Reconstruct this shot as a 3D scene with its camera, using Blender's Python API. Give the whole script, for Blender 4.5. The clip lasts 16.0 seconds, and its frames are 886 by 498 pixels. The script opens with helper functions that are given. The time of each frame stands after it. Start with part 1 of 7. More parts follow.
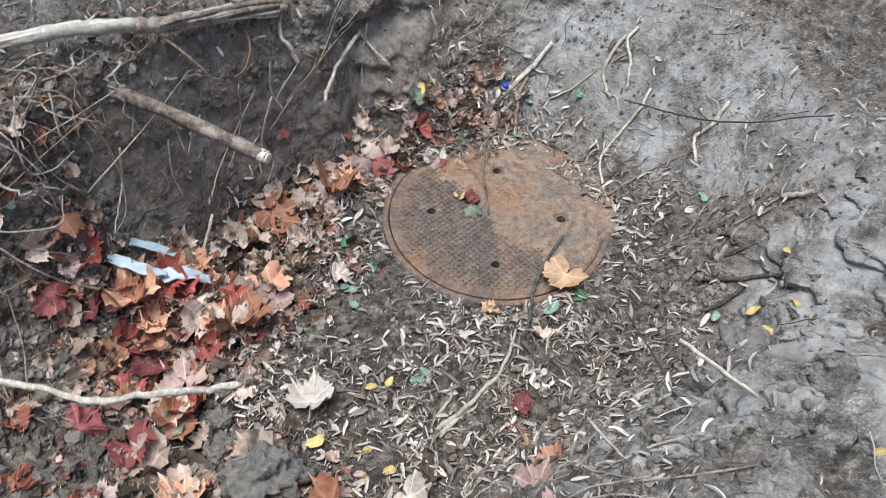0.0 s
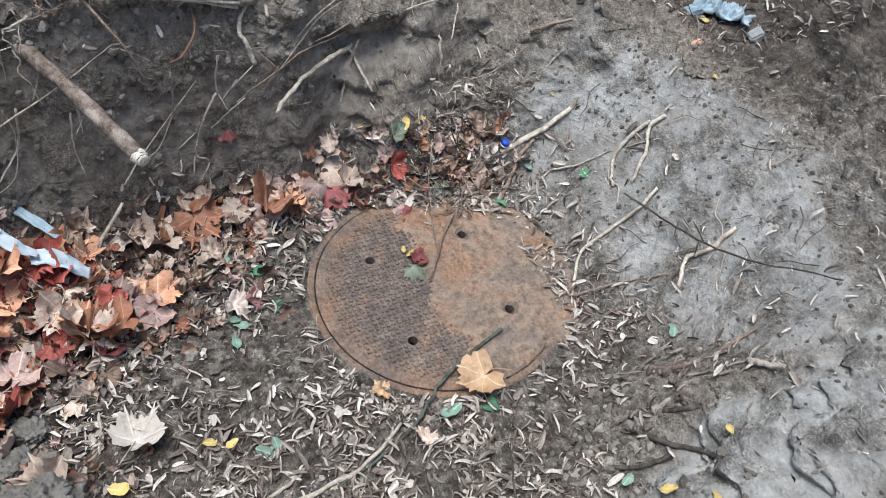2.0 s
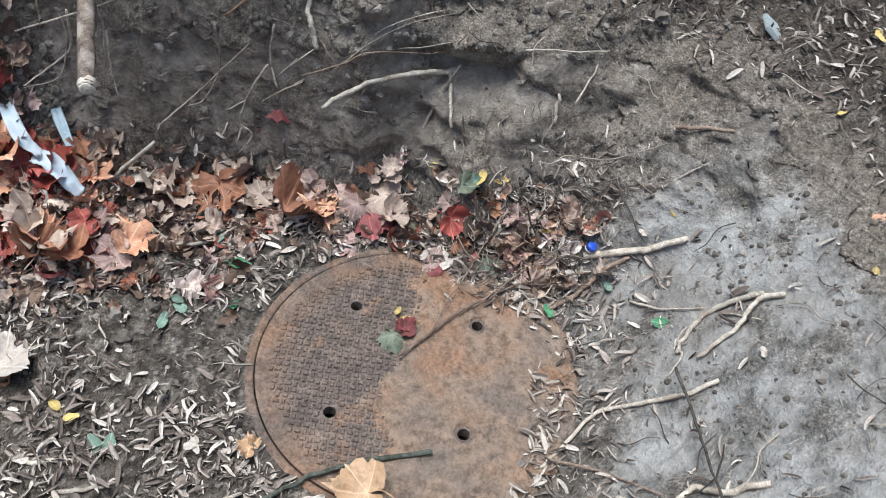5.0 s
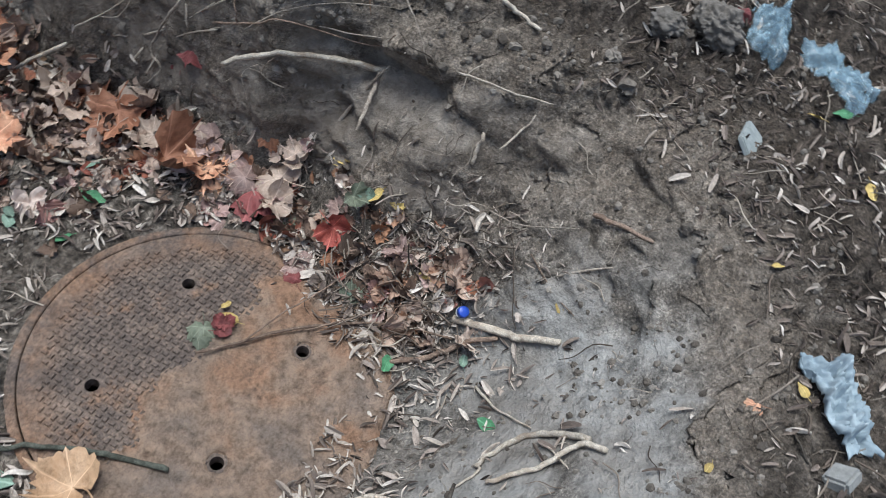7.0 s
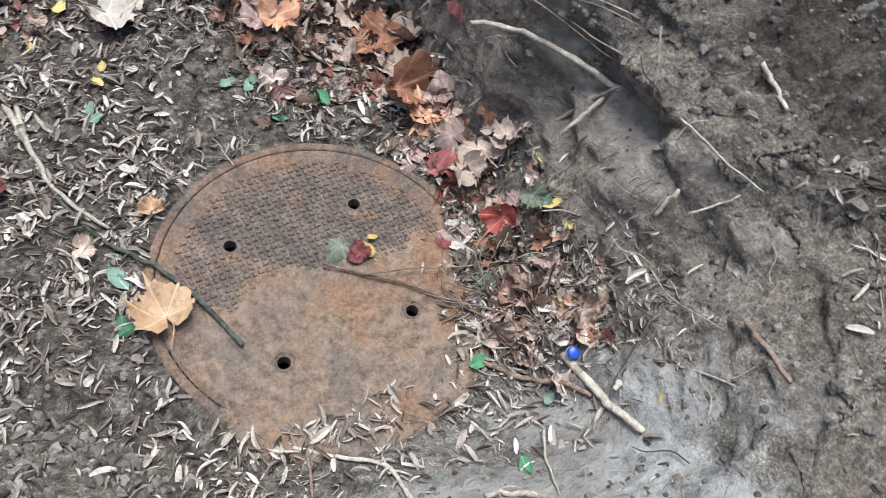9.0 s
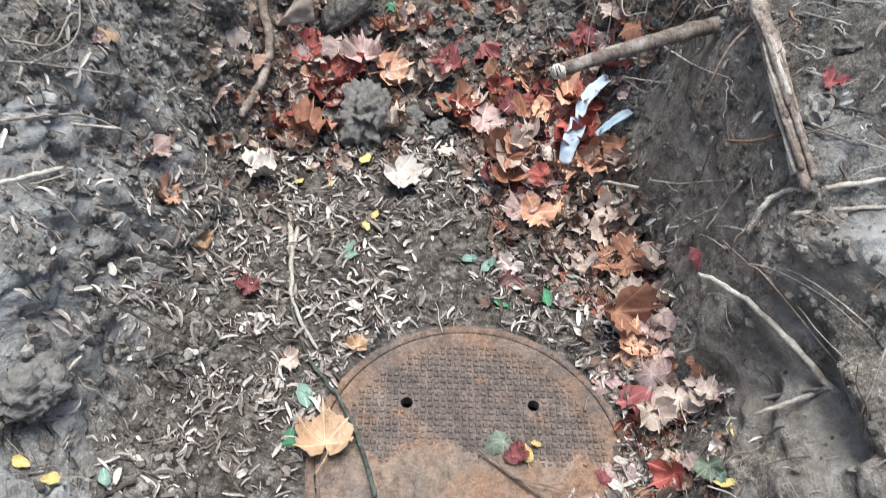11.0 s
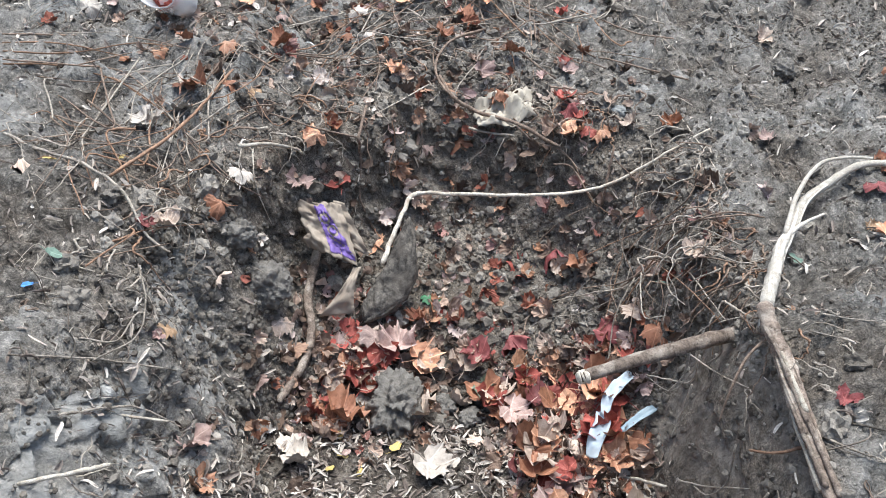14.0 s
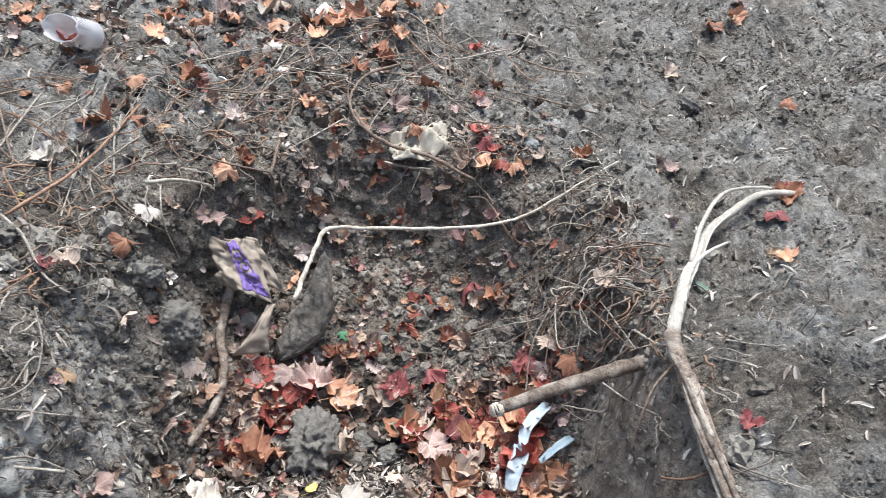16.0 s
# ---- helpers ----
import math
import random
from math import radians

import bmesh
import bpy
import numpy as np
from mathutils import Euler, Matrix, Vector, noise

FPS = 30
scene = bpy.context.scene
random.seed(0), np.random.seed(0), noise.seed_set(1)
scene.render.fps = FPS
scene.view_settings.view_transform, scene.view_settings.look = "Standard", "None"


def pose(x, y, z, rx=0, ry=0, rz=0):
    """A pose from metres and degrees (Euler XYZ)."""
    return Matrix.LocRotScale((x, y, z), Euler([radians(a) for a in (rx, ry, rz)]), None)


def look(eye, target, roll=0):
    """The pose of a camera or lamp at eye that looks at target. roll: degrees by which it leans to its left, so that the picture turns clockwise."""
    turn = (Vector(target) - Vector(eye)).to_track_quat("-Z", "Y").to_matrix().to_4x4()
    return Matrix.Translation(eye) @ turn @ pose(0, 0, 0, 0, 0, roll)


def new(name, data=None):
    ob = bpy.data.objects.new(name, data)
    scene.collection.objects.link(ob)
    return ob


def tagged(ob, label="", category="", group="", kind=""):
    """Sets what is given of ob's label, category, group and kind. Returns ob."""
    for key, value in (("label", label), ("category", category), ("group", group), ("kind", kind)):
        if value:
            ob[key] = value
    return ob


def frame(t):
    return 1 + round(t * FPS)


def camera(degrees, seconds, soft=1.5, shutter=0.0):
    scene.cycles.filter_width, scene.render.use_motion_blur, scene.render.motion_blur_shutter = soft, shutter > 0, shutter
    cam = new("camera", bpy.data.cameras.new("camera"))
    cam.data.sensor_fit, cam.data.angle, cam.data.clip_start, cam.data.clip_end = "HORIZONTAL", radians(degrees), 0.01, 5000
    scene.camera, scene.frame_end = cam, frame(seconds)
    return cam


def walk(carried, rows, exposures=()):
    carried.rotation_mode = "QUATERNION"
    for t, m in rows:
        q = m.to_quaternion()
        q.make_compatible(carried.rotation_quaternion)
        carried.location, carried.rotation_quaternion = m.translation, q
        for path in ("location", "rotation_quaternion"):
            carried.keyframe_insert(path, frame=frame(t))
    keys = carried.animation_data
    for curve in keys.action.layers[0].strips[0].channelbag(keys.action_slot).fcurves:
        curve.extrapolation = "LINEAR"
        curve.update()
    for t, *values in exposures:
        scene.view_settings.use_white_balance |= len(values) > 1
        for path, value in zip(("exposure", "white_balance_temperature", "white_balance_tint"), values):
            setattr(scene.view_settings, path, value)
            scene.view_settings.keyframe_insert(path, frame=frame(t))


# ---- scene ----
cam = camera(57.4, 16.0, 0.5, 0.22)
PATH = [
    (0, (-1.144, 1.336, 1.805), (-0.194, 0.411, 0.309), 3.0),
    (0.5, (-1.199, 1.259, 1.733), (-0.237, 0.463, 0.171), 4.0),
    (1, (-1.315, 1.02, 1.675), (-0.286, 0.342, 0.1), 0.2),
    (1.5, (-1.275, 0.857, 1.682), (-0.192, 0.148, 0.157), 3.6),
    (2, (-1.161, 0.774, 1.693), (-0.044, 0.036, 0.207), 10.1),
    (2.5, (-1.142, 0.739, 1.696), (0.015, 0.088, 0.2), 9.1),
    (3, (-1.155, 0.584, 1.644), (0.073, 0.112, 0.138), 4.3),
    (3.5, (-1.157, 0.425, 1.635), (0.083, -0.033, 0.134), 6.4),
    (3.7, (-1.129, 0.366, 1.622), (0.116, -0.092, 0.125), 7.2),
    (5.8, (-0.888, -0.312, 1.485), (0.429, -0.081, -0.003), 8.8),
    (6, (-0.839, -0.372, 1.49), (0.478, -0.171, -0.001), 9.8),
    (6.5, (-0.677, -0.469, 1.507), (0.615, -0.295, -0.009), 12.7),
    (7, (-0.615, -0.495, 1.493), (0.612, -0.25, -0.068), 20.5),
    (7.5, (-0.595, -0.56, 1.5), (0.509, -0.119, -0.109), 20.6),
    (8, (-0.529, -0.688, 1.514), (0.437, -0.097, -0.135), 20.2),
    (8.2, (-0.505, -0.708, 1.505), (0.432, -0.101, -0.154), 20.3),
    (10.3, (-0.249, -0.67, 1.551), (0.026, 0.375, -0.131), 11.6),
    (10.5, (-0.233, -0.696, 1.575), (-0.023, 0.419, -0.073), 9.3),
    (11, (-0.187, -0.725, 1.619), (-0.063, 0.531, 0.068), 6.6),
    (11.5, (-0.189, -0.733, 1.67), (-0.123, 0.707, 0.284), 4.3),
    (12, (-0.21, -0.727, 1.701), (-0.17, 0.804, 0.415), 3.7),
    (12.5, (-0.215, -0.726, 1.713), (-0.193, 0.851, 0.483), 3.6),
    (13, (-0.223, -0.725, 1.729), (-0.198, 0.891, 0.551), 3.9),
    (13.5, (-0.218, -0.721, 1.74), (-0.191, 0.922, 0.599), 4.4),
    (14, (-0.212, -0.725, 1.757), (-0.185, 0.946, 0.659), 4.9),
    (14.5, (-0.203, -0.729, 1.764), (-0.173, 0.966, 0.704), 5.0),
    (15, (-0.197, -0.726, 1.773), (-0.15, 0.985, 0.739), 5.3),
    (15.5, (-0.185, -0.721, 1.769), (-0.111, 0.997, 0.746), 5.4),
    (16, (-0.164, -0.715, 1.756), (0.026, 0.999, 0.742), 6.7),
]
walk(cam, [(t, look(eye, target, roll)) for t, eye, target, roll in PATH],
     [(0, 0.78, 5900, 5), (2.0, 0.77, 5900, 5), (3.7, 0.83, 5900, 5), (6.0, 0.8, 5920, 5), (6.6, 0.54, 5900, 5), (7.0, 0.45, 5900, 5), (7.5, 0.54, 5900, 5), (8.2, 0.69, 5900, 5), (10.3, 1.12, 5920, 5), (13, 1.14, 5980, 5), (16, 1.2, 6030, 5)])

# ---- world, sun and exposure ----
world = bpy.data.worlds.new("sky")
scene.world = world
world.use_nodes = True
wn = world.node_tree.nodes
sky = wn.new("ShaderNodeTexSky")
sky.sky_type, sky.sun_disc = "NISHITA", False
sky.sun_elevation, sky.sun_rotation = radians(80), radians(7)
sky.air_density, sky.dust_density = 1.0, 4.0
world.node_tree.links.new(sky.outputs[0], wn["Background"].inputs[0])
wn["Background"].inputs[1].default_value = 0.093
sun_data = bpy.data.lights.new("sun", "SUN")
sun_data.energy, sun_data.angle, sun_data.color = 2.35, radians(34), (1.0, 0.985, 0.96)
sun = new("sun", sun_data)
sun.matrix_world = look((0.15, 1.7, 7.0), (0, 0.5, 0))


# ---- helpers of the scene ----
def part(name, bm, material, parent=None, label="", smooth=True):
    """Links a bmesh as one mesh object, under a thing or part where one is given."""
    me = bpy.data.meshes.new(name)
    bm.to_mesh(me)
    bm.free()
    me.materials.append(material)
    if smooth:
        me.polygons.foreach_set("use_smooth", [True] * len(me.polygons))
    ob = new(name, me)
    ob.parent = parent
    return tagged(ob, label)


def mesh_of(name, verts, faces, material, smooth=True):
    me = bpy.data.meshes.new(name)
    me.from_pydata([tuple(v) for v in verts], [], [tuple(f) for f in faces])
    me.materials.append(material)
    if smooth:
        me.polygons.foreach_set("use_smooth", [True] * len(me.polygons))
    return new(name, me)


def fbm(x, y, z=0.0, octaves=4):
    return noise.fractal(Vector((x, y, z)), 1.0, 2.0, octaves)


def ease(t):
    t = np.clip(t, 0, 1)
    return t * t * (3 - 2 * t)


# ---- materials ----
class Mat:
    """A node material with a principled shader and short ways to add nodes."""

    def __init__(self, name, rough=0.9, spec=0.3):
        self.m = bpy.data.materials.new(name)
        self.m.use_nodes = True
        self.t = self.m.node_tree
        self.b = self.t.nodes["Principled BSDF"]
        self.b.inputs["Roughness"].default_value = rough
        self.b.inputs["Specular IOR Level"].default_value = spec
        self.where = self.node("ShaderNodeTexCoord").outputs["Object"]

    def node(self, kind, **values):
        n = self.t.nodes.new(kind)
        for k, v in values.items():
            n.inputs[k].default_value = v
        return n

    def link(self, a, b):
        self.t.links.new(a, b)

    def noise(self, scale, detail=4.0, rough=0.6, where=None):
        n = self.node("ShaderNodeTexNoise", Scale=scale, Detail=detail, Roughness=rough)
        self.link(where or self.where, n.inputs["Vector"])
        return n.outputs["Fac"]

    def ramp(self, fac, *stops):
        n = self.node("ShaderNodeValToRGB")
        while len(n.color_ramp.elements) < len(stops):
            n.color_ramp.elements.new(0.5)
        for e, (at, c) in zip(n.color_ramp.elements, stops):
            e.position, e.color = at, (*c, 1) if len(c) == 3 else c
        self.link(fac, n.inputs[0])
        return n.outputs["Color"]

    def mix(self, fac, a, b, kind="MIX"):
        n = self.node("ShaderNodeMix")
        n.data_type, n.blend_type = "RGBA", kind
        for socket, v in ((n.inputs[0], fac), (n.inputs[6], a), (n.inputs[7], b)):
            if isinstance(v, (int, float)):
                socket.default_value = v
            elif isinstance(v, tuple):
                socket.default_value = (*v, 1)
            else:
                self.link(v, socket)
        return n.outputs[2]

    def bump(self, height, strength=0.5, distance=0.004, after=None):
        n = self.node("ShaderNodeBump", Strength=strength, Distance=distance)
        self.link(height, n.inputs["Height"])
        if after:
            self.link(after, n.inputs["Normal"])
        self.link(n.outputs[0], self.b.inputs["Normal"])
        return n.outputs[0]

    def colour(self, c):
        if isinstance(c, tuple):
            self.b.inputs["Base Color"].default_value = (*c, 1)
        else:
            self.link(c, self.b.inputs["Base Color"])
        return self


def soil():
    m = Mat("soil", 0.95, 0.25)
    kind = m.node("ShaderNodeAttribute")
    kind.attribute_name = "clay"
    grit = m.noise(210, 5, 0.7)
    lump = m.noise(26, 6, 0.65)
    wide = m.noise(4.5, 5, 0.6)
    # loam's near-black end puts crevice shade into the colour, in the bump's hollows
    loam = m.ramp(lump, (0.36, (0.024, 0.020, 0.016)), (0.5, (0.118, 0.101, 0.085)), (0.66, (0.30, 0.268, 0.23)))
    clay = m.ramp(lump, (0.28, (0.25, 0.241, 0.222)), (0.5, (0.385, 0.376, 0.354)), (0.75, (0.50, 0.489, 0.466)))
    dark_fac = m.node("ShaderNodeAttribute")
    dark_fac.attribute_name = "humus_shade"
    humus_shade = m.ramp(lump, (0.36, (0.018, 0.014, 0.011)), (0.5, (0.052, 0.043, 0.036)), (0.66, (0.11, 0.093, 0.078)))
    loam = m.mix(dark_fac.outputs["Fac"], loam, humus_shade)
    mixed = m.mix(kind.outputs["Fac"], loam, clay)
    cut = m.node("ShaderNodeAttribute")
    cut.attribute_name = "bank"
    bank = m.ramp(lump, (0.3, (0.15, 0.123, 0.097)), (0.5, (0.255, 0.217, 0.178)), (0.72, (0.385, 0.338, 0.284)))
    mixed = m.mix(cut.outputs["Fac"], mixed, bank)
    mixed = m.mix(m.ramp(wide, (0.4, (0, 0, 0)), (0.62, (0.45, 0.45, 0.45))), mixed, (0.128, 0.103, 0.081))
    # the low ends of grit and speck deepen that coloured crevice shade
    less = m.ramp(kind.outputs["Fac"], (0.3, (0.9, 0.9, 0.9)), (0.8, (0.12, 0.12, 0.12)))
    mixed = m.mix(less, mixed, m.ramp(grit, (0.3, (0.3, 0.29, 0.28)), (0.52, (1, 1, 1)), (0.72, (1.9, 1.87, 1.82))), "MULTIPLY")
    speck = m.ramp(m.noise(68, 7, 0.8), (0.34, (0.36, 0.35, 0.34)), (0.5, (1, 1, 1)), (0.66, (1.85, 1.82, 1.78)))
    mixed = m.mix(m.ramp(kind.outputs["Fac"], (0.4, (0.8, 0.8, 0.8)), (0.85, (0.1, 0.1, 0.1))), mixed, speck, "MULTIPLY")
    smear = m.noise(9, 7, 0.72)
    mixed = m.mix(0.8, mixed, m.ramp(smear, (0.3, (0.55, 0.54, 0.52)), (0.5, (1, 1, 1)), (0.7, (1.3, 1.3, 1.28))), "MULTIPLY")
    m.colour(mixed)
    # the wet clay is smeared smooth, the loam is grainy
    fine = m.mix(1.0, grit, m.ramp(kind.outputs["Fac"], (0.3, (1, 1, 1)), (0.8, (0.25, 0.25, 0.25))), "MULTIPLY")
    m.bump(fine, 0.9, 0.006, m.bump(lump, 1.0, 0.025))
    return m.m


def plain(name, dark, light, scale=40, rough=0.85, spec=0.3, bump=0.3, distance=0.003, random_tone=0.0):
    m = Mat(name, rough, spec)
    n = m.noise(scale, 5, 0.65)
    c = m.ramp(n, (0.3, dark), (0.7, light))
    if random_tone:
        info = m.node("ShaderNodeObjectInfo")
        c = m.mix(1.0, c, m.ramp(info.outputs["Random"], (0, (1 - random_tone,) * 3), (1, (1 + random_tone,) * 3)), "MULTIPLY")
    m.colour(c)
    m.bump(n, bump, distance)
    return m.m


def wood(name, dark, light, patch, scale=70):
    """Dry wood or root: streaks, fine grain and patches of old bark or soil."""
    m = Mat(name, 0.85, 0.25)
    info = m.node("ShaderNodeObjectInfo")
    streak, fine, wide = m.noise(scale, 6, 0.75), m.noise(scale * 5, 4, 0.7), m.noise(16, 5, 0.7)
    c = m.ramp(streak, (0.34, dark), (0.66, light))
    c = m.mix(m.ramp(wide, (0.5, (0, 0, 0)), (0.62, (0.85, 0.85, 0.85))), c, patch)
    c = m.mix(0.8, c, m.ramp(fine, (0.3, (0.55, 0.54, 0.52)), (0.7, (1.35, 1.34, 1.32))), "MULTIPLY")
    c = m.mix(1.0, c, m.ramp(info.outputs["Random"], (0, (0.75,) * 3), (1, (1.2,) * 3)), "MULTIPLY")
    m.colour(c)
    m.bump(fine, 0.6, 0.002, m.bump(streak, 0.8, 0.005))
    return m.m


def pieces(name, stops, rough=0.85, scale=120, bump=0.3):
    """For joined small pieces: each island takes its own tone from the stops."""
    m = Mat(name, rough, 0.25)
    geo = m.node("ShaderNodeNewGeometry")
    c = m.ramp(geo.outputs["Random Per Island"], *stops)
    n = m.noise(scale, 4, 0.6)
    c = m.mix(0.7, c, m.ramp(n, (0.3, (0.6, 0.58, 0.56)), (0.7, (1.2, 1.2, 1.2))), "MULTIPLY")
    m.colour(c)
    m.bump(n, bump, 0.004, m.bump(m.noise(scale * 0.4, 5, 0.7), min(1.0, bump * 1.2), 0.008))
    return m.m


SOIL = soil()
CRUMB = pieces("soil_crumb", [(0, (0.09, 0.076, 0.063)), (0.45, (0.185, 0.163, 0.138)), (0.85, (0.26, 0.232, 0.198)), (1, (0.38, 0.345, 0.3))], 0.95, 160, 0.8)
LEAFLET = pieces("dry_leaflet", [(0, (0.13, 0.102, 0.086)), (0.3, (0.29, 0.24, 0.205)), (0.62, (0.51, 0.445, 0.385)), (0.88, (0.63, 0.57, 0.5)), (1, (0.76, 0.70, 0.63))], 0.8, 180)
DARKLEAFLET = pieces("rotten_leaflet", [(0, (0.045, 0.037, 0.033)), (0.5, (0.13, 0.103, 0.087)), (1, (0.28, 0.228, 0.188))], 0.85, 180)


def cast_iron():
    m = Mat("rusted_cast_iron", 0.85, 0.3)
    rust = m.noise(7, 6, 0.7)
    grain = m.noise(130, 5, 0.7)
    c = m.ramp(rust, (0.3, (0.095, 0.078, 0.069)), (0.54, (0.15, 0.116, 0.097)), (0.63, (0.22, 0.138, 0.092)), (0.76, (0.32, 0.175, 0.098)))
    # rust is thickest on the smooth border
    out = m.node("ShaderNodeVectorMath")
    out.operation = "LENGTH"
    m.link(m.where, out.inputs[0])
    border = m.mix(1.0, m.ramp(out.outputs["Value"], (0.25, (0, 0, 0)), (0.31, (1, 1, 1))), m.ramp(m.noise(5, 5, 0.7), (0.4, (0, 0, 0)), (0.6, (0.85, 0.85, 0.85))), "MULTIPLY")
    c = m.mix(border, c, (0.27, 0.155, 0.092))
    c = m.mix(m.ramp(m.noise(11, 6, 0.75), (0.48, (0, 0, 0)), (0.66, (0.7, 0.7, 0.7))), c, (0.25, 0.19, 0.15))
    c = m.mix(0.85, c, m.ramp(grain, (0.3, (0.4, 0.42, 0.4)), (0.55, (1, 1, 1)), (0.75, (1.4, 1.35, 1.3))), "MULTIPLY")
    c = m.mix(0.8, c, m.ramp(m.noise(42, 7, 0.8), (0.35, (0.55, 0.53, 0.52)), (0.5, (1, 1, 1)), (0.66, (1.55, 1.5, 1.46))), "MULTIPLY")
    m.colour(c)
    m.bump(grain, 0.8, 0.004, m.bump(m.noise(42, 6, 0.75), 0.7, 0.006))
    return m.m


def silt():
    m = Mat("rusty_silt", 0.95, 0.2)
    grain = m.noise(55, 8, 0.72)
    rust = m.noise(6, 5, 0.6)
    c = m.ramp(rust, (0.36, (0.27, 0.215, 0.175)), (0.5, (0.36, 0.26, 0.19)), (0.62, (0.37, 0.225, 0.145)))
    c = m.mix(m.ramp(m.noise(30, 6, 0.8), (0.5, (0, 0, 0)), (0.68, (0.7, 0.7, 0.7))), c, (0.13, 0.095, 0.075))
    c = m.mix(0.9, c, m.ramp(grain, (0.3, (0.4, 0.38, 0.36)), (0.5, (1, 1, 1)), (0.7, (1.5, 1.46, 1.42))), "MULTIPLY")
    m.colour(c)
    m.bump(grain, 1.0, 0.012, m.bump(m.noise(26, 6, 0.75), 1.0, 0.016))
    return m.m


IRON, SILT = cast_iron(), silt()


# ---- the ground: one sheet with the dug pit in it ----
MID = (-0.10, 0.45)
# direction in degrees, reach of the pit floor, reach of the rim, height of the rim, steepness, undercut, rise beyond
PIT = [
    (-180, 0.50, 0.93, 0.56, 1.3, 0.00, 0.06),
    (-165, 0.50, 0.98, 0.52, 1.3, 0.00, 0.05),
    (-143, 0.64, 1.26, 0.45, 1.1, 0.00, 0.03),
    (-127, 0.70, 1.12, 0.43, 1.1, 0.00, 0.03),
    (-110, 0.78, 1.26, 0.44, 1.1, 0.00, 0.03),
    (-90, 0.80, 1.36, 0.46, 1.1, 0.00, 0.03),
    (-68, 0.92, 1.48, 0.48, 1.2, 0.00, 0.05),
    (-52, 0.80, 1.40, 0.50, 1.4, 0.00, 0.06),
    (-40, 0.68, 1.10, 0.53, 1.6, 0.02, 0.06),
    (-30, 0.66, 0.98, 0.55, 1.7, 0.02, 0.06),
    (-20, 0.59, 0.75, 0.57, 1.8, 0.0, 0.06),
    (0, 0.57, 0.70, 0.60, 1.8, 0.0, 0.06),
    (22, 0.59, 0.735, 0.65, 1.8, 0.0, 0.07),
    (45, 0.66, 0.92, 0.65, 1.6, 0.04, 0.14),
    (65, 0.66, 1.35, 0.67, 1.1, 0.00, 0.22),
    (90, 0.66, 1.64, 0.72, 1.0, 0.00, 0.26),
    (115, 0.74, 1.36, 0.68, 1.2, 0.00, 0.24),
    (140, 0.70, 1.10, 0.60, 1.3, 0.00, 0.18),
    (160, 0.52, 0.94, 0.58, 1.4, 0.00, 0.10),
    (180, 0.50, 0.93, 0.56, 1.3, 0.00, 0.06),
]
LID_R = 0.33


def pit_at(angle):
    """The pit's numbers in a direction, eased between the rows above."""
    for a, b in zip(PIT, PIT[1:]):
        if a[0] <= angle <= b[0]:
            k = float(ease((angle - a[0]) / (b[0] - a[0])))
            return [p + (q - p) * k for p, q in zip(a[1:], b[1:])]


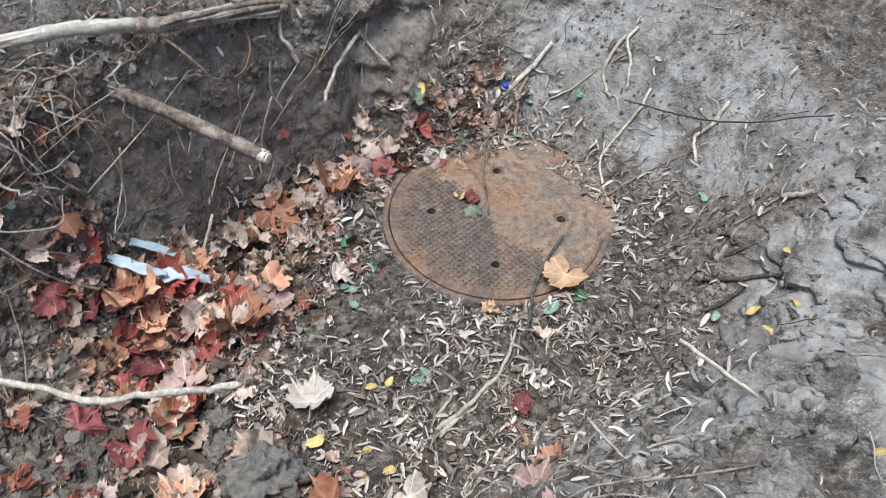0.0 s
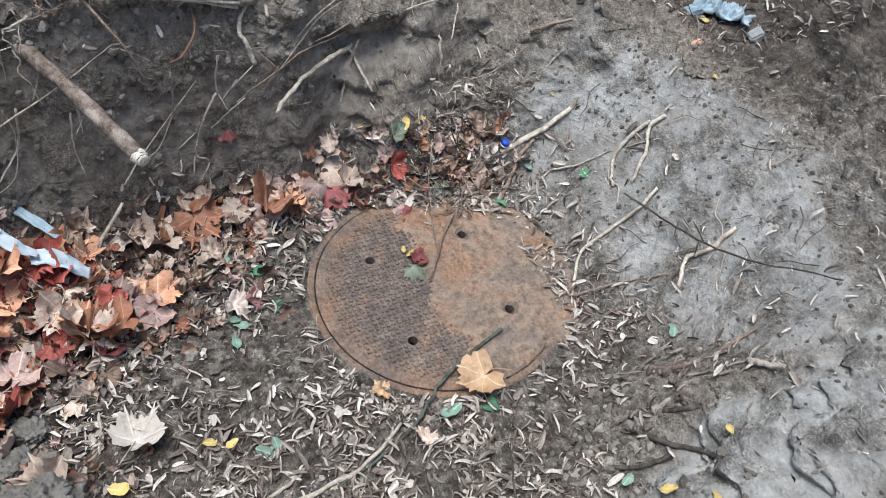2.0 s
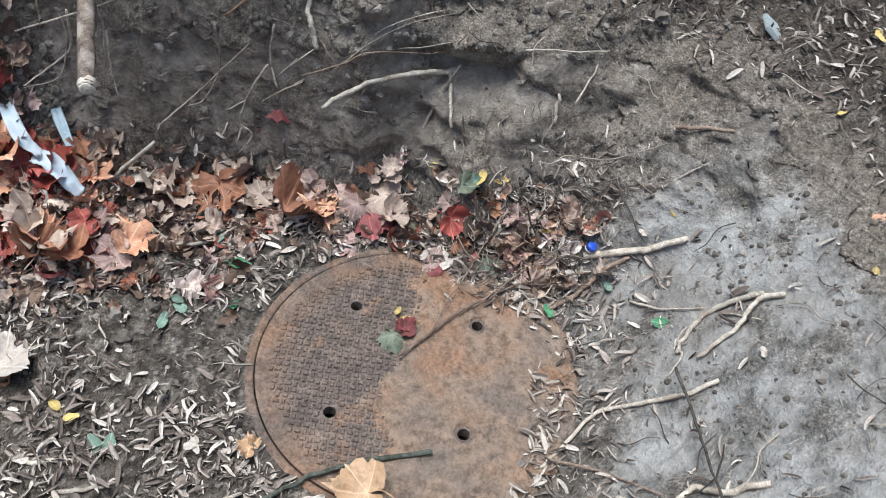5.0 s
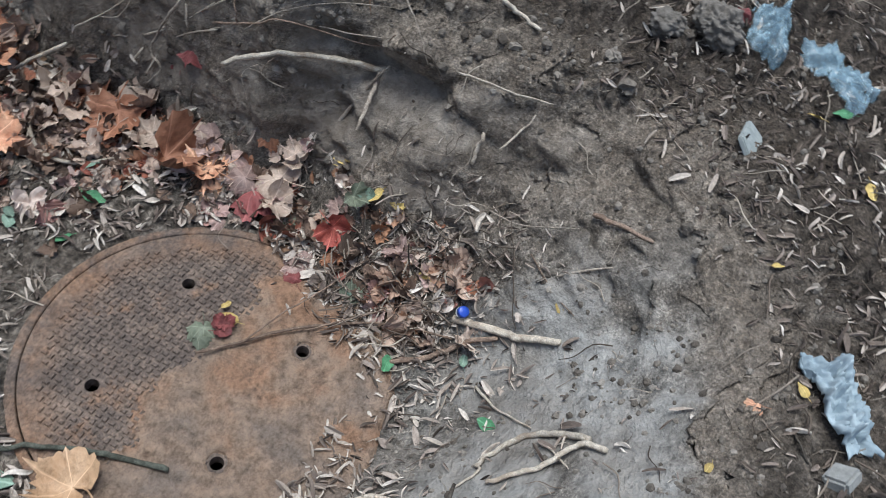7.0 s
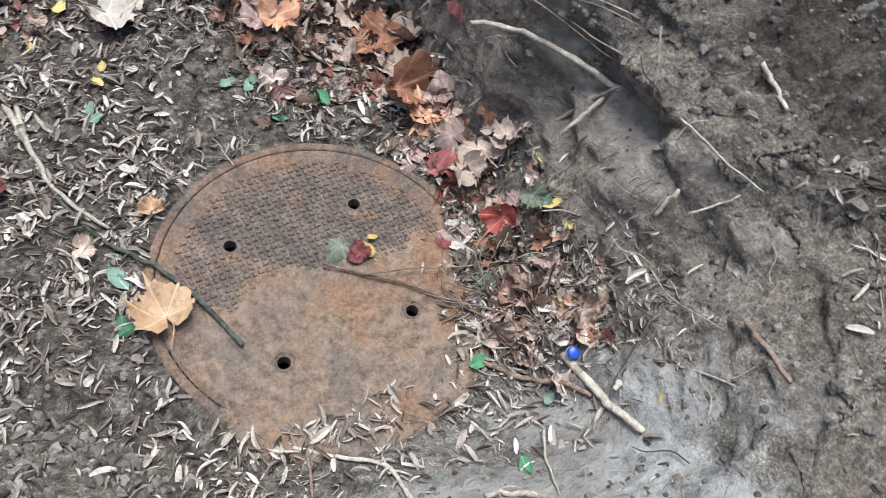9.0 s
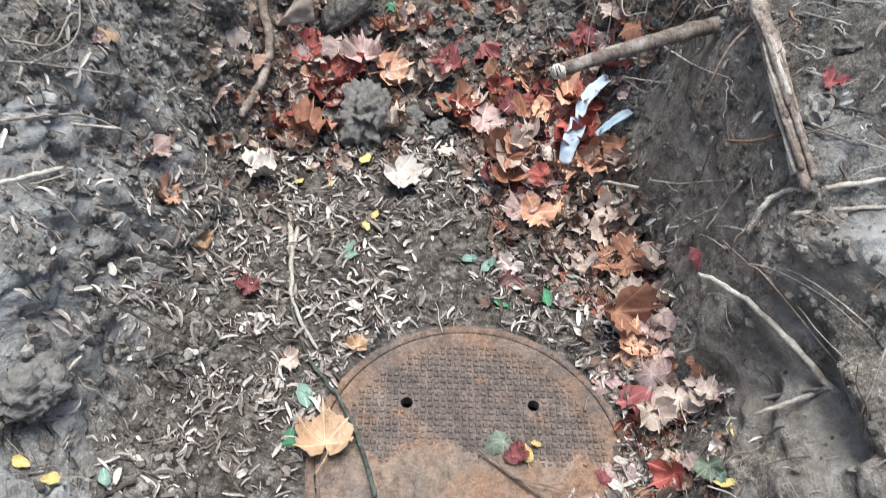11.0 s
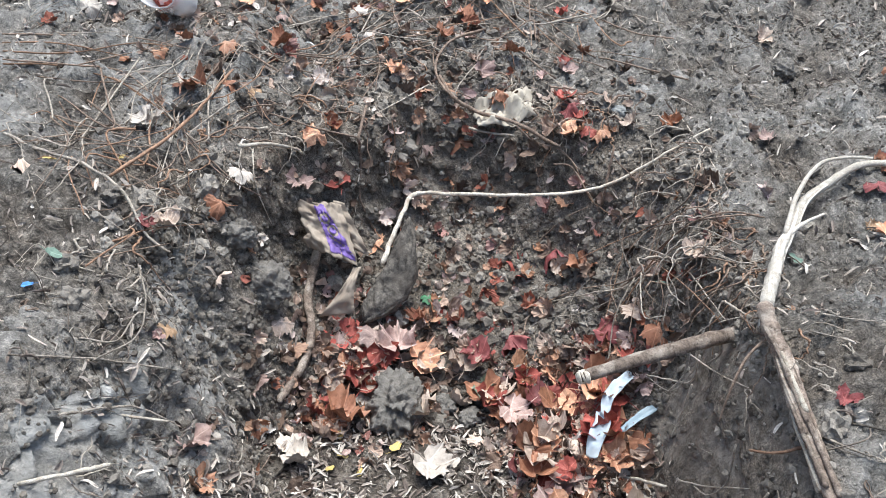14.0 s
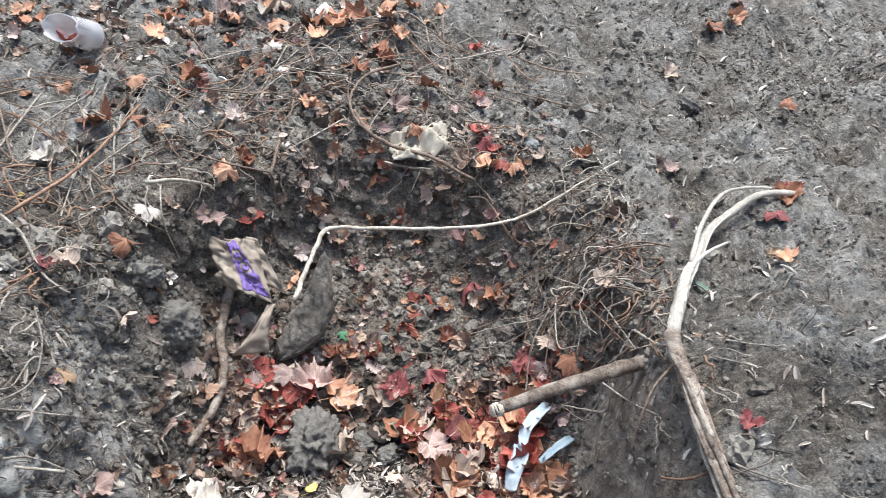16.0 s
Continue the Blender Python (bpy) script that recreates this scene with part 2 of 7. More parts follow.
def ground():
    turns = 680
    inner, wall, near = 80, 120, 150
    rows, clay, humus_shade, banks = [], [], [], []
    outs = [0.009 * (1.02 ** n) for n in range(near)]
    outs = list(np.cumsum(outs))
    far = [outs[-1] * 1.35 ** n for n in range(1, 16)]
    angles = [-180 + 360 * n / turns for n in range(turns)]
    nums = [pit_at(a) for a in angles]
    hollows = [0.75 * float(ease((a - 58) / 18)) * float(ease((134 - a) / 14)) for a in angles]
    for ring in range(inner + wall + near + len(far)):
        for a, hollow, (rf, rr, h, steep, cut, rise) in zip(angles, hollows, nums):
            ca, sa = math.cos(radians(a)), math.sin(radians(a))
            rough = 1.0
            if ring < inner:
                r, z = rf * (ring + 0.02) / inner, 0.0
            elif ring < inner + wall:
                k = (ring - inner) / wall
                s = ease(k)
                s = 0.45 * s + 0.55 * k
                z = h * (1 - (1 - s) ** (1 + 0.5 * (steep - 1)))
                z += hollow * (h * (0.5 * k + 0.5 * float(ease((k - 0.60) / 0.24))) - z)
                r = rf + (rr - rf) * k - 0.03 * hollow * float(ease((k - 0.72) / 0.2)) + cut * math.sin(math.pi * min(1, k * 1.15)) - cut * 0.6 * max(0, k - 0.6)
            else:
                n = ring - inner - wall
                out = outs[n] if n < near else far[n - near]
                r = rr - cut * 0.24 - 0.03 * hollow + out
                z = h + rise * min(out, 6.0)
                rough = 1.0 if n < near else 0.3
            x, y = MID[0] + r * ca, MID[1] + r * sa
            wide = fbm(x * 2.3, y * 2.3, 1.0, 3)
            mid = fbm(x * 8, y * 8, z * 8, 4)
            fine = fbm(x * 30, y * 30, z * 30, 4)
            edge = min(1.0, max(0.0, z / 0.12))
            # smooth grey clay lies on the southern and western slopes, dark crumbly loam elsewhere
            south = float(ease((-0.30 - y + 0.30 * max(0, x - 0.1)) / 0.22)) * float(ease((0.62 - x) / 0.25)) * float(ease((0.47 - z) / 0.07)) * (float(ease((y + 0.90 - 0.22 * x) / 0.07)) if x > -0.2 else 1.0)
            west = float(ease((-0.62 - x) / 0.12)) * float(ease((1.22 - y) / 0.2)) * float(ease((0.64 - z) / 0.14)) * float(ease((z - 0.04) / 0.1))
            near_by = float(ease((3.2 - math.hypot(x, y)) / 1.2))
            south, west = south * near_by, west * near_by
            dry = (0.45 + 0.15 * float(ease((-0.5 - x) / 0.3))) * float(ease((z - 0.60) / 0.08)) * float(ease((y - 0.2) / 0.6))
            bank = (0.5 + 0.4 * float(ease((y + 0.35) / 0.2)) * float(ease((1.1 - y) / 0.25))) * edge * float(ease((0.66 - z) / 0.1)) * float(ease((x - 0.1) / 0.3)) * (1 - float(ease((z - 0.40) / 0.08)) * float(ease((0.15 - y) / 0.25)))
            c = max(south, (0.8 + 0.15 * float(ease((0.75 - y) / 0.3))) * west, dry, bank)
            c *= 0.72 + 0.8 * mid
            crumbly = (1 - 0.85 * min(1, max(0, south, 0.6 * west, 0.85 * bank))) * (0.35 + 0.65 * edge)
            lip = float(ease((inner + wall + 26 - ring) / 26))
            clod = noise.turbulence(Vector((x * 14, y * 14, z * 14)), 4, True) - 0.5
            z += rough * (edge * ((0.03 + 0.03 * (ring >= inner + wall)) * wide + (0.034 - 0.018 * south) * mid) + 0.005 * fine + crumbly * (0.034 * clod + (0.012 + 0.008 * (z > 0.5)) * fine))
            # low heaps of washed-in litter at the foot of the banks
            z += 0.075 * math.exp(-((x - 0.30) ** 2 + (y - 0.93) ** 2) / 0.03) + 0.06 * math.exp(-((x - 0.43) ** 2 + (y + 0.14) ** 2) / 0.02)
            z += 0.04 * math.exp(-((x - 0.46) ** 2 + (y - 0.3) ** 2) / 0.03)
            push = edge * (1 - 0.75 * max(south, 0.6 * west, min(1.0, 1.1 * bank))) * (0.05 * mid + 0.045 * clod + 0.014 * fine) * lip
            # water has cut gullies and cracks into the western clay
            gully = max(0.0, 1 - 5 * abs(fbm(x * 3.2 + 4, y * 6.5, z * 3.2, 3))) + 0.6 * max(0.0, 1 - 7 * abs(fbm(x * 9, y * 9, z * 9 + 3, 2)))
            push += west * lip * (0.035 * gully + 0.05 * fbm(x * 5, y * 5, z * 5 + 2, 3))
            # ledges where the soil of the south-eastern bank broke off in layers
            shelf = float(ease((x - 0.3) / 0.12)) * float(ease((y + 0.85) / 0.15)) * float(ease((0.4 - y) / 0.3)) * edge * lip
            push += shelf * (0.05 * fbm(x * 6, y * 6, z * 13 + 4, 3))
            x, y = x + push * ca, y + push * sa
            d = math.hypot(x, y)
            if d < LID_R + 0.012:
                z = -0.03 if d > 0.29 else -0.45
            elif d < 0.43:
                z = z * (d - 0.342) / 0.088 - 0.001 * (1 - (d - 0.342) / 0.088)
            rows.append((x, y, z))
            clay.append(min(1.0, max(0.0, c)))
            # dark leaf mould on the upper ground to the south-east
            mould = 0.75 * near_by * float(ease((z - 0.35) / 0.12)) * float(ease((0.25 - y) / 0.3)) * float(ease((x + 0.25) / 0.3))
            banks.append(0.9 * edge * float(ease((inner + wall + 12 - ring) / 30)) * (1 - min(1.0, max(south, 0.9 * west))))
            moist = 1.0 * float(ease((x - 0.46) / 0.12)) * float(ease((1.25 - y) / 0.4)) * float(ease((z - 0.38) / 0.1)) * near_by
            # shade in the gaps between heaped leaves goes into the floor's soil colour
            gap_shade = 0.75 * float(ease((y - 0.72) / 0.25)) * float(ease((1.35 - y) / 0.2)) * float(ease((0.5 - z) / 0.15)) * float(ease((x + 0.72) / 0.1))
            humus_shade.append(min(1.0, max(0.0, max(mould, moist, gap_shade) * (0.9 + 0.6 * mid))))
    rings = len(rows) // turns
    faces = [(i * turns + j, (i + 1) * turns + j, (i + 1) * turns + (j + 1) % turns, i * turns + (j + 1) % turns)
             for i in range(rings - 1) for j in range(turns)]
    faces.append(tuple(range(turns)))
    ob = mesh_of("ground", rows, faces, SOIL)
    kind = ob.data.attributes.new("clay", "FLOAT", "POINT")
    kind.data.foreach_set("value", clay)
    ob.data.attributes.new("bank", "FLOAT", "POINT").data.foreach_set("value", banks)
    mould = ob.data.attributes.new("humus_shade", "FLOAT", "POINT")
    mould.data.foreach_set("value", humus_shade)
    return tagged(ob, "dug pit in grey-brown loam and clay, crumbly and root-filled", "ground", kind="structure")


ground_ob = ground()
from mathutils.bvhtree import BVHTree
TREE = BVHTree.FromPolygons([v.co for v in ground_ob.data.vertices], [p.vertices for p in ground_ob.data.polygons])


def on_ground(x, y):
    """The ground's place and normal under a point."""
    place, normal, _, _ = TREE.ray_cast(Vector((x, y, 3)), Vector((0, 0, -1)))
    if place and normal.z < 0:
        normal = -normal
    return (place, normal) if place else (Vector((x, y, 0)), Vector((0, 0, 1)))


# ---- the manhole cover ----
HOLE, HOLE_R = 0.1425, 0.0135


def circle(bm, x, y, z, r, n):
    vs = [bm.verts.new((x + r * math.cos(2 * math.pi * k / n), y + r * math.sin(2 * math.pi * k / n), z)) for k in range(n)]
    return [bm.edges.new((vs[k], vs[(k + 1) % n])) for k in range(n)]


def plate(bm, r, holes, top, thick, n=96):
    edges = circle(bm, 0, 0, top, r, n)
    for x, y in holes:
        edges += circle(bm, x, y, top, HOLE_R, 20)
    bmesh.ops.triangle_fill(bm, use_beauty=True, edges=edges)
    made = bmesh.ops.extrude_face_region(bm, geom=bm.faces[:])
    bmesh.ops.translate(bm, vec=(0, 0, -thick), verts=[v for v in made["geom"] if isinstance(v, bmesh.types.BMVert)])
    bmesh.ops.recalc_face_normals(bm, faces=bm.faces[:])


def manhole():
    top = new("manhole_cover")
    tagged(top, "round rusted cast-iron manhole cover, half under orange silt", "manhole cover")
    holes = [(sx * HOLE, sy * HOLE) for sx in (-1, 1) for sy in (-1, 1)]
    bm = bmesh.new()
    plate(bm, LID_R, holes, 0.0, 0.03)
    part("cover_plate", bm, IRON, top, smooth=False)
    # the seat ring round the plate
    bm = bmesh.new()
    n, profile = 120, [(0.333, -0.05), (0.333, -0.003), (0.3355, 0.0005), (0.350, 0.0005), (0.354, -0.004), (0.356, -0.05)]
    rings = [[bm.verts.new((r * math.cos(a), r * math.sin(a), z + 0.0012 * fbm(r * 40, a * 9, 0, 2))) for r, z in profile]
             for a in (2 * math.pi * k / n for k in range(n))]
    for k in range(n):
        for a, b, c, d in zip(rings[k], rings[k][1:], rings[(k + 1) % n][1:], rings[(k + 1) % n]):
            bm.faces.new((a, b, c, d))
    bmesh.ops.recalc_face_normals(bm, faces=bm.faces[:])
    part("seat_ring", bm, IRON, top, "rust-brown iron ring")
    # the tread's short bars in a basket weave
    pitch = 0.0152
    verts, faces = [], []
    count = int(0.29 / pitch) + 1
    for i in range(-count, count + 1):
        for j in range(-count, count + 1):
            x, y = i * pitch, j * pitch
            if math.hypot(x, y) > 0.296 + 0.012 * fbm(x * 9, y * 9, 3, 2) or min(math.hypot(x - a, y - b) for a, b in holes) < 0.022:
                continue
            lx, ly = (0.0072, 0.0046) if (i + j) % 2 else (0.0046, 0.0072)
            h = 0.0034 + 0.0014 * fbm(x * 30, y * 30, 2, 2)
            b = len(verts)
            for z, s in ((-0.001, 1.0), (h, 0.62)):
                verts += [(x + sx * lx * s, y + sy * ly * s, z) for sx, sy in ((-1, -1), (1, -1), (1, 1), (-1, 1))]
            faces += [(b + 4, b + 5, b + 6, b + 7)] + [(b + k, b + (k + 1) % 4, b + 4 + (k + 1) % 4, b + 4 + k) for k in range(4)]
    tread = mesh_of("tread", verts, faces, IRON, smooth=False)
    tread.parent = top
    tagged(tread, kind="stuff")
    # silt washed over the southern half, thinning out over the tread
    n = 190
    step = 2 * 0.40 / n
    grid, faces = {}, []
    verts = []
    for i in range(n + 1):
        for j in range(n + 1):
            x, y = -0.40 + i * step, -0.40 + j * step
            line = 0.015 - 0.10 * x + 0.06 * fbm(x * 7, y * 7, 5, 4) - y
            bury = float(ease((0.35 * x - y - 0.10) / 0.12)) if x > -0.2 else float(ease((-y - 0.17) / 0.1))
            rim = 0.334 + 0.055 * bury + 0.02 * bury * fbm(x * 12, y * 12, 4, 3) - math.hypot(x, y)
            hole = min(math.hypot(x - a, y - b) for a, b in holes) - 0.015 - 0.004 * fbm(x * 60, y * 60, 7, 2)
            if rim < 0 or hole < 0 or line < -0.05:
                continue
            z = -0.004 + 0.0125 * float(ease((line + 0.05) / 0.085)) * float(ease(hole / 0.01)) * float(ease(rim / 0.02)) + 0.0028 * fbm(x * 42, y * 42, 8, 5)
            grid[i, j] = len(verts)
            verts.append((x, y, z))
    for (i, j), a in grid.items():
        q = [grid.get(k) for k in ((i + 1, j), (i + 1, j + 1), (i, j + 1))]
        if None not in q:
            faces.append((a, *q))
    film = mesh_of("silt_layer", verts, faces, SILT)
    film.parent = top
    tagged(film, "orange-brown silt washed over the iron", kind="stuff")


manhole()


# ---- roots, sticks and twigs ----
PALEWOOD = wood("pale_stripped_wood", (0.38, 0.32, 0.25), (0.7, 0.64, 0.55), (0.36, 0.29, 0.225))
BAREWOOD = wood("bare_root_wood", (0.46, 0.4, 0.33), (0.76, 0.71, 0.63), (0.55, 0.49, 0.41))
ROOTBARK = wood("root_bark", (0.075, 0.055, 0.042), (0.34, 0.265, 0.215), (0.48, 0.41, 0.345), 60)
BROWNROOT = wood("brown_root", (0.13, 0.09, 0.068), (0.38, 0.285, 0.22), (0.15, 0.105, 0.08), 90)
GREYROOT = wood("grey_root", (0.26, 0.22, 0.18), (0.55, 0.485, 0.41), (0.18, 0.15, 0.12), 90)
ORANGEWOOD = wood("orange_wood", (0.2, 0.115, 0.075), (0.40, 0.255, 0.17), (0.2, 0.12, 0.08))
DARKWOOD = wood("dark_wet_wood", (0.03, 0.026, 0.022), (0.1, 0.085, 0.07), (0.16, 0.14, 0.115))
GREENTWIG = wood("green_grey_bark", (0.07, 0.08, 0.065), (0.19, 0.2, 0.165), (0.05, 0.05, 0.04), 110)


def smooth_line(points, steps=7):
    """Points of a smooth line through the given ones."""
    ps = [Vector(p) for p in points]
    ps = [ps[0] * 2 - ps[1], *ps, ps[-1] * 2 - ps[-2]]
    out = []
    for a, b, c, d in zip(ps, ps[1:], ps[2:], ps[3:]):
        for n in range(steps):
            t = n / steps
            out.append(0.5 * (2 * b + (c - a) * t + (2 * a - 5 * b + 4 * c - d) * t * t + (3 * b - a - 3 * c + d) * t ** 3))
    return out + [ps[-2]]


def tube_mesh(points, r0, r1, sides=7, steps=7, wobble=0.25, kink=0.0):
    line = smooth_line(points, steps)
    seed = points[0][0] * 31 + points[0][1] * 17
    verts, faces = [], []
    up = Vector((0.3, 0.2, 0.9))
    for n, p in enumerate(line):
        way = (line[min(n + 1, len(line) - 1)] - line[max(n - 1, 0)]).normalized()
        side = way.cross(up).normalized()
        top = side.cross(way)
        t = n / (len(line) - 1)
        r = (r0 + (r1 - r0) * t) * (0.8 if n in (0, len(line) - 1) else 1.0)
        p = p + kink * Vector((fbm(seed + n * 0.35, 1, 0, 2), fbm(seed + n * 0.35, 5, 0, 2), 0.4 * fbm(seed + n * 0.35, 9, 0, 2)))
        for s in range(sides):
            a = 2 * math.pi * s / sides
            k = r * (1 + wobble * fbm(seed + n * 0.5, math.cos(a) * 1.2, math.sin(a) * 1.2, 2))
            verts.append(p + side * math.cos(a) * k + top * math.sin(a) * k)
    rows = len(line)
    for n in range(rows - 1):
        for s in range(sides):
            faces.append((n * sides + s, n * sides + (s + 1) % sides, (n + 1) * sides + (s + 1) % sides, (n + 1) * sides + s))
    faces += [tuple(range(sides))[::-1], tuple(range((rows - 1) * sides, rows * sides))]
    return verts, faces


def tube(name, points, r0, r1, material, label, parent=None, group="", category=None):
    r0, r1 = (r0, r1) if parent or r0 > 0.009 else (0.82 * r0, 0.82 * r1) if r0 > 0.0055 else (0.66 * r0, 0.6 * r1)
    kink = 0.0 if parent else min(0.006, 1.0 * r0)
    ob = mesh_of(name, *tube_mesh(points, r0, r1, 6 if r0 < 0.006 else 9, 7, 0.3, kink), material)
    if parent:
        ob.parent = parent
        return tagged(ob, label)
    return tagged(ob, label, category or name, group)


def strands(name, points, r, count, turns, material, parent, seed):
    """Strips of bark or fibre that wind loosely along a root, proud of its core."""
    core = smooth_line(points, 5)
    rnd = random.Random(seed)
    for k in range(count):
        lo, hi = sorted((rnd.uniform(0, 0.45), rnd.uniform(0.55, 1.0)))
        a0, line = rnd.uniform(0, 6.28), []
        for n in range(int(lo * (len(core) - 1)), int(hi * (len(core) - 1)) + 1, 2):
            way = (core[min(n + 1, len(core) - 1)] - core[max(n - 1, 0)]).normalized()
            side = way.cross(Vector((0.3, 0.2, 0.9))).normalized()
            a = a0 + turns * 6.28 * n / len(core)
            line.append(tuple(core[n] + (side * math.cos(a) + side.cross(way) * math.sin(a)) * r * rnd.uniform(0.75, 1.0)))
        if len(line) > 2:
            tube(name, line, r * rnd.uniform(0.25, 0.42), r * rnd.uniform(0.12, 0.25), material, "", parent)


def fork_root():
    top = tagged(new("forked_root"), "thick forked root, bark below and stripped pale above", "root")
    tube("bark_length", [(0.585, 0.30, 0.56), (0.57, 0.40, 0.60), (0.56, 0.50, 0.635), (0.555, 0.62, 0.665), (0.545, 0.69, 0.685), (0.54, 0.745, 0.71)], 0.013, 0.019, ROOTBARK, "flaking brown bark", top)
    tube("bare_length", [(0.54, 0.735, 0.708), (0.60, 0.87, 0.72), (0.655, 0.99, 0.71), (0.72, 1.10, 0.70), (0.80, 1.24, 0.71), (0.89, 1.31, 0.745), (0.985, 1.37, 0.775), (1.12, 1.42, 0.765)], 0.017, 0.009, BAREWOOD, "pale stripped wood", top)
    tube("side_strand", [(0.69, 1.06, 0.71), (0.77, 1.23, 0.74), (0.86, 1.35, 0.775), (0.94, 1.38, 0.79), (1.03, 1.40, 0.785)], 0.007, 0.004, BAREWOOD, "pale stripped wood", top)
    strands("bark_strip", [(0.585, 0.30, 0.56), (0.57, 0.40, 0.60), (0.56, 0.50, 0.635), (0.555, 0.62, 0.665), (0.545, 0.69, 0.685), (0.54, 0.745, 0.71)], 0.019, 9, 0.35, ROOTBARK, top, 4)
    strands("bark_strip", [(0.585, 0.30, 0.56), (0.57, 0.40, 0.60), (0.56, 0.50, 0.635), (0.555, 0.62, 0.665), (0.545, 0.69, 0.685), (0.54, 0.745, 0.71)], 0.019, 4, 0.3, PALEWOOD, top, 5)
    strands("wood_strip", [(0.54, 0.735, 0.708), (0.60, 0.87, 0.72), (0.655, 0.99, 0.71), (0.72, 1.10, 0.70), (0.80, 1.24, 0.71), (0.89, 1.31, 0.745)], 0.014, 7, 0.25, BAREWOOD, top, 6)
    tube("stub", [(0.695, 1.06, 0.705), (0.755, 1.115, 0.715), (0.825, 1.165, 0.72)], 0.007, 0.003, BAREWOOD, "", top)
    tube("rootlet", [(0.56, 0.70, 0.67), (0.50, 0.66, 0.62), (0.47, 0.62, 0.55), (0.46, 0.60, 0.48)], 0.004, 0.002, BROWNROOT, "", top)
    tube("rootlet", [(0.585, 0.45, 0.58), (0.53, 0.46, 0.54), (0.50, 0.50, 0.50), (0.52, 0.53, 0.47)], 0.004, 0.002, ORANGEWOOD, "", top)


def cut_branch():
    top = tagged(new("sawn_branch"), "bark-covered branch stub with a pale sawn end", "branch")
    a, b = Vector((0.62, 0.86, 0.555)), Vector((0.145, 0.665, 0.522))
    line = [a, a.lerp(b, 0.35) + Vector((0, 0, 0.012)), a.lerp(b, 0.7) + Vector((0, 0, 0.008)), b]
    tube("bark", [tuple(p) for p in line], 0.019, 0.0155, ROOTBARK, "grey-brown flaking bark", top)
    way = (b - a).normalized()
    tube("sawn_end", [tuple(b - way * 0.022), tuple(b - way * 0.006), tuple(b + way * 0.004)], 0.0172, 0.013, PALEWOOD, "pale sawn wood", top)
    for t, d in ((0.25, (0.0, 0.03, -0.10)), (0.42, (-0.03, -0.02, -0.13)), (0.6, (0.01, 0.03, -0.08))):
        p = a.lerp(b, t)
        q = p + Vector(d)
        tube("rootlet", [tuple(p), tuple(p.lerp(q, 0.5) + Vector((0.012, -0.01, 0))), tuple(q)], 0.004, 0.0015, GREYROOT, "", top)


fork_root()
cut_branch()
tube("stick", [(-0.34, 1.05, 0.53), (-0.325, 1.11, 0.56), (-0.30, 1.20, 0.605), (-0.275, 1.265, 0.625), (-0.20, 1.31, 0.61), (0.0, 1.42, 0.56), (0.2, 1.50, 0.54), (0.34, 1.55, 0.56), (0.47, 1.57, 0.65), (0.62, 1.61, 0.745)], 0.0085, 0.005, PALEWOOD,
     "long bent pale dry stalk sticking out of the bank")
tube("stick", [(0.32, 1.545, 0.48), (0.325, 1.56, 0.56), (0.335, 1.60, 0.66)], 0.006, 0.005, BROWNROOT, "short brown upright stick in the soil")
tube("root", [(0.455, 0.295, 0.31), (0.485, 0.25, 0.335), (0.53, 0.18, 0.355), (0.585, 0.09, 0.355), (0.64, 0.02, 0.335), (0.70, -0.03, 0.33)], 0.007, 0.009, PALEWOOD, "pale curved root hanging from the bank")
tube("root", [(0.64, 0.02, 0.335), (0.585, 0.008, 0.30), (0.515, -0.005, 0.265)], 0.006, 0.005, GREYROOT, "short grey broken root below the bank")
tube("stick", [(-0.80, 0.334, 0.505), (-0.87, 0.32, 0.49), (-0.97, 0.30, 0.47)], 0.006, 0.005, PALEWOOD, "pale bare stick jutting from the clay bank")
tube("stick", [(-0.768, 0.55, 0.405), (-0.88, 0.562, 0.402), (-1.0, 0.573, 0.40), (-1.12, 0.58, 0.50)], 0.0045, 0.004, PALEWOOD, "thin pale stick jutting from the western bank")
tube("branch", [(-0.576, 0.142, 0.215), (-0.68, 0.19, 0.225), (-0.80, 0.25, 0.25), (-0.94, 0.324, 0.36), (-1.05, 0.38, 0.52)], 0.003, 0.006, DARKWOOD, "thin dark branch arching from the western bank")
tube("stick", [(-0.797, 1.388, 0.673), (-0.718, 1.452, 0.653), (-0.657, 1.531, 0.603), (-0.64, 1.542, 0.584)], .007, .006, PALEWOOD, "pale bare dry stick lying on the soil")
tube("stick", [(-1.1, 1.191, 0.652), (-1.002, 1.398, 0.678), (-0.954, 1.584, 0.703), (-0.894, 1.742, 0.763)], .007, .005, ORANGEWOOD, "long orange-brown stick leaning on the bank")
tube("root", [(-0.461, 1.727, 0.681), (-0.469, 1.593, 0.629), (-0.468, 1.637, 0.545), (-0.461, 1.6, 0.404), (-0.412, 1.585, 0.296), (-0.372, 1.531, 0.221)], .006, .004, BROWNROOT, "thin brown root growing out of the bank")
tube("root", [(-0.755, 1.606, 0.684), (-0.6, 1.561, 0.666), (-0.471, 1.592, 0.63)], .004, .005, BROWNROOT, "thin brown root growing out of the bank")
tube("root", [(-1.435, 1.313, 0.693), (-1.326, 1.28, 0.667), (-1.169, 1.193, 0.684), (-1.026, 1.086, 0.672), (-0.943, 0.995, 0.605), (-0.878, 0.973, 0.568)], .006, .004, GREYROOT, "thin grey root hanging from the bank soil")
tube("twig", [(-1.063, 0.514, 0.603), (-0.946, 0.62, 0.511), (-0.868, 0.656, 0.471), (-0.806, 0.699, 0.423), (-0.815, 0.955, 0.173)], .004, .003, GREYROOT, "thin grey twig lying on the clay")
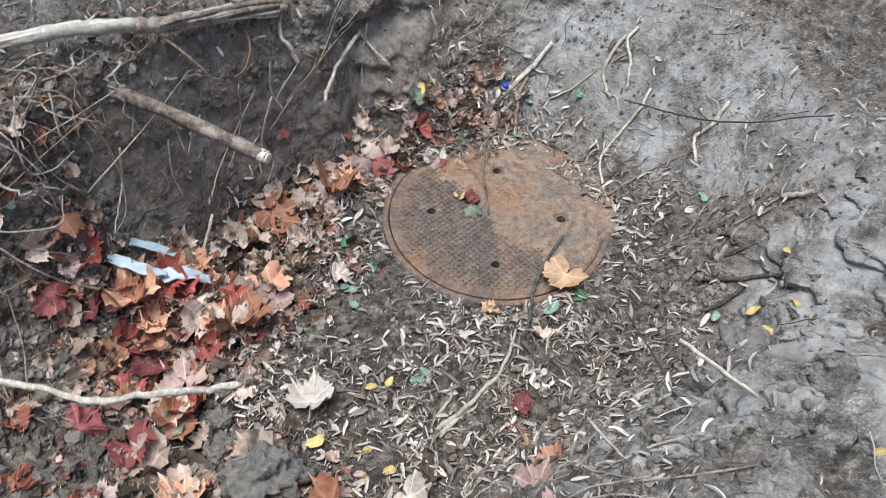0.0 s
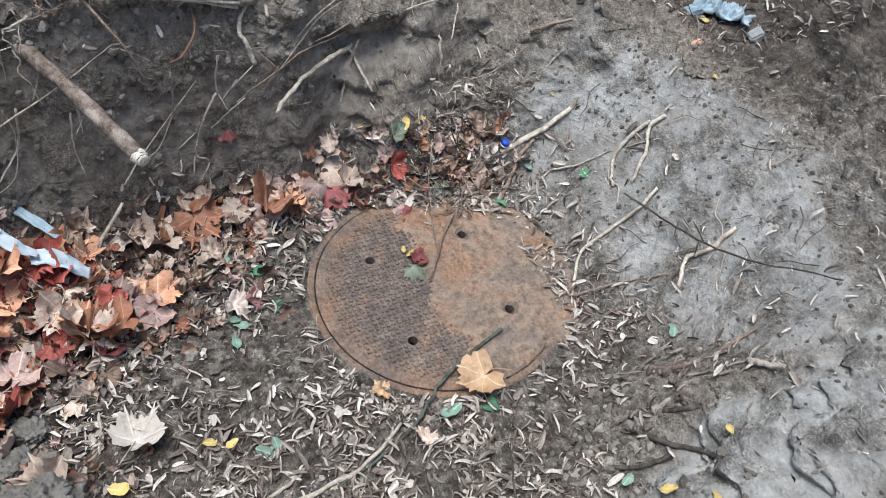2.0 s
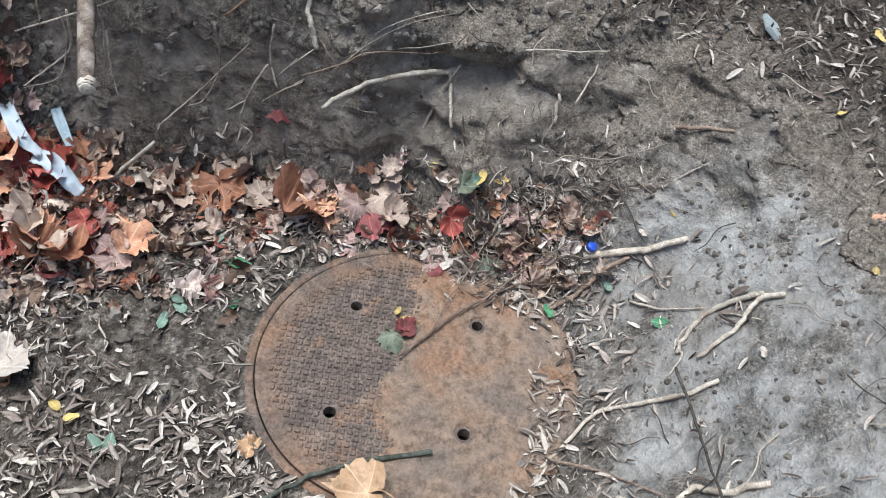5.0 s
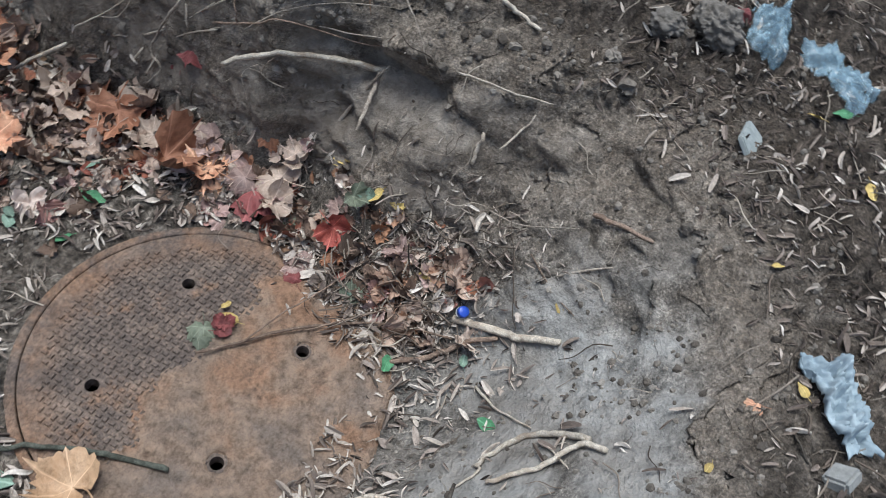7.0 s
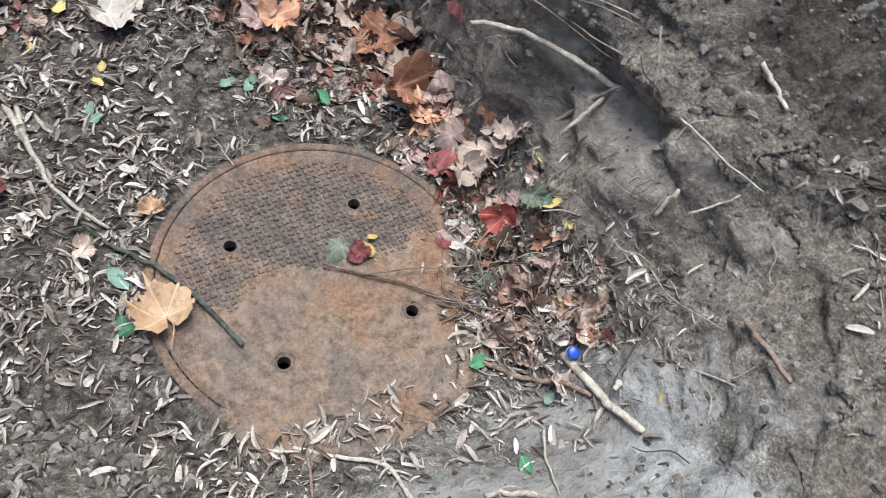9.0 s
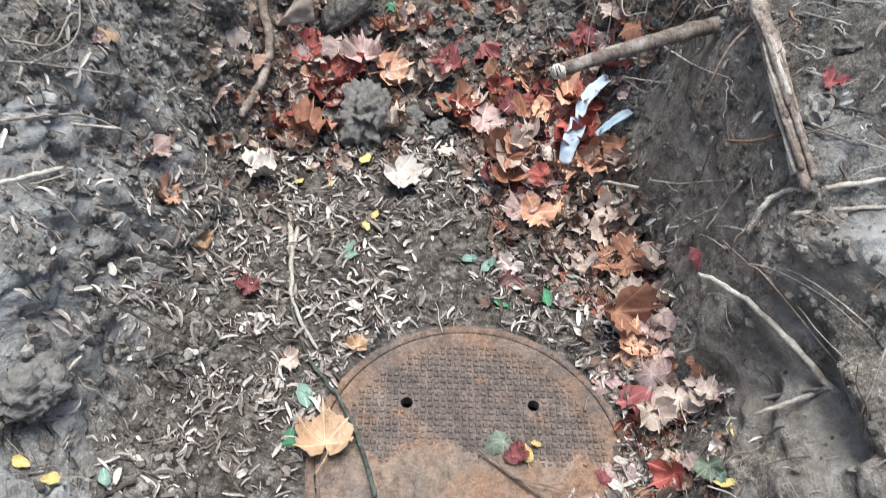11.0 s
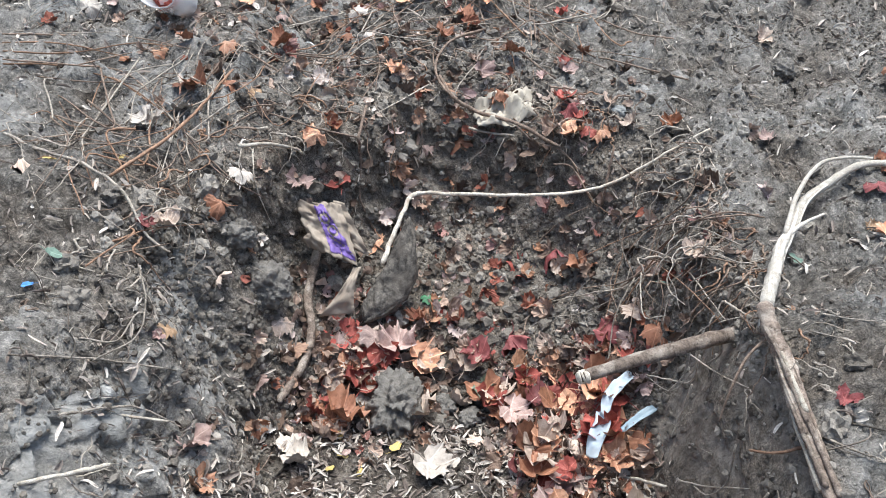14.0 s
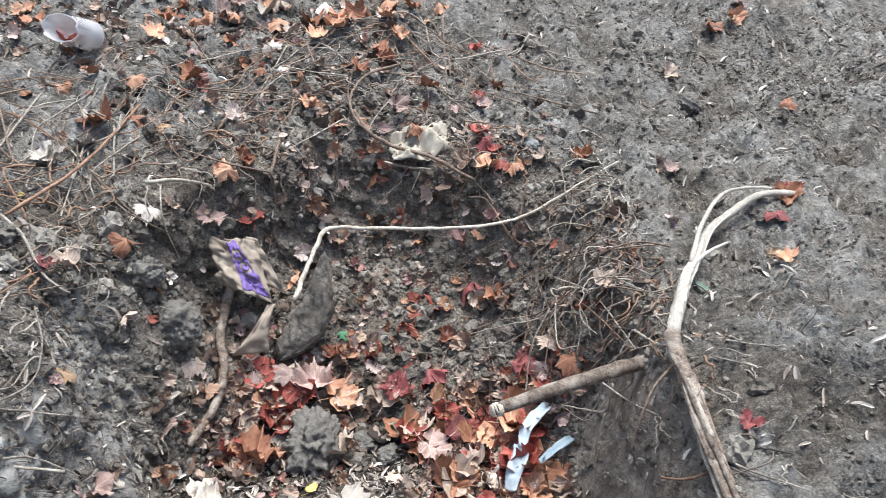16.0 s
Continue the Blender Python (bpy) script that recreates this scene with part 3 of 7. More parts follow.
tube("root", [(-0.932, 0.899, 0.577), (-0.886, 0.803, 0.535), (-0.884, 0.711, 0.503), (-0.943, 0.614, 0.512)], .004, .003, GREYROOT, "thin grey root hanging from the bank soil")
tube("root", [(-0.575, 1.449, 0.315), (-0.588, 1.311, 0.215), (-0.560, 1.187, 0.165), (-0.570, 1.095, 0.115), (-0.622, 0.972, 0.065)], .015, .012, ROOTBARK, "thick bark-covered root over the pit bank")
tube("stick", [(-0.351, 1.083, 0.003), (-0.461, 0.948, 0.014), (-0.55, 0.828, 0.008), (-0.594, 0.75, 0.01)], .006, .005, DARKWOOD, "dark wet stick lying on the ground")
tube("root", [(-0.233, 1.932, 0.722), (-0.185, 1.858, 0.684), (-0.09, 1.854, 0.633), (0.041, 1.785, 0.633), (0.184, 1.702, 0.597)], .009, .007, BROWNROOT, "thin brown root growing out of the bank")
tube("root", [(-0.077, 2.228, 0.803), (-0.2, 2.096, 0.794), (-0.249, 1.976, 0.745), (-0.217, 1.875, 0.704), (-0.165, 1.855, 0.676)], .006, .005, BROWNROOT, "thin brown root growing out of the bank")
tube("stick", [(-0.118, 1.822, 0.585), (-0.039, 1.831, 0.57), (0.035, 1.77, 0.596)], .007, .004, PALEWOOD, "pale bare dry stick lying on the soil")
tube("root", [(-0.653, 2.134, 0.753), (-0.513, 2.173, 0.769), (-0.4, 2.3, 0.813), (-0.315, 2.467, 0.859), (-0.194, 2.571, 0.858)], .007, .004, BROWNROOT, "thin brown root growing out of the bank")
tube("root", [(-1.56, 1.605, 0.777), (-1.45, 1.697, 0.748), (-1.284, 1.678, 0.731), (-1.149, 1.596, 0.719), (-1.028, 1.528, 0.665)], .005, .003, ORANGEWOOD, "thin orange-brown root on the bank")
tube("root", [(-1.674, 1.841, 0.783), (-1.47, 1.886, 0.779), (-1.295, 1.925, 0.776), (-1.047, 1.808, 0.795)], .005, .003, BROWNROOT, "thin brown root growing out of the bank")
tube("root", [(-0.749, 1.888, 0.776), (-0.57, 1.981, 0.737), (-0.376, 2.024, 0.759), (-0.097, 2.247, 0.79)], .005, .003, BROWNROOT, "thin brown root growing out of the bank")
tube("root", [(-1.005, 1.645, 0.73), (-1.03, 1.542, 0.687), (-0.947, 1.429, 0.662), (-0.792, 1.272, 0.627), (-0.72, 1.359, 0.519)], .004, .003, BROWNROOT, "thin brown root growing out of the bank")
tube("stick", [(-0.82, 2.258, 0.83), (-0.717, 2.403, 0.827), (-0.666, 2.432, 0.829)], .010, .007, DARKWOOD, "dark wet stick lying on the ground")
tube("twig", [(0.565, 1.762, 0.718), (0.577, 1.611, 0.719), (0.607, 1.489, 0.694), (0.599, 1.342, 0.714)], .003, .002, PALEWOOD, "thin pale twig lying on the soil")
tube("twig", [(0.571, 2.371, 0.877), (0.57, 2.193, 0.821), (0.606, 2.071, 0.782), (0.597, 1.918, 0.782)], .003, .002, GREYROOT, "thin grey twig lying on the clay")
tube("stick", [(0.093, 2.639, 0.891), (0.095, 2.364, 0.812), (0.103, 2.009, 0.699)], .005, .004, BROWNROOT, "brown dry stick lying on the ground")
tube("root", [(0.171, 1.693, 0.539), (0.22, 1.644, 0.559), (0.272, 1.554, 0.518), (0.318, 1.538, 0.458)], .005, .003, BROWNROOT, "thin brown root growing out of the bank")
tube("root", [(0.11, 1.568, 0.217), (0.161, 1.617, 0.294), (0.222, 1.592, 0.394), (0.283, 1.561, 0.462)], .005, .003, BROWNROOT, "thin brown root growing out of the bank")
tube("root", [(0.569, 1.445, 0.704), (0.511, 1.307, 0.67), (0.469, 1.323, 0.581), (0.445, 1.286, 0.503), (0.441, 1.237, 0.475)], .004, .003, BROWNROOT, "thin brown root growing out of the bank")
tube("root", [(0.671, 1.199, 0.684), (0.566, 1.163, 0.69), (0.492, 1.193, 0.643), (0.457, 1.272, 0.513), (0.383, 1.276, 0.381), (0.244, 1.391, 0.241), (0.124, 1.36, 0.161), (0.097, 1.281, 0.129)], .004, .003, BROWNROOT, "thin brown root growing out of the bank")
tube("root", [(0.557, 0.987, 0.658), (0.494, 1.053, 0.625), (0.456, 1.14, 0.544), (0.42, 1.287, 0.46)], .004, .003, BROWNROOT, "thin brown root growing out of the bank")
tube("root", [(0.441, 1.237, 0.475), (0.456, 1.013, 0.559), (0.505, 0.905, 0.554), (0.543, 0.897, 0.509)], .003, .002, ORANGEWOOD, "thin orange-brown root on the bank")
tube("root", [(-0.176, 1.721, 0.345), (-0.075, 1.734, 0.328), (-0.088, 1.678, 0.244), (-0.094, 1.587, 0.209)], .004, .003, BROWNROOT, "thin brown root growing out of the bank")
tube("twig", [(0.616, 0.663, 0.707), (0.729, 0.672, 0.679), (0.796, 0.646, 0.691)], .003, .002, GREYROOT, "thin grey twig lying on the clay")
tube("twig", [(0.568, 0.559, 0.549), (0.628, 0.482, 0.651), (0.722, 0.538, 0.646)], .003, .002, GREYROOT, "thin grey twig lying on the clay")
tube("root", [(0.529, 0.322, 0.416), (0.537, 0.335, 0.471), (0.561, 0.347, 0.507), (0.619, 0.301, 0.578), (0.728, 0.321, 0.585)], .008, .006, PALEWOOD, "pale stripped root lying against the soil")
tube("root", [(0.545, 0.058, 0.148), (0.568, 0.067, 0.187), (0.595, 0.047, 0.254), (0.624, -0.002, 0.369)], .006, .004, GREYROOT, "thin grey root hanging from the bank soil")
tube("root", [(0.557, 0.274, 0.528), (0.619, 0.266, 0.554), (0.718, 0.269, 0.567)], .006, .005, GREYROOT, "thin grey root hanging from the bank soil")
tube("root", [(0.56, 0.497, 0.605), (0.61, 0.411, 0.627), (0.726, 0.365, 0.62)], .005, .003, GREYROOT, "thin grey root hanging from the bank soil")
tube("root", [(0.478, 0.55, 0.157), (0.534, 0.514, 0.223), (0.525, 0.328, 0.417)], .004, .003, PALEWOOD, "pale stripped root lying against the soil")
tube("root", [(0.493, 0.618, 0.175), (0.524, 0.514, 0.213), (0.527, 0.353, 0.327)], .004, .002, PALEWOOD, "pale stripped root lying against the soil")
tube("root", [(0.456, 0.696, 0.176), (0.497, 0.625, 0.239), (0.514, 0.475, 0.411)], .004, .002, PALEWOOD, "pale stripped root lying against the soil")
tube("root", [(0.524, 0.289, 0.36), (0.558, 0.188, 0.466), (0.609, 0.109, 0.49), (0.652, 0.034, 0.497)], .003, .002, GREYROOT, "thin grey root hanging from the bank soil")
tube("root", [(0.522, 0.218, 0.424), (0.57, 0.158, 0.418), (0.602, 0.083, 0.418), (0.629, 0.019, 0.427)], .003, .002, GREYROOT, "thin grey root hanging from the bank soil")
tube("stick", [(0.144, 0.773, 0.025), (0.272, 0.79, 0.057), (0.367, 0.801, 0.052), (0.442, 0.712, 0.129)], .007, .006, PALEWOOD, "pale bare dry stick lying on the soil")
tube("twig", [(-0.842, 0.314, 0.319), (-0.876, 0.309, 0.366), (-0.899, 0.241, 0.452)], .003, .002, DARKWOOD, "thin black branched twig on the clay slope")
tube("twig", [(-0.86, 0.174, 0.415), (-0.844, 0.155, 0.356), (-0.834, 0.17, 0.298)], .003, .002, DARKWOOD, "thin black branched twig on the clay slope")
tube("root", [(-0.955, 0.459, 0.497), (-0.902, 0.526, 0.455), (-0.858, 0.598, 0.394), (-0.809, 0.628, 0.331), (-0.781, 0.651, 0.281)], .005, .003, GREYROOT, "thin grey root hanging from the bank soil")
tube("twig", [(-0.735, 0.494, 0.187), (-0.657, 0.518, 0.071), (-0.535, 0.468, 0.009), (-0.444, 0.389, 0.007)], .005, .003, GREYROOT, "thin grey twig lying on the clay")
tube("stick", [(-0.455, 0.647, 0.008), (-0.44, 0.551, -0.001), (-0.429, 0.429, -0.001), (-0.376, 0.299, 0.003)], .009, .005, PALEWOOD, "pale bare dry stick lying on the soil")
tube("stick", [(-0.362, 0.694, 0.004), (-0.345, 0.628, 0.002), (-0.337, 0.57, 0.005)], .007, .004, PALEWOOD, "pale bare dry stick lying on the soil")
tube("stick", [(-0.405, 0.608, -0), (-0.392, 0.545, 0.01), (-0.368, 0.511, -0.003)], .006, .004, PALEWOOD, "pale bare dry stick lying on the soil")
tube("twig", [(-0.603, 0.945, 0.005), (-0.617, 0.832, 0.006), (-0.63, 0.655, 0.085)], .003, .002, BROWNROOT, "thin brown twig on the litter")
tube("twig", [(-0.202, -0.084, 0.017), (-0.222, -0.018, 0.013), (-0.249, 0.059, 0.013), (-0.283, 0.126, 0.012), (-0.327, 0.187, 0.014), (-0.367, 0.243, 0.005), (-0.411, 0.351, 0.001), (-0.439, 0.456, 0.012)], .007, .005, GREENTWIG, "dark green-grey twig lying across the iron cover")
tube("stick", [(-0.435, 0.638, 0.002), (-0.437, 0.507, 0.01), (-0.412, 0.377, 0.009), (-0.349, 0.264, 0.007)], .008, .005, PALEWOOD, "pale bare dry stick lying on the soil")
tube("stick", [(-0.721, -0.191, 0.181), (-0.699, -0.133, 0.127), (-0.664, -0.091, 0.092)], .007, .006, DARKWOOD, "dark wet stick lying on the ground")
tube("stick", [(-0.676, -0.278, 0.248), (-0.635, -0.242, 0.195), (-0.581, -0.193, 0.103)], .008, .006, DARKWOOD, "dark wet stick lying on the ground")
tube("twig", [(0.011, 0.025, 0.018), (0.084, -0.036, 0.019), (0.167, -0.103, 0.021), (0.26, -0.211, 0.021), (0.305, -0.297, 0.024), (0.318, -0.395, 0.053)], .005, .004, BROWNROOT, "thin brown twig on the litter")
tube("twig", [(0.08, -0.039, 0.028), (0.181, -0.065, 0.027), (0.261, -0.096, 0.029), (0.345, -0.127, 0.043), (0.42, -0.173, 0.104)], .003, .002, BROWNROOT, "thin brown twig on the litter")
tube("twig", [(0.171, -0.126, 0.03), (0.269, -0.204, 0.03), (0.337, -0.274, 0.051), (0.343, -0.35, 0.07)], .003, .002, BROWNROOT, "thin brown twig on the litter")
tube("stick", [(0.445, -0.187, 0.109), (0.427, -0.218, 0.091), (0.391, -0.25, 0.074)], .008, .006, PALEWOOD, "pale bare dry stick lying on the soil")
tube("stick", [(0.356, -0.379, 0.068), (0.354, -0.445, 0.1), (0.349, -0.516, 0.137), (0.345, -0.589, 0.196)], .0095, .007, PALEWOOD, "pale bare dry stick lying on the soil")
tube("stick", [(0.22, -0.306, 0.011), (0.279, -0.371, 0.008), (0.327, -0.428, 0.065), (0.341, -0.478, 0.104)], .008, .006, BROWNROOT, "brown dry stick lying on the ground")
tube("root", [(0.13, -0.7, 0.289), (0.137, -0.655, 0.241), (0.128, -0.609, 0.19), (0.082, -0.574, 0.166), (0.044, -0.555, 0.154)], .008, .005, PALEWOOD, "pale stripped root lying against the soil")
tube("root", [(0.056, -0.559, 0.153), (0.029, -0.563, 0.162), (-0.012, -0.536, 0.139)], .005, .003, PALEWOOD, "pale stripped root lying against the soil")
tube("root", [(0.121, -0.632, 0.215), (0.097, -0.659, 0.246), (0.063, -0.687, 0.282)], .004, .002, PALEWOOD, "pale stripped root lying against the soil")
tube("root", [(0.239, -0.486, 0.064), (0.191, -0.545, 0.113), (0.148, -0.612, 0.19)], .005, .003, PALEWOOD, "pale stripped root lying against the soil")
tube("stick", [(0.544, -0.523, 0.351), (0.532, -0.58, 0.371), (0.514, -0.645, 0.389)], .007, .005, BROWNROOT, "brown dry stick lying on the ground")
tube("twig", [(0.543, -0.327, 0.215), (0.523, -0.402, 0.243), (0.523, -0.513, 0.318)], .003, .002, GREYROOT, "thin grey twig lying on the clay")
tube("twig", [(0.45, -0.52, 0.241), (0.462, -0.558, 0.279), (0.47, -0.605, 0.323)], .004, .003, GREYROOT, "thin grey twig lying on the clay")
tube("twig", [(0.475, -0.453, 0.235), (0.426, -0.532, 0.219), (0.392, -0.587, 0.23)], .003, .002, BROWNROOT, "thin brown twig on the litter")
tube("twig", [(0.636, -0.146, 0.43), (0.638, -0.207, 0.441), (0.647, -0.268, 0.441), (0.675, -0.347, 0.44)], .004, .003, PALEWOOD, "thin pale twig lying on the soil")
tube("twig", [(0.603, -0.291, 0.328), (0.632, -0.311, 0.369), (0.653, -0.327, 0.412)], .004, .003, PALEWOOD, "thin pale twig lying on the soil")
tube("stick", [(0.577, -0.251, 0.279), (0.59, -0.248, 0.315), (0.601, -0.25, 0.348)], .006, .005, PALEWOOD, "pale bare dry stick lying on the soil")
tube("stick", [(0.746, -0.16, 0.555), (0.76, -0.199, 0.534), (0.746, -0.251, 0.532)], .007, .005, PALEWOOD, "pale bare dry stick lying on the soil")
tube("root", [(0.651, 0.002, 0.519), (0.63, -0.043, 0.488), (0.618, -0.086, 0.426)], .003, .002, GREYROOT, "thin grey root hanging from the bank soil")
tube("root", [(0.508, 0.542, 0.21), (0.518, 0.462, 0.276), (0.531, 0.368, 0.38)], .004, .002, PALEWOOD, "pale stripped root lying against the soil")
tube("root", [(0.481, 0.519, 0.128), (0.514, 0.493, 0.205), (0.509, 0.426, 0.279), (0.522, 0.354, 0.324)], .004, .003, PALEWOOD, "pale stripped root lying against the soil")
tube("root", [(0.517, 0.287, 0.361), (0.533, 0.207, 0.446), (0.599, 0.121, 0.476), (0.645, 0.019, 0.493)], .003, .002, GREYROOT, "thin grey root hanging from the bank soil")
tube("twig", [(0.27, -0.926, 0.465), (0.227, -0.952, 0.46), (0.17, -0.977, 0.475)], .004, .003, DARKWOOD, "thin black branched twig on the clay slope")
tube("twig", [(0.723, -0.397, 0.491), (0.795, -0.428, 0.506), (0.872, -0.496, 0.526)], .004, .003, DARKWOOD, "thin black branched twig on the clay slope")
tube("root", [(0.107, -0.726, 0.321), (0.113, -0.687, 0.284), (0.064, -0.653, 0.251), (0.031, -0.611, 0.218), (0.005, -0.584, 0.196)], .007, .005, PALEWOOD, "pale stripped root lying against the soil")
tube("root", [(-0.062, -0.61, 0.228), (-0.071, -0.553, 0.17), (-0.06, -0.478, 0.091), (-0.064, -0.41, 0.036), (-0.136, -0.35, 0.007), (-0.194, -0.306, 0.011)], .006, .005, PALEWOOD, "pale stripped root lying against the soil")
tube("stick", [(-0.311, -0.64, 0.311), (-0.31, -0.584, 0.249), (-0.287, -0.548, 0.204), (-0.343, -0.494, 0.173)], .008, .006, PALEWOOD, "pale bare dry stick lying on the soil")
tube("stick", [(-0.644, -0.385, 0.327), (-0.68, -0.39, 0.359), (-0.71, -0.406, 0.382)], .009, .007, PALEWOOD, "pale bare dry stick lying on the soil")
tube("stick", [(-0.479, -0.312, 0.097), (-0.551, -0.333, 0.197), (-0.571, -0.402, 0.252), (-0.579, -0.476, 0.311)], .007, .005, BROWNROOT, "brown dry stick lying on the ground")
tube("stick", [(-0.586, -0.313, 0.221), (-0.615, -0.345, 0.269), (-0.645, -0.384, 0.327)], .005, .004, GREYROOT, "grey thin stick lying on the soil")
tube("stick", [(-0.172, -0.319, 0.011), (-0.213, -0.426, 0.068), (-0.294, -0.51, 0.169)], .005, .003, BROWNROOT, "brown dry stick lying on the ground")
tube("twig", [(-0.024, -0.538, 0.194), (-0.166, -0.558, 0.224), (-0.3, -0.563, 0.273), (-0.437, -0.571, 0.347), (-0.531, -0.604, 0.407), (-0.614, -0.613, 0.462)], .005, .003, DARKWOOD, "thin black branched twig on the clay slope")
tube("twig", [(-0.3, -0.563, 0.273), (-0.254, -0.581, 0.269), (-0.227, -0.587, 0.269)], .003, .002, DARKWOOD, "thin black branched twig on the clay slope")
tube("root", [(0.518, 0.414, 0.469), (0.514, 0.428, 0.379), (0.488, 0.406, 0.313)], .005, .003, GREYROOT, "thin grey root hanging from the bank soil")
tube("root", [(0.505, 0.431, 0.369), (0.499, 0.475, 0.291), (0.484, 0.504, 0.204), (0.477, 0.475, 0.172), (0.466, 0.513, 0.108)], .005, .003, GREYROOT, "thin grey root hanging from the bank soil")
tube("root", [(0.483, 0.537, 0.475), (0.497, 0.544, 0.345), (0.49, 0.589, 0.249), (0.467, 0.623, 0.239)], .004, .002, GREYROOT, "thin grey root hanging from the bank soil")
tube("root", [(0.45, 0.772, 0.432), (0.453, 0.785, 0.329), (0.442, 0.777, 0.244)], .004, .002, PALEWOOD, "pale stripped root lying against the soil")
tube("root", [(0.494, 0.881, 0.437), (0.502, 0.899, 0.332), (0.458, 0.944, 0.292), (0.41, 0.987, 0.266)], .005, .003, GREYROOT, "thin grey root hanging from the bank soil")
tube("root", [(0.504, 0.352, 0.354), (0.52, 0.257, 0.395), (0.523, 0.196, 0.435), (0.628, 0.048, 0.392), (0.604, -0.012, 0.469)], .004, .002, BROWNROOT, "thin brown root growing out of the bank")
tube("twig", [(-0.838, 0.823, 0.345), (-0.888, 0.778, 0.523), (-0.918, 0.691, 0.507), (-0.983, 0.651, 0.542)], .004, .003, GREYROOT, "thin grey twig lying on the clay")
tube("stick", [(-0.603, -0.179, 0.105), (-0.686, -0.193, 0.172), (-0.767, -0.235, 0.23), (-0.859, -0.231, 0.313)], .009, .006, DARKWOOD, "dark wet stick lying on the ground")
tube("root", [(0.329, 0.702, 0.027), (0.261, 0.668, 0.021), (0.225, 0.599, 0.018), (0.253, 0.527, 0.013), (0.309, 0.476, 0.017)], .007, .005, PALEWOOD, "pale stripped root lying against the soil")
tube("root", [(0.261, 0.668, 0.021), (0.205, 0.647, 0.012), (0.153, 0.676, 0.02)], .005, .004, PALEWOOD, "pale stripped root lying against the soil")
tube("root", [(0.389, 1.239, 0.419), (0.342, 1.178, 0.314), (0.33, 1.103, 0.219), (0.308, 1.001, 0.143), (0.238, 0.933, 0.11)], .004, .003, GREYROOT, "thin grey root hanging from the bank soil")
tube("root", [(0.4, 1.225, 0.447), (0.396, 1.164, 0.412), (0.4, 1.093, 0.386), (0.444, 1.058, 0.422)], .004, .003, PALEWOOD, "pale stripped root lying against the soil")
tube("root", [(0.528, 1.049, 0.662), (0.469, 1.086, 0.625), (0.439, 1.107, 0.532), (0.434, 1.053, 0.511), (0.461, 0.99, 0.513)], .004, .003, GREYROOT, "thin grey root hanging from the bank soil")
tube("root", [(0.52, 0.981, 0.641), (0.464, 1.005, 0.565), (0.489, 0.988, 0.461)], .004, .003, GREYROOT, "thin grey root hanging from the bank soil")
tube("root", [(0.501, 0.908, 0.434), (0.496, 0.9, 0.362), (0.464, 0.927, 0.267), (0.41, 0.986, 0.263)], .003, .002, GREYROOT, "thin grey root hanging from the bank soil")
tube("root", [(-1.607, 1.703, 0.779), (-1.484, 1.741, 0.767), (-1.389, 1.817, 0.757), (-1.257, 1.87, 0.775), (-1.111, 1.832, 0.789)], .0045, .003, ORANGEWOOD, "thin orange-brown root on the bank")
tube("root", [(-1.565, 1.619, 0.786), (-1.371, 1.648, 0.773), (-1.273, 1.745, 0.729), (-1.152, 1.655, 0.714), (-1.048, 1.542, 0.685)], .0045, .003, BROWNROOT, "thin brown root growing out of the bank")
tube("root", [(-1.467, 1.613, 0.741), (-1.32, 1.634, 0.727), (-1.186, 1.652, 0.722), (-1.035, 1.561, 0.697)], .004, .002, BROWNROOT, "thin brown root growing out of the bank")
tube("root", [(-1.641, 1.773, 0.78), (-1.476, 1.811, 0.777), (-1.325, 1.839, 0.745), (-1.175, 1.783, 0.739)], .004, .003, ORANGEWOOD, "thin orange-brown root on the bank")
tube("root", [(-1.357, 1.655, 0.771), (-1.262, 1.825, 0.755), (-1.073, 1.836, 0.806)], .004, .002, BROWNROOT, "thin brown root growing out of the bank")
tube("root", [(-1.662, 1.891, 0.777), (-1.449, 1.885, 0.789), (-1.319, 1.896, 0.8)], .004, .002, GREYROOT, "thin grey root hanging from the bank soil")
tube("root", [(-1.026, 1.521, 0.668), (-0.92, 1.388, 0.648), (-0.823, 1.273, 0.642), (-0.765, 1.34, 0.551)], .004, .003, BROWNROOT, "thin brown root growing out of the bank")
tube("root", [(-1.033, 0.838, 0.603), (-0.986, 0.931, 0.611), (-0.941, 1.004, 0.611), (-0.828, 1.104, 0.577)], .004, .002, ORANGEWOOD, "thin orange-brown root on the bank")
tube("root", [(-1.029, 0.861, 0.604), (-0.969, 0.916, 0.597), (-0.883, 0.993, 0.581)], .004, .002, BROWNROOT, "thin brown root growing out of the bank")
tube("root", [(-0.826, 1.096, 0.582), (-0.823, 1.137, 0.473), (-0.839, 1.107, 0.435)], .003, .002, BROWNROOT, "thin brown root growing out of the bank")
tube("root", [(-1.022, 1.351, 0.657), (-0.994, 1.277, 0.607), (-0.917, 1.117, 0.614)], .003, .002, GREYROOT, "thin grey root hanging from the bank soil")
tube("root", [(-0.762, 1.424, 0.662), (-0.743, 1.334, 0.617), (-0.732, 1.339, 0.539), (-0.709, 1.381, 0.417)], .004, .002, PALEWOOD, "pale stripped root lying against the soil")
tube("root", [(-0.792, 1.41, 0.666), (-0.777, 1.311, 0.644), (-0.755, 1.318, 0.568)], .003, .002, GREYROOT, "thin grey root hanging from the bank soil")
tube("root", [(-0.374, 1.709, 0.64), (-0.361, 1.706, 0.56), (-0.374, 1.657, 0.499), (-0.352, 1.67, 0.408)], .003, .002, ORANGEWOOD, "thin orange-brown root on the bank")
tube("root", [(-0.283, 1.767, 0.621), (-0.273, 1.769, 0.537), (-0.284, 1.738, 0.487)], .003, .002, BROWNROOT, "thin brown root growing out of the bank")
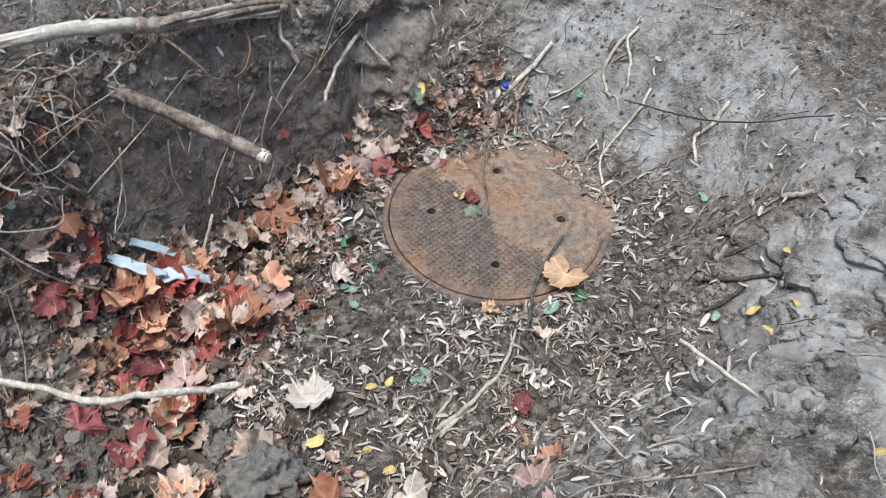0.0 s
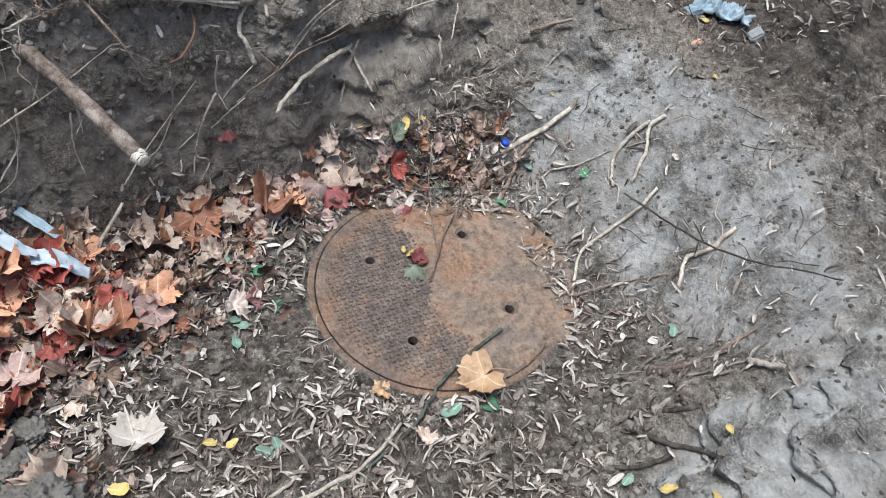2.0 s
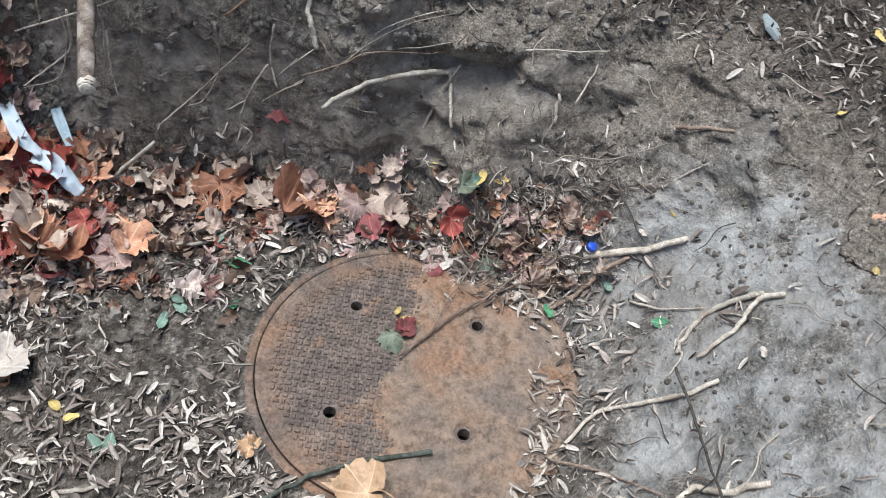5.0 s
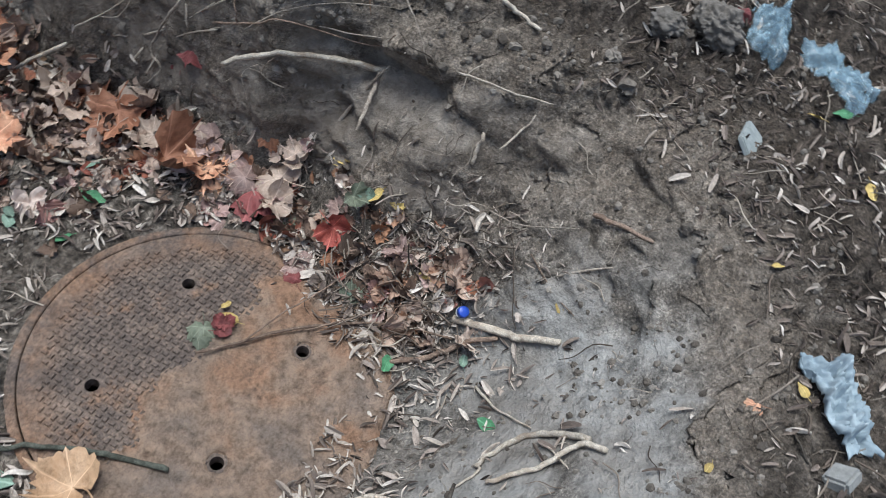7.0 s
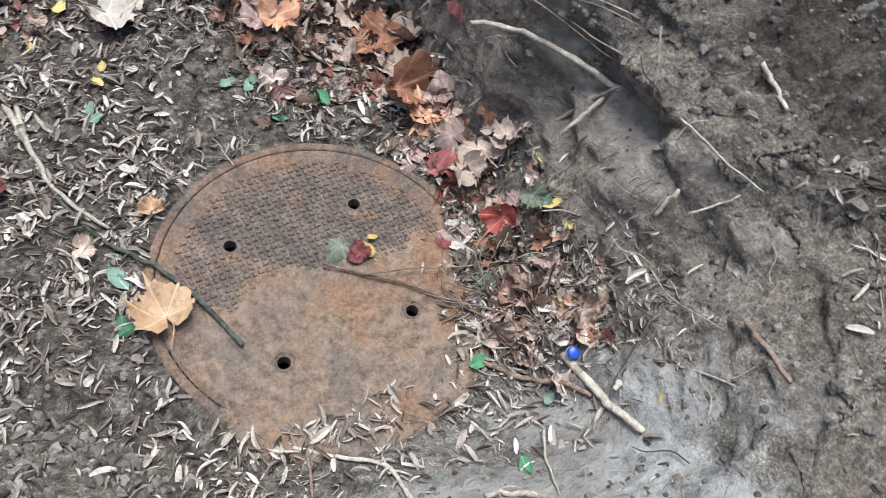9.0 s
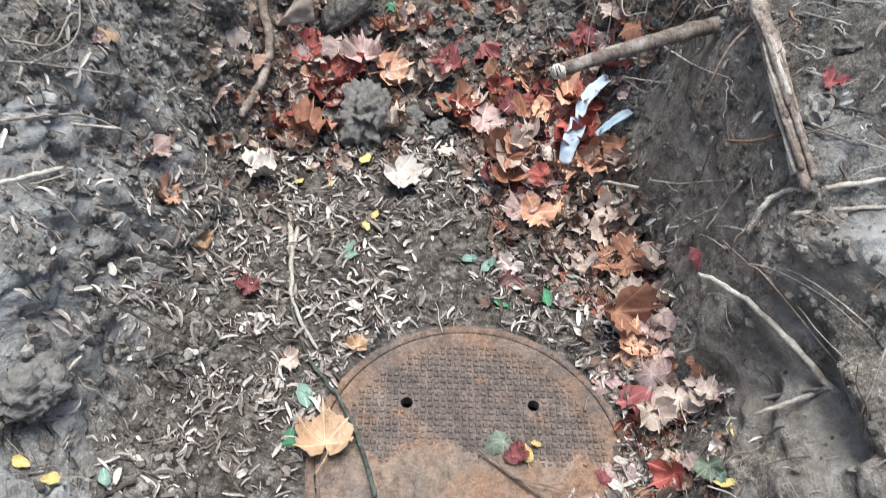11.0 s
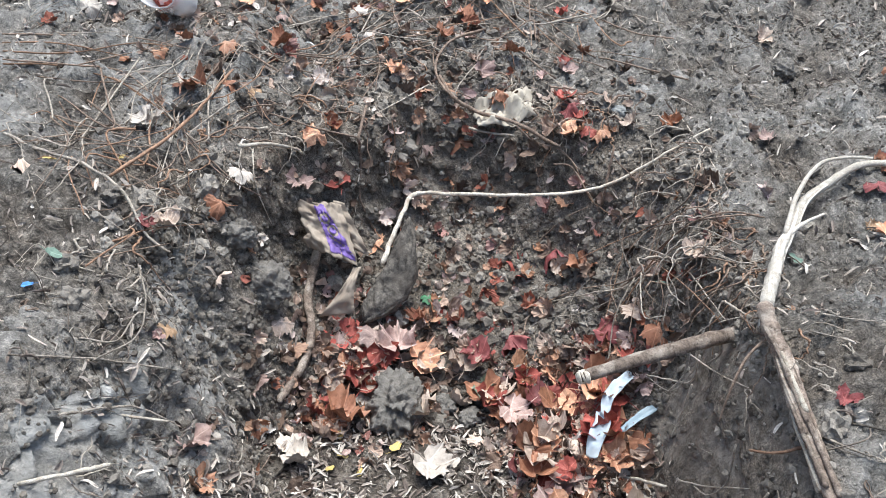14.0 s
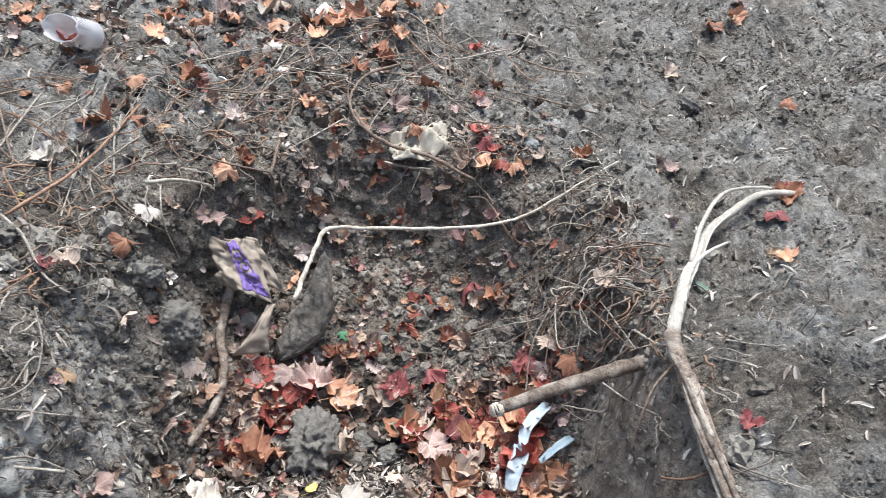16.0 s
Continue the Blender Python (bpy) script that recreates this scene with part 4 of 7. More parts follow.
tube("root", [(-0.035, 1.822, 0.575), (-0.089, 1.814, 0.482), (-0.143, 1.771, 0.411)], .004, .002, GREYROOT, "thin grey root hanging from the bank soil")
tube("root", [(0.003, 1.781, 0.577), (-0.02, 1.782, 0.499)], .003, .002, PALEWOOD, "pale stripped root lying against the soil")
tube("root", [(0.041, 1.779, 0.627), (0.1, 1.739, 0.595), (0.183, 1.699, 0.591), (0.243, 1.609, 0.569)], .005, .003, BROWNROOT, "thin brown root growing out of the bank")
tube("root", [(-0.796, 1.929, 0.757), (-0.645, 1.951, 0.721), (-0.493, 2.002, 0.736), (-0.302, 2.12, 0.769), (-0.098, 2.199, 0.795)], .005, .003, BROWNROOT, "thin brown root growing out of the bank")
tube("root", [(-0.65, 2.11, 0.747), (-0.513, 2.171, 0.77), (-0.397, 2.27, 0.801), (-0.31, 2.412, 0.835)], .005, .003, GREYROOT, "thin grey root hanging from the bank soil")
tube("root", [(-0.563, 1.929, 0.726), (-0.373, 1.994, 0.745), (-0.209, 2.11, 0.78)], .004, .002, BROWNROOT, "thin brown root growing out of the bank")
tube("root", [(-0.425, 2.335, 0.822), (-0.283, 2.502, 0.865), (-0.08, 2.509, 0.867), (-0.029, 2.441, 0.834)], .004, .003, BROWNROOT, "thin brown root growing out of the bank")
tube("root", [(-0.244, 2.172, 0.803), (-0.259, 2.031, 0.745), (-0.218, 1.907, 0.708), (-0.107, 1.859, 0.675)], .005, .003, BROWNROOT, "thin brown root growing out of the bank")
tube("root", [(-0.11, 1.994, 0.75), (-0.165, 1.89, 0.707), (-0.18, 1.844, 0.669)], .004, .002, GREYROOT, "thin grey root hanging from the bank soil")
tube("root", [(-0.266, 1.884, 0.707), (-0.345, 1.797, 0.685), (-0.437, 1.682, 0.667)], .004, .002, PALEWOOD, "pale stripped root lying against the soil")
tube("root", [(-1.018, 1.761, 0.761), (-1.016, 1.827, 0.795), (-0.998, 1.947, 0.814)], .004, .002, GREYROOT, "thin grey root hanging from the bank soil")
tube("root", [(-0.701, 1.833, 0.741), (-0.558, 1.896, 0.704), (-0.408, 1.95, 0.711)], .003, .002, BROWNROOT, "thin brown root growing out of the bank")
tube("root", [(-0.689, 2.23, 0.768), (-0.503, 2.257, 0.818), (-0.367, 2.432, 0.843)], .003, .002, ORANGEWOOD, "thin orange-brown root on the bank")
tube("root", [(0.226, 1.632, 0.576), (0.28, 1.583, 0.492), (0.316, 1.53, 0.479), (0.359, 1.471, 0.481)], .004, .002, ORANGEWOOD, "thin orange-brown root on the bank")
tube("root", [(0.402, 1.52, 0.596), (0.35, 1.57, 0.625), (0.323, 1.618, 0.643)], .004, .002, BROWNROOT, "thin brown root growing out of the bank")
tube("root", [(0.676, 1.171, 0.692), (0.589, 1.19, 0.69), (0.499, 1.177, 0.663), (0.458, 1.241, 0.553), (0.417, 1.265, 0.454)], .004, .003, BROWNROOT, "thin brown root growing out of the bank")
tube("root", [(0.604, 1.091, 0.646), (0.503, 1.13, 0.665), (0.472, 1.258, 0.582), (0.405, 1.304, 0.467)], .004, .002, GREYROOT, "thin grey root hanging from the bank soil")
tube("root", [(0.441, 1.237, 0.475), (0.381, 1.258, 0.373), (0.301, 1.323, 0.291), (0.177, 1.382, 0.195), (0.099, 1.346, 0.142)], .005, .003, GREYROOT, "thin grey root hanging from the bank soil")
tube("root", [(0.484, 1.22, 0.635), (0.437, 1.353, 0.519), (0.384, 1.35, 0.435), (0.343, 1.318, 0.347), (0.351, 1.215, 0.318)], .004, .002, BROWNROOT, "thin brown root growing out of the bank")
tube("root", [(0.469, 1.238, 0.576), (0.429, 1.249, 0.466), (0.378, 1.22, 0.359), (0.325, 1.202, 0.261), (0.282, 1.19, 0.2)], .004, .002, ORANGEWOOD, "thin orange-brown root on the bank")
tube("root", [(0.449, 1.339, 0.529), (0.418, 1.241, 0.43), (0.386, 1.167, 0.358), (0.37, 1.089, 0.293)], .004, .002, BROWNROOT, "thin brown root growing out of the bank")
tube("root", [(0.374, 1.362, 0.426), (0.352, 1.3, 0.34), (0.328, 1.223, 0.262)], .003, .002, ORANGEWOOD, "thin orange-brown root on the bank")
tube("root", [(0.408, 1.329, 0.472), (0.464, 1.119, 0.559), (0.499, 0.956, 0.569), (0.506, 0.835, 0.591)], .004, .002, GREYROOT, "thin grey root hanging from the bank soil")
tube("root", [(0.539, 0.824, 0.671), (0.523, 0.802, 0.636), (0.518, 0.714, 0.669)], .003, .002, BROWNROOT, "thin brown root growing out of the bank")
tube("root", [(0.516, 1.046, 0.649), (0.57, 0.983, 0.662), (0.651, 1.03, 0.655)], .003, .002, GREYROOT, "thin grey root hanging from the bank soil")
tube("root", [(0.438, 1.215, 0.47), (0.438, 1.099, 0.455), (0.426, 1.055, 0.385)], .003, .002, BROWNROOT, "thin brown root growing out of the bank")
tube("root", [(0.307, 1.399, 0.308), (0.244, 1.357, 0.22), (0.259, 1.219, 0.173)], .003, .002, GREYROOT, "thin grey root hanging from the bank soil")
tube("root", [(0.064, 1.281, 0.103), (0.161, 1.343, 0.155), (0.272, 1.297, 0.229), (0.358, 1.268, 0.321)], .004, .002, GREYROOT, "thin grey root hanging from the bank soil")
tube("root", [(0.463, 0.998, 0.379), (0.502, 0.798, 0.46), (0.522, 0.646, 0.546)], .004, .002, GREYROOT, "thin grey root hanging from the bank soil")
tube("root", [(0.246, 1.483, 0.289), (0.331, 1.427, 0.4), (0.425, 1.37, 0.508), (0.495, 1.282, 0.646)], .003, .002, ORANGEWOOD, "thin orange-brown root on the bank")
tube("root", [(0.327, 1.279, 0.309), (0.408, 1.264, 0.413), (0.472, 1.177, 0.577), (0.548, 1.12, 0.658)], .003, .002, BROWNROOT, "thin brown root growing out of the bank")
tube("root", [(0.384, 1.433, 0.506), (0.37, 1.376, 0.437), (0.396, 1.264, 0.391), (0.361, 1.178, 0.326)], .003, .002, BROWNROOT, "thin brown root growing out of the bank")
tube("twig", [(-1.031, 0.657, 0.584), (-0.979, 0.624, 0.551), (-0.976, 0.552, 0.531)], .003, .002, DARKWOOD, "thin black branched twig on the clay slope")
tube("twig", [(-0.866, 1.034, 0.276), (-0.807, 1.097, 0.235), (-0.731, 1.185, 0.203)], .003, .002, GREYROOT, "thin grey twig lying on the clay")
tube("twig", [(-1.169, 0.723, 0.584), (-1.109, 0.757, 0.577), (-1.03, 0.755, 0.573)], .003, .002, GREYROOT, "thin grey twig lying on the clay")
tube("twig", [(-1.063, 0.561, 0.596), (-1.024, 0.513, 0.564), (-1.004, 0.442, 0.555)], .003, .002, DARKWOOD, "thin black branched twig on the clay slope")
tube("twig", [(-0.894, 0.367, 0.421), (-0.873, 0.395, 0.405), (-0.851, 0.435, 0.383)], .003, .002, PALEWOOD, "thin pale twig lying on the soil")
tube("twig", [(0.662, 0.724, 0.71), (0.756, 0.747, 0.685), (0.832, 0.732, 0.695)], .004, .002, GREYROOT, "thin grey twig lying on the clay")
tube("twig", [(0.577, 0.557, 0.555), (0.625, 0.463, 0.639), (0.74, 0.461, 0.621)], .005, .003, DARKWOOD, "thin black branched twig on the clay slope")
tube("twig", [(0.558, 0.487, 0.592), (0.61, 0.407, 0.618), (0.708, 0.378, 0.609)], .004, .003, GREYROOT, "thin grey twig lying on the clay")
tube("twig", [(0.966, 1.052, 0.687), (0.913, 0.988, 0.656), (0.806, 0.818, 0.701)], .003, .002, GREYROOT, "thin grey twig lying on the clay")


def rim_place(angle, out=0.0):
    rf, rr, h, steep, cut, rise = pit_at(angle)
    r = rr + out
    x, y = MID[0] + r * math.cos(radians(angle)), MID[1] + r * math.sin(radians(angle))
    return on_ground(x, y)[0], Vector((-math.cos(radians(angle)), -math.sin(radians(angle)), 0))


def bank_roots():
    """Thin roots that leave the soil near the rim, arch out over the pit and hang down."""
    rnd = random.Random(3)
    made = {}

    def lay(pts, r0, mat):
        verts, faces = made.setdefault(mat, ([], []))
        vs, fs = tube_mesh(pts, r0, 0.0012, 5, 6, 0.3, 0.011)
        b = len(verts)
        verts += vs
        faces += [tuple(b + k for k in f) for f in fs]

    mats = [BROWNROOT, BROWNROOT, GREYROOT, BROWNROOT, GREYROOT, GREYROOT, ORANGEWOOD]
    for lo, hi, count, reach, drop in ((36, 60, 58, 0.17, 0.2), (12, 36, 12, 0.06, 0.16), (52, 128, 90, 0.14, 0.2), (120, 165, 34, 0.08, 0.16), (-34, 12, 7, 0.05, 0.14)):
        for _ in range(count):
            a = rnd.uniform(lo, hi)
            p, inward = rim_place(a, rnd.uniform(-0.10, 0.14))
            side = Vector((-inward.y, inward.x, 0)) * rnd.choice((-1, 1))
            k = rnd.uniform(0.3, 1.3)
            d = drop * rnd.uniform(0.1, 1.3)
            q = p - inward * 0.02 - Vector((0, 0, 0.01))
            pts, s0 = [q], rnd.uniform(0.0, 0.10)
            for n in range(1, 6):
                f = n / 5
                q = p + inward * reach * k * f ** 0.8 + side * (s0 * f + 0.05 * math.sin(3.5 * f + rnd.uniform(-0.6, 0.6)) * k)
                q += Vector((rnd.gauss(0, 0.012), rnd.gauss(0, 0.012), 0.05 * k * math.sin(2.6 * f) - d * f * f))
                q.z = max(q.z, on_ground(q.x, q.y)[0].z + 0.004)
                pts.append(q)
            lay([tuple(q) for q in pts], rnd.uniform(0.0016, 0.0042), rnd.choice(mats))
    for n in range(84):
        # long roots lying in a mat along the northern rim
        a0 = rnd.uniform(76, 146)
        out = rnd.uniform(0.05, 0.55)
        pts = []
        for s in range(5):
            p, inward = rim_place(a0 + (s - 2) * rnd.uniform(1.5, 7), out + rnd.uniform(-0.15, 0.15))
            pts.append(tuple(p + Vector((0, 0, rnd.uniform(0.004, 0.03)))))
        lay(pts, rnd.uniform(0.0016, 0.0040), rnd.choice(mats))
    for mat, (verts, faces) in made.items():
        tagged(mesh_of("fine_roots", verts, faces, mat), "tangle of thin roots hanging from the crumbling banks", "roots", kind="stuff")


bank_roots()


# ---- leaves that can be told apart ----
LEAF_TONES = {
    "red": ((0.26, 0.03, 0.02), (0.44, 0.09, 0.055)), "orange": ((0.42, 0.15, 0.065), (0.64, 0.36, 0.2)), "rust": ((0.22, 0.075, 0.03), (0.38, 0.16, 0.075)),
    "tan": ((0.34, 0.23, 0.165), (0.56, 0.43, 0.33)), "pink": ((0.27, 0.155, 0.125), (0.47, 0.325, 0.275)), "cream": ((0.38, 0.31, 0.25), (0.56, 0.49, 0.41)),
    "maroon": ((0.14, 0.025, 0.025), (0.27, 0.06, 0.055)), "ochre": ((0.3, 0.16, 0.065), (0.47, 0.3, 0.16)), "green": ((0.04, 0.17, 0.07), (0.09, 0.30, 0.13)),
    "olive": ((0.09, 0.11, 0.07), (0.19, 0.21, 0.14)), "sage": ((0.11, 0.19, 0.13), (0.22, 0.32, 0.24)), "yellow": ((0.45, 0.3, 0.05), (0.62, 0.46, 0.12)), "blue": ((0.02, 0.14, 0.4), (0.05, 0.25, 0.6)),
}
LEAF_WORDS = {"red": "bright red", "orange": "orange", "rust": "rust-brown", "tan": "faded tan", "pink": "dull pink", "cream": "pale cream", "maroon": "dark maroon",
              "ochre": "ochre-yellow", "green": "fresh green", "olive": "dark olive-green", "sage": "grey-green", "yellow": "yellow", "blue": "blue"}


def leaf_material(tone):
    dark, light = [tuple(1.12 * (0.82 * v + 0.18 * sum(c) / 3) for v in c) for c in LEAF_TONES[tone]]
    m = Mat("leaf_" + tone, 0.6, 0.35)
    n = m.noise(3.0, 6, 0.7)
    vein = m.node("ShaderNodeAttribute")
    vein.attribute_name = "vein"
    c = m.ramp(n, (0.32, dark), (0.68, light))
    c = m.mix(m.ramp(m.noise(7.0, 6, 0.75), (0.48, (0, 0, 0)), (0.68, (0.55, 0.55, 0.55))), c, tuple(v * 0.35 for v in dark))
    c = m.mix(m.ramp(vein.outputs["Fac"], (0.5, (0, 0, 0)), (1.0, (0.55, 0.55, 0.55))), c, tuple(min(1, v * 1.5 + 0.05) for v in light))
    info = m.node("ShaderNodeObjectInfo")
    c = m.mix(1.0, c, m.ramp(info.outputs["Random"], (0, (0.7,) * 3), (1, (1.25,) * 3)), "MULTIPLY")
    m.colour(c)
    m.bump(n, 0.4, 0.02)
    return m.m


LEAF_MATS = {tone: leaf_material(tone) for tone in LEAF_TONES}
# half outline of a five-lobed leaf: degrees from the tip, and reach
HALF = [(0, 1.0), (6, 0.80), (11, 0.82), (14, 0.76), (22, 0.76), (27, 0.73), (33, 0.73), (38, 0.76), (42, 0.72), (47, 0.95), (52, 0.74), (60, 0.79), (66, 0.77), (78, 0.71), (86, 0.70), (94, 0.70), (102, 0.74), (108, 0.67), (122, 0.60), (140, 0.54), (165, 0.36), (180, 0.06)]
LOBES = (0, 47, 102)


def leaf_shape(seed, half=HALF, lobes=LOBES, curl=1.0):
    rnd = random.Random(seed)
    ring = [(a, r) for a, r in half] + [(-a, r) for a, r in half[-2:0:-1]]
    bend, cup, roll, skew = rnd.uniform(-0.35, 0.45) * curl, rnd.uniform(0.1, 0.8) * curl, rnd.uniform(0, 0.7) * curl, rnd.uniform(-0.3, 0.3)
    verts, faces, vein = [Vector((0, -0.25, 0))], [], [1.0]
    for k in (0.35, 0.7, 1.0):
        for a, r in ring:
            rr = r * (1 + 0.1 * rnd.uniform(-1, 1) * (k == 1.0))
            x, y = math.sin(radians(a)) * rr * 0.62 * k, (math.cos(radians(a)) * rr * 0.62) * k - 0.25
            z = cup * (x * x + (y + 0.1) ** 2) + bend * y * abs(y) + roll * abs(x) ** 1.5 + skew * x * y
            z += curl * 0.16 * fbm(x * 3 + seed, y * 3, seed * 1.7, 3) * (0.3 + k)
            near = min(abs(abs(a) - b) for b in lobes)
            z += 0.05 * (0.5 - (near < 6)) * k * 0.6
            verts.append(Vector((x, y, z)))
            vein.append(1.0 if near < 4 else 0.0)
    n = len(ring)
    for s in range(n):
        faces.append((0, 1 + (s + 1) % n, 1 + s))
        for k in range(2):
            a, b = 1 + k * n + s, 1 + k * n + (s + 1) % n
            faces.append((a, b, b + n, a + n))
    return verts, faces, vein


OVAL = [(0, 0.8), (12, 0.74), (28, 0.6), (50, 0.46), (80, 0.38), (115, 0.36), (145, 0.38), (170, 0.40), (180, 0.42)]
MAPLES = [leaf_shape(s, HALF, LOBES, 1.0 + 0.14 * s) for s in range(9)]
OVALS = [leaf_shape(40 + s, OVAL, (0,), 0.7) for s in range(5)]
leaf_rnd = random.Random(8)
leaf_meshes = {}


def leaf_thing(name, shapes, x, y, z, size, tone, label, category, tilt):
    k = leaf_rnd.randrange(len(shapes))
    if math.hypot(x, y) < LID_R:
        k, tilt = k % 2, 0.06
    key = name, k, tone
    if key not in leaf_meshes:
        vs, fs, vein = shapes[k]
        me = bpy.data.meshes.new(name)
        me.from_pydata([tuple(v) for v in vs], [], fs)
        me.materials.append(LEAF_MATS[tone])
        me.polygons.foreach_set("use_smooth", [True] * len(me.polygons))
        me.attributes.new("vein", "FLOAT", "POINT").data.foreach_set("value", vein)
        sv, sf = tube_mesh([(0, -0.25, 0.0), (0.03, -0.45, 0.03), (leaf_rnd.uniform(-0.2, 0.2), -0.75, 0.01)], 0.014, 0.01, 5, 3, 0.1)
        st = bpy.data.meshes.new("stalk")
        st.from_pydata([tuple(v) for v in sv], [], sf)
        st.materials.append(LEAF_MATS[tone])
        leaf_meshes[key] = me, st
    me, st = leaf_meshes[key]
    ob = new(name, me)
    on, normal = on_ground(x, y)
    normal = (normal + Vector((0, 0, 1.7 if abs(on.z - z) < 0.05 else 3.0))).normalized()
    if math.hypot(x, y) < LID_R:
        normal = Vector((0, 0, 1))
    m = Matrix.Translation(Vector((x, y, z)) + normal * (0.005 + 0.12 * size)) @ normal.to_track_quat("Z", "Y").to_matrix().to_4x4()
    m = m @ Euler((leaf_rnd.gauss(0, tilt), leaf_rnd.gauss(0, tilt), leaf_rnd.uniform(0, 6.28))).to_matrix().to_4x4()
    size *= leaf_rnd.uniform(0.9, 1.1)
    flip = Matrix.Rotation(math.pi, 4, "Y") if leaf_rnd.random() < 0.4 else Matrix()
    ob.matrix_world = m @ flip @ Matrix.Scale(size, 4)
    stalk = new("stalk", st)
    stalk.parent = ob
    return tagged(ob, label, category, category + "s on the ground")


def maple_leaf(x, y, z, size, tone):
    return leaf_thing("maple_leaf", MAPLES, x, y, z, size, tone, "fallen curled " + LEAF_WORDS[tone] + " maple leaf", "maple leaf", 0.25)


def small_leaf(x, y, z, size, tone):
    return leaf_thing("oval_leaf", OVALS, x, y, z, size, tone, "small fallen oval " + LEAF_WORDS[tone] + " leaf", "oval leaf", 0.2)


maple_leaf(-0.080, 1.221, 0.045, 0.124, "tan")
maple_leaf(-0.185, 1.588, 0.180, 0.124, "orange")
maple_leaf(0.086, 1.546, 0.169, 0.124, "red")
maple_leaf(0.303, 1.436, 0.281, 0.124, "rust")
maple_leaf(0.021, 1.736, 0.319, 0.100, "orange")
maple_leaf(0.231, 1.634, 0.412, 0.085, "orange")
maple_leaf(0.313, 1.557, 0.419, 0.094, "pink")
maple_leaf(-0.332, 1.709, 0.410, 0.076, "pink")
maple_leaf(-0.543, 1.581, 0.454, 0.093, "red")
maple_leaf(-0.606, 1.576, 0.646, 0.09, "orange")
maple_leaf(-0.272, 1.781, 0.502, 0.076, "pink")
maple_leaf(-0.150, 1.857, 0.515, 0.09, "rust")
maple_leaf(0.224, 1.719, 0.641, 0.09, "orange")
maple_leaf(0.186, 1.874, 0.689, 0.09, "red")
maple_leaf(-0.824, 1.206, 0.586, 0.085, "rust")
maple_leaf(-0.776, 1.313, 0.601, 0.09, "cream")
maple_leaf(-0.920, 1.048, 0.603, 0.077, "tan")
maple_leaf(-1.023, 1.577, 0.675, 0.09, "cream")
maple_leaf(-0.661, 1.488, 0.487, 0.101, "pink")
maple_leaf(-0.433, 1.563, 0.249, 0.096, "orange")
maple_leaf(-0.446, 1.491, 0.194, 0.074, "orange")
maple_leaf(-0.487, 1.267, 0.094, 0.124, "red")
maple_leaf(-0.395, 1.242, 0.063, 0.124, "red")
maple_leaf(-0.334, 1.267, 0.059, 0.102, "orange")
maple_leaf(-0.483, 1.150, 0.043, 0.124, "tan")
maple_leaf(-0.633, 1.195, 0.142, 0.099, "tan")
maple_leaf(-0.690, 1.073, 0.118, 0.086, "cream")
maple_leaf(-0.714, 0.974, 0.084, 0.124, "pink")
maple_leaf(-0.670, 0.936, 0.033, 0.124, "cream")
maple_leaf(-0.588, 0.874, -0.001, 0.093, "cream")
maple_leaf(-0.757, 0.636, 0.217, 0.099, "pink")
maple_leaf(-0.717, 0.558, 0.164, 0.081, "orange")
maple_leaf(-0.646, 0.527, 0.047, 0.083, "ochre")
maple_leaf(-0.158, 0.808, -0.001, 0.124, "cream")
maple_leaf(-0.213, 1.371, 0.101, 0.093, "orange")
maple_leaf(-0.166, 1.360, 0.090, 0.062, "red")
maple_leaf(-0.027, 1.367, 0.094, 0.093, "red")
maple_leaf(0.318, 0.737, 0.024, 0.124, "tan")
maple_leaf(0.423, 0.657, 0.002, 0.090, "rust")
maple_leaf(0.398, 0.879, 0.056, 0.124, "rust")
maple_leaf(0.241, 1.075, 0.070, 0.124, "red")
maple_leaf(0.159, 0.962, 0.034, 0.124, "red")
maple_leaf(0.250, 0.929, 0.063, 0.103, "red")
maple_leaf(0.032, 1.018, 0.003, 0.124, "rust")
maple_leaf(0.078, 1.108, 0.015, 0.099, "rust")
maple_leaf(0.080, 0.836, 0.009, 0.082, "maroon")
maple_leaf(0.315, 1.186, 0.171, 0.078, "tan")
maple_leaf(0.376, 1.136, 0.217, 0.096, "orange")
maple_leaf(0.458, 1.061, 0.340, 0.12, "rust")
maple_leaf(-0.187, 1.424, 0.135, 0.09, "green")
maple_leaf(0.638, 0.492, 0.649, 0.055, "maroon")
maple_leaf(0.511, 0.425, 0.224, 0.071, "maroon")
maple_leaf(0.471, 0.534, 0.005, 0.104, "pink")
maple_leaf(0.196, 1.129, 0.064, 0.088, "orange")
maple_leaf(0.130, 1.122, 0.030, 0.088, "rust")
maple_leaf(0.359, 0.824, 0.044, 0.092, "tan")
maple_leaf(0.263, 0.814, 0.048, 0.082, "orange")
maple_leaf(-0.008, 1.128, 0.014, 0.078, "olive")
maple_leaf(0.422, 0.813, 0.038, 0.074, "ochre")
maple_leaf(0.190, 0.873, 0.048, 0.092, "rust")
maple_leaf(-0.525, 1.002, 0.002, 0.086, "rust")
maple_leaf(-0.559, 1.067, 0.031, 0.077, "tan")
maple_leaf(-0.434, 1.180, 0.032, 0.080, "orange")
maple_leaf(-0.186, 1.197, 0.034, 0.090, "tan")
maple_leaf(0.328, 1.011, 0.102, 0.085, "orange")
maple_leaf(0.169, 1.063, 0.029, 0.097, "orange")
maple_leaf(-0.045, 0.946, -0.000, 0.075, "tan")
maple_leaf(0.438, 0.710, 0.019, 0.082, "tan")
maple_leaf(0.356, 0.661, 0.003, 0.080, "rust")
maple_leaf(-0.027, 1.890, 0.670, 0.088, "rust")
maple_leaf(0.155, 1.936, 0.682, 0.090, "tan")
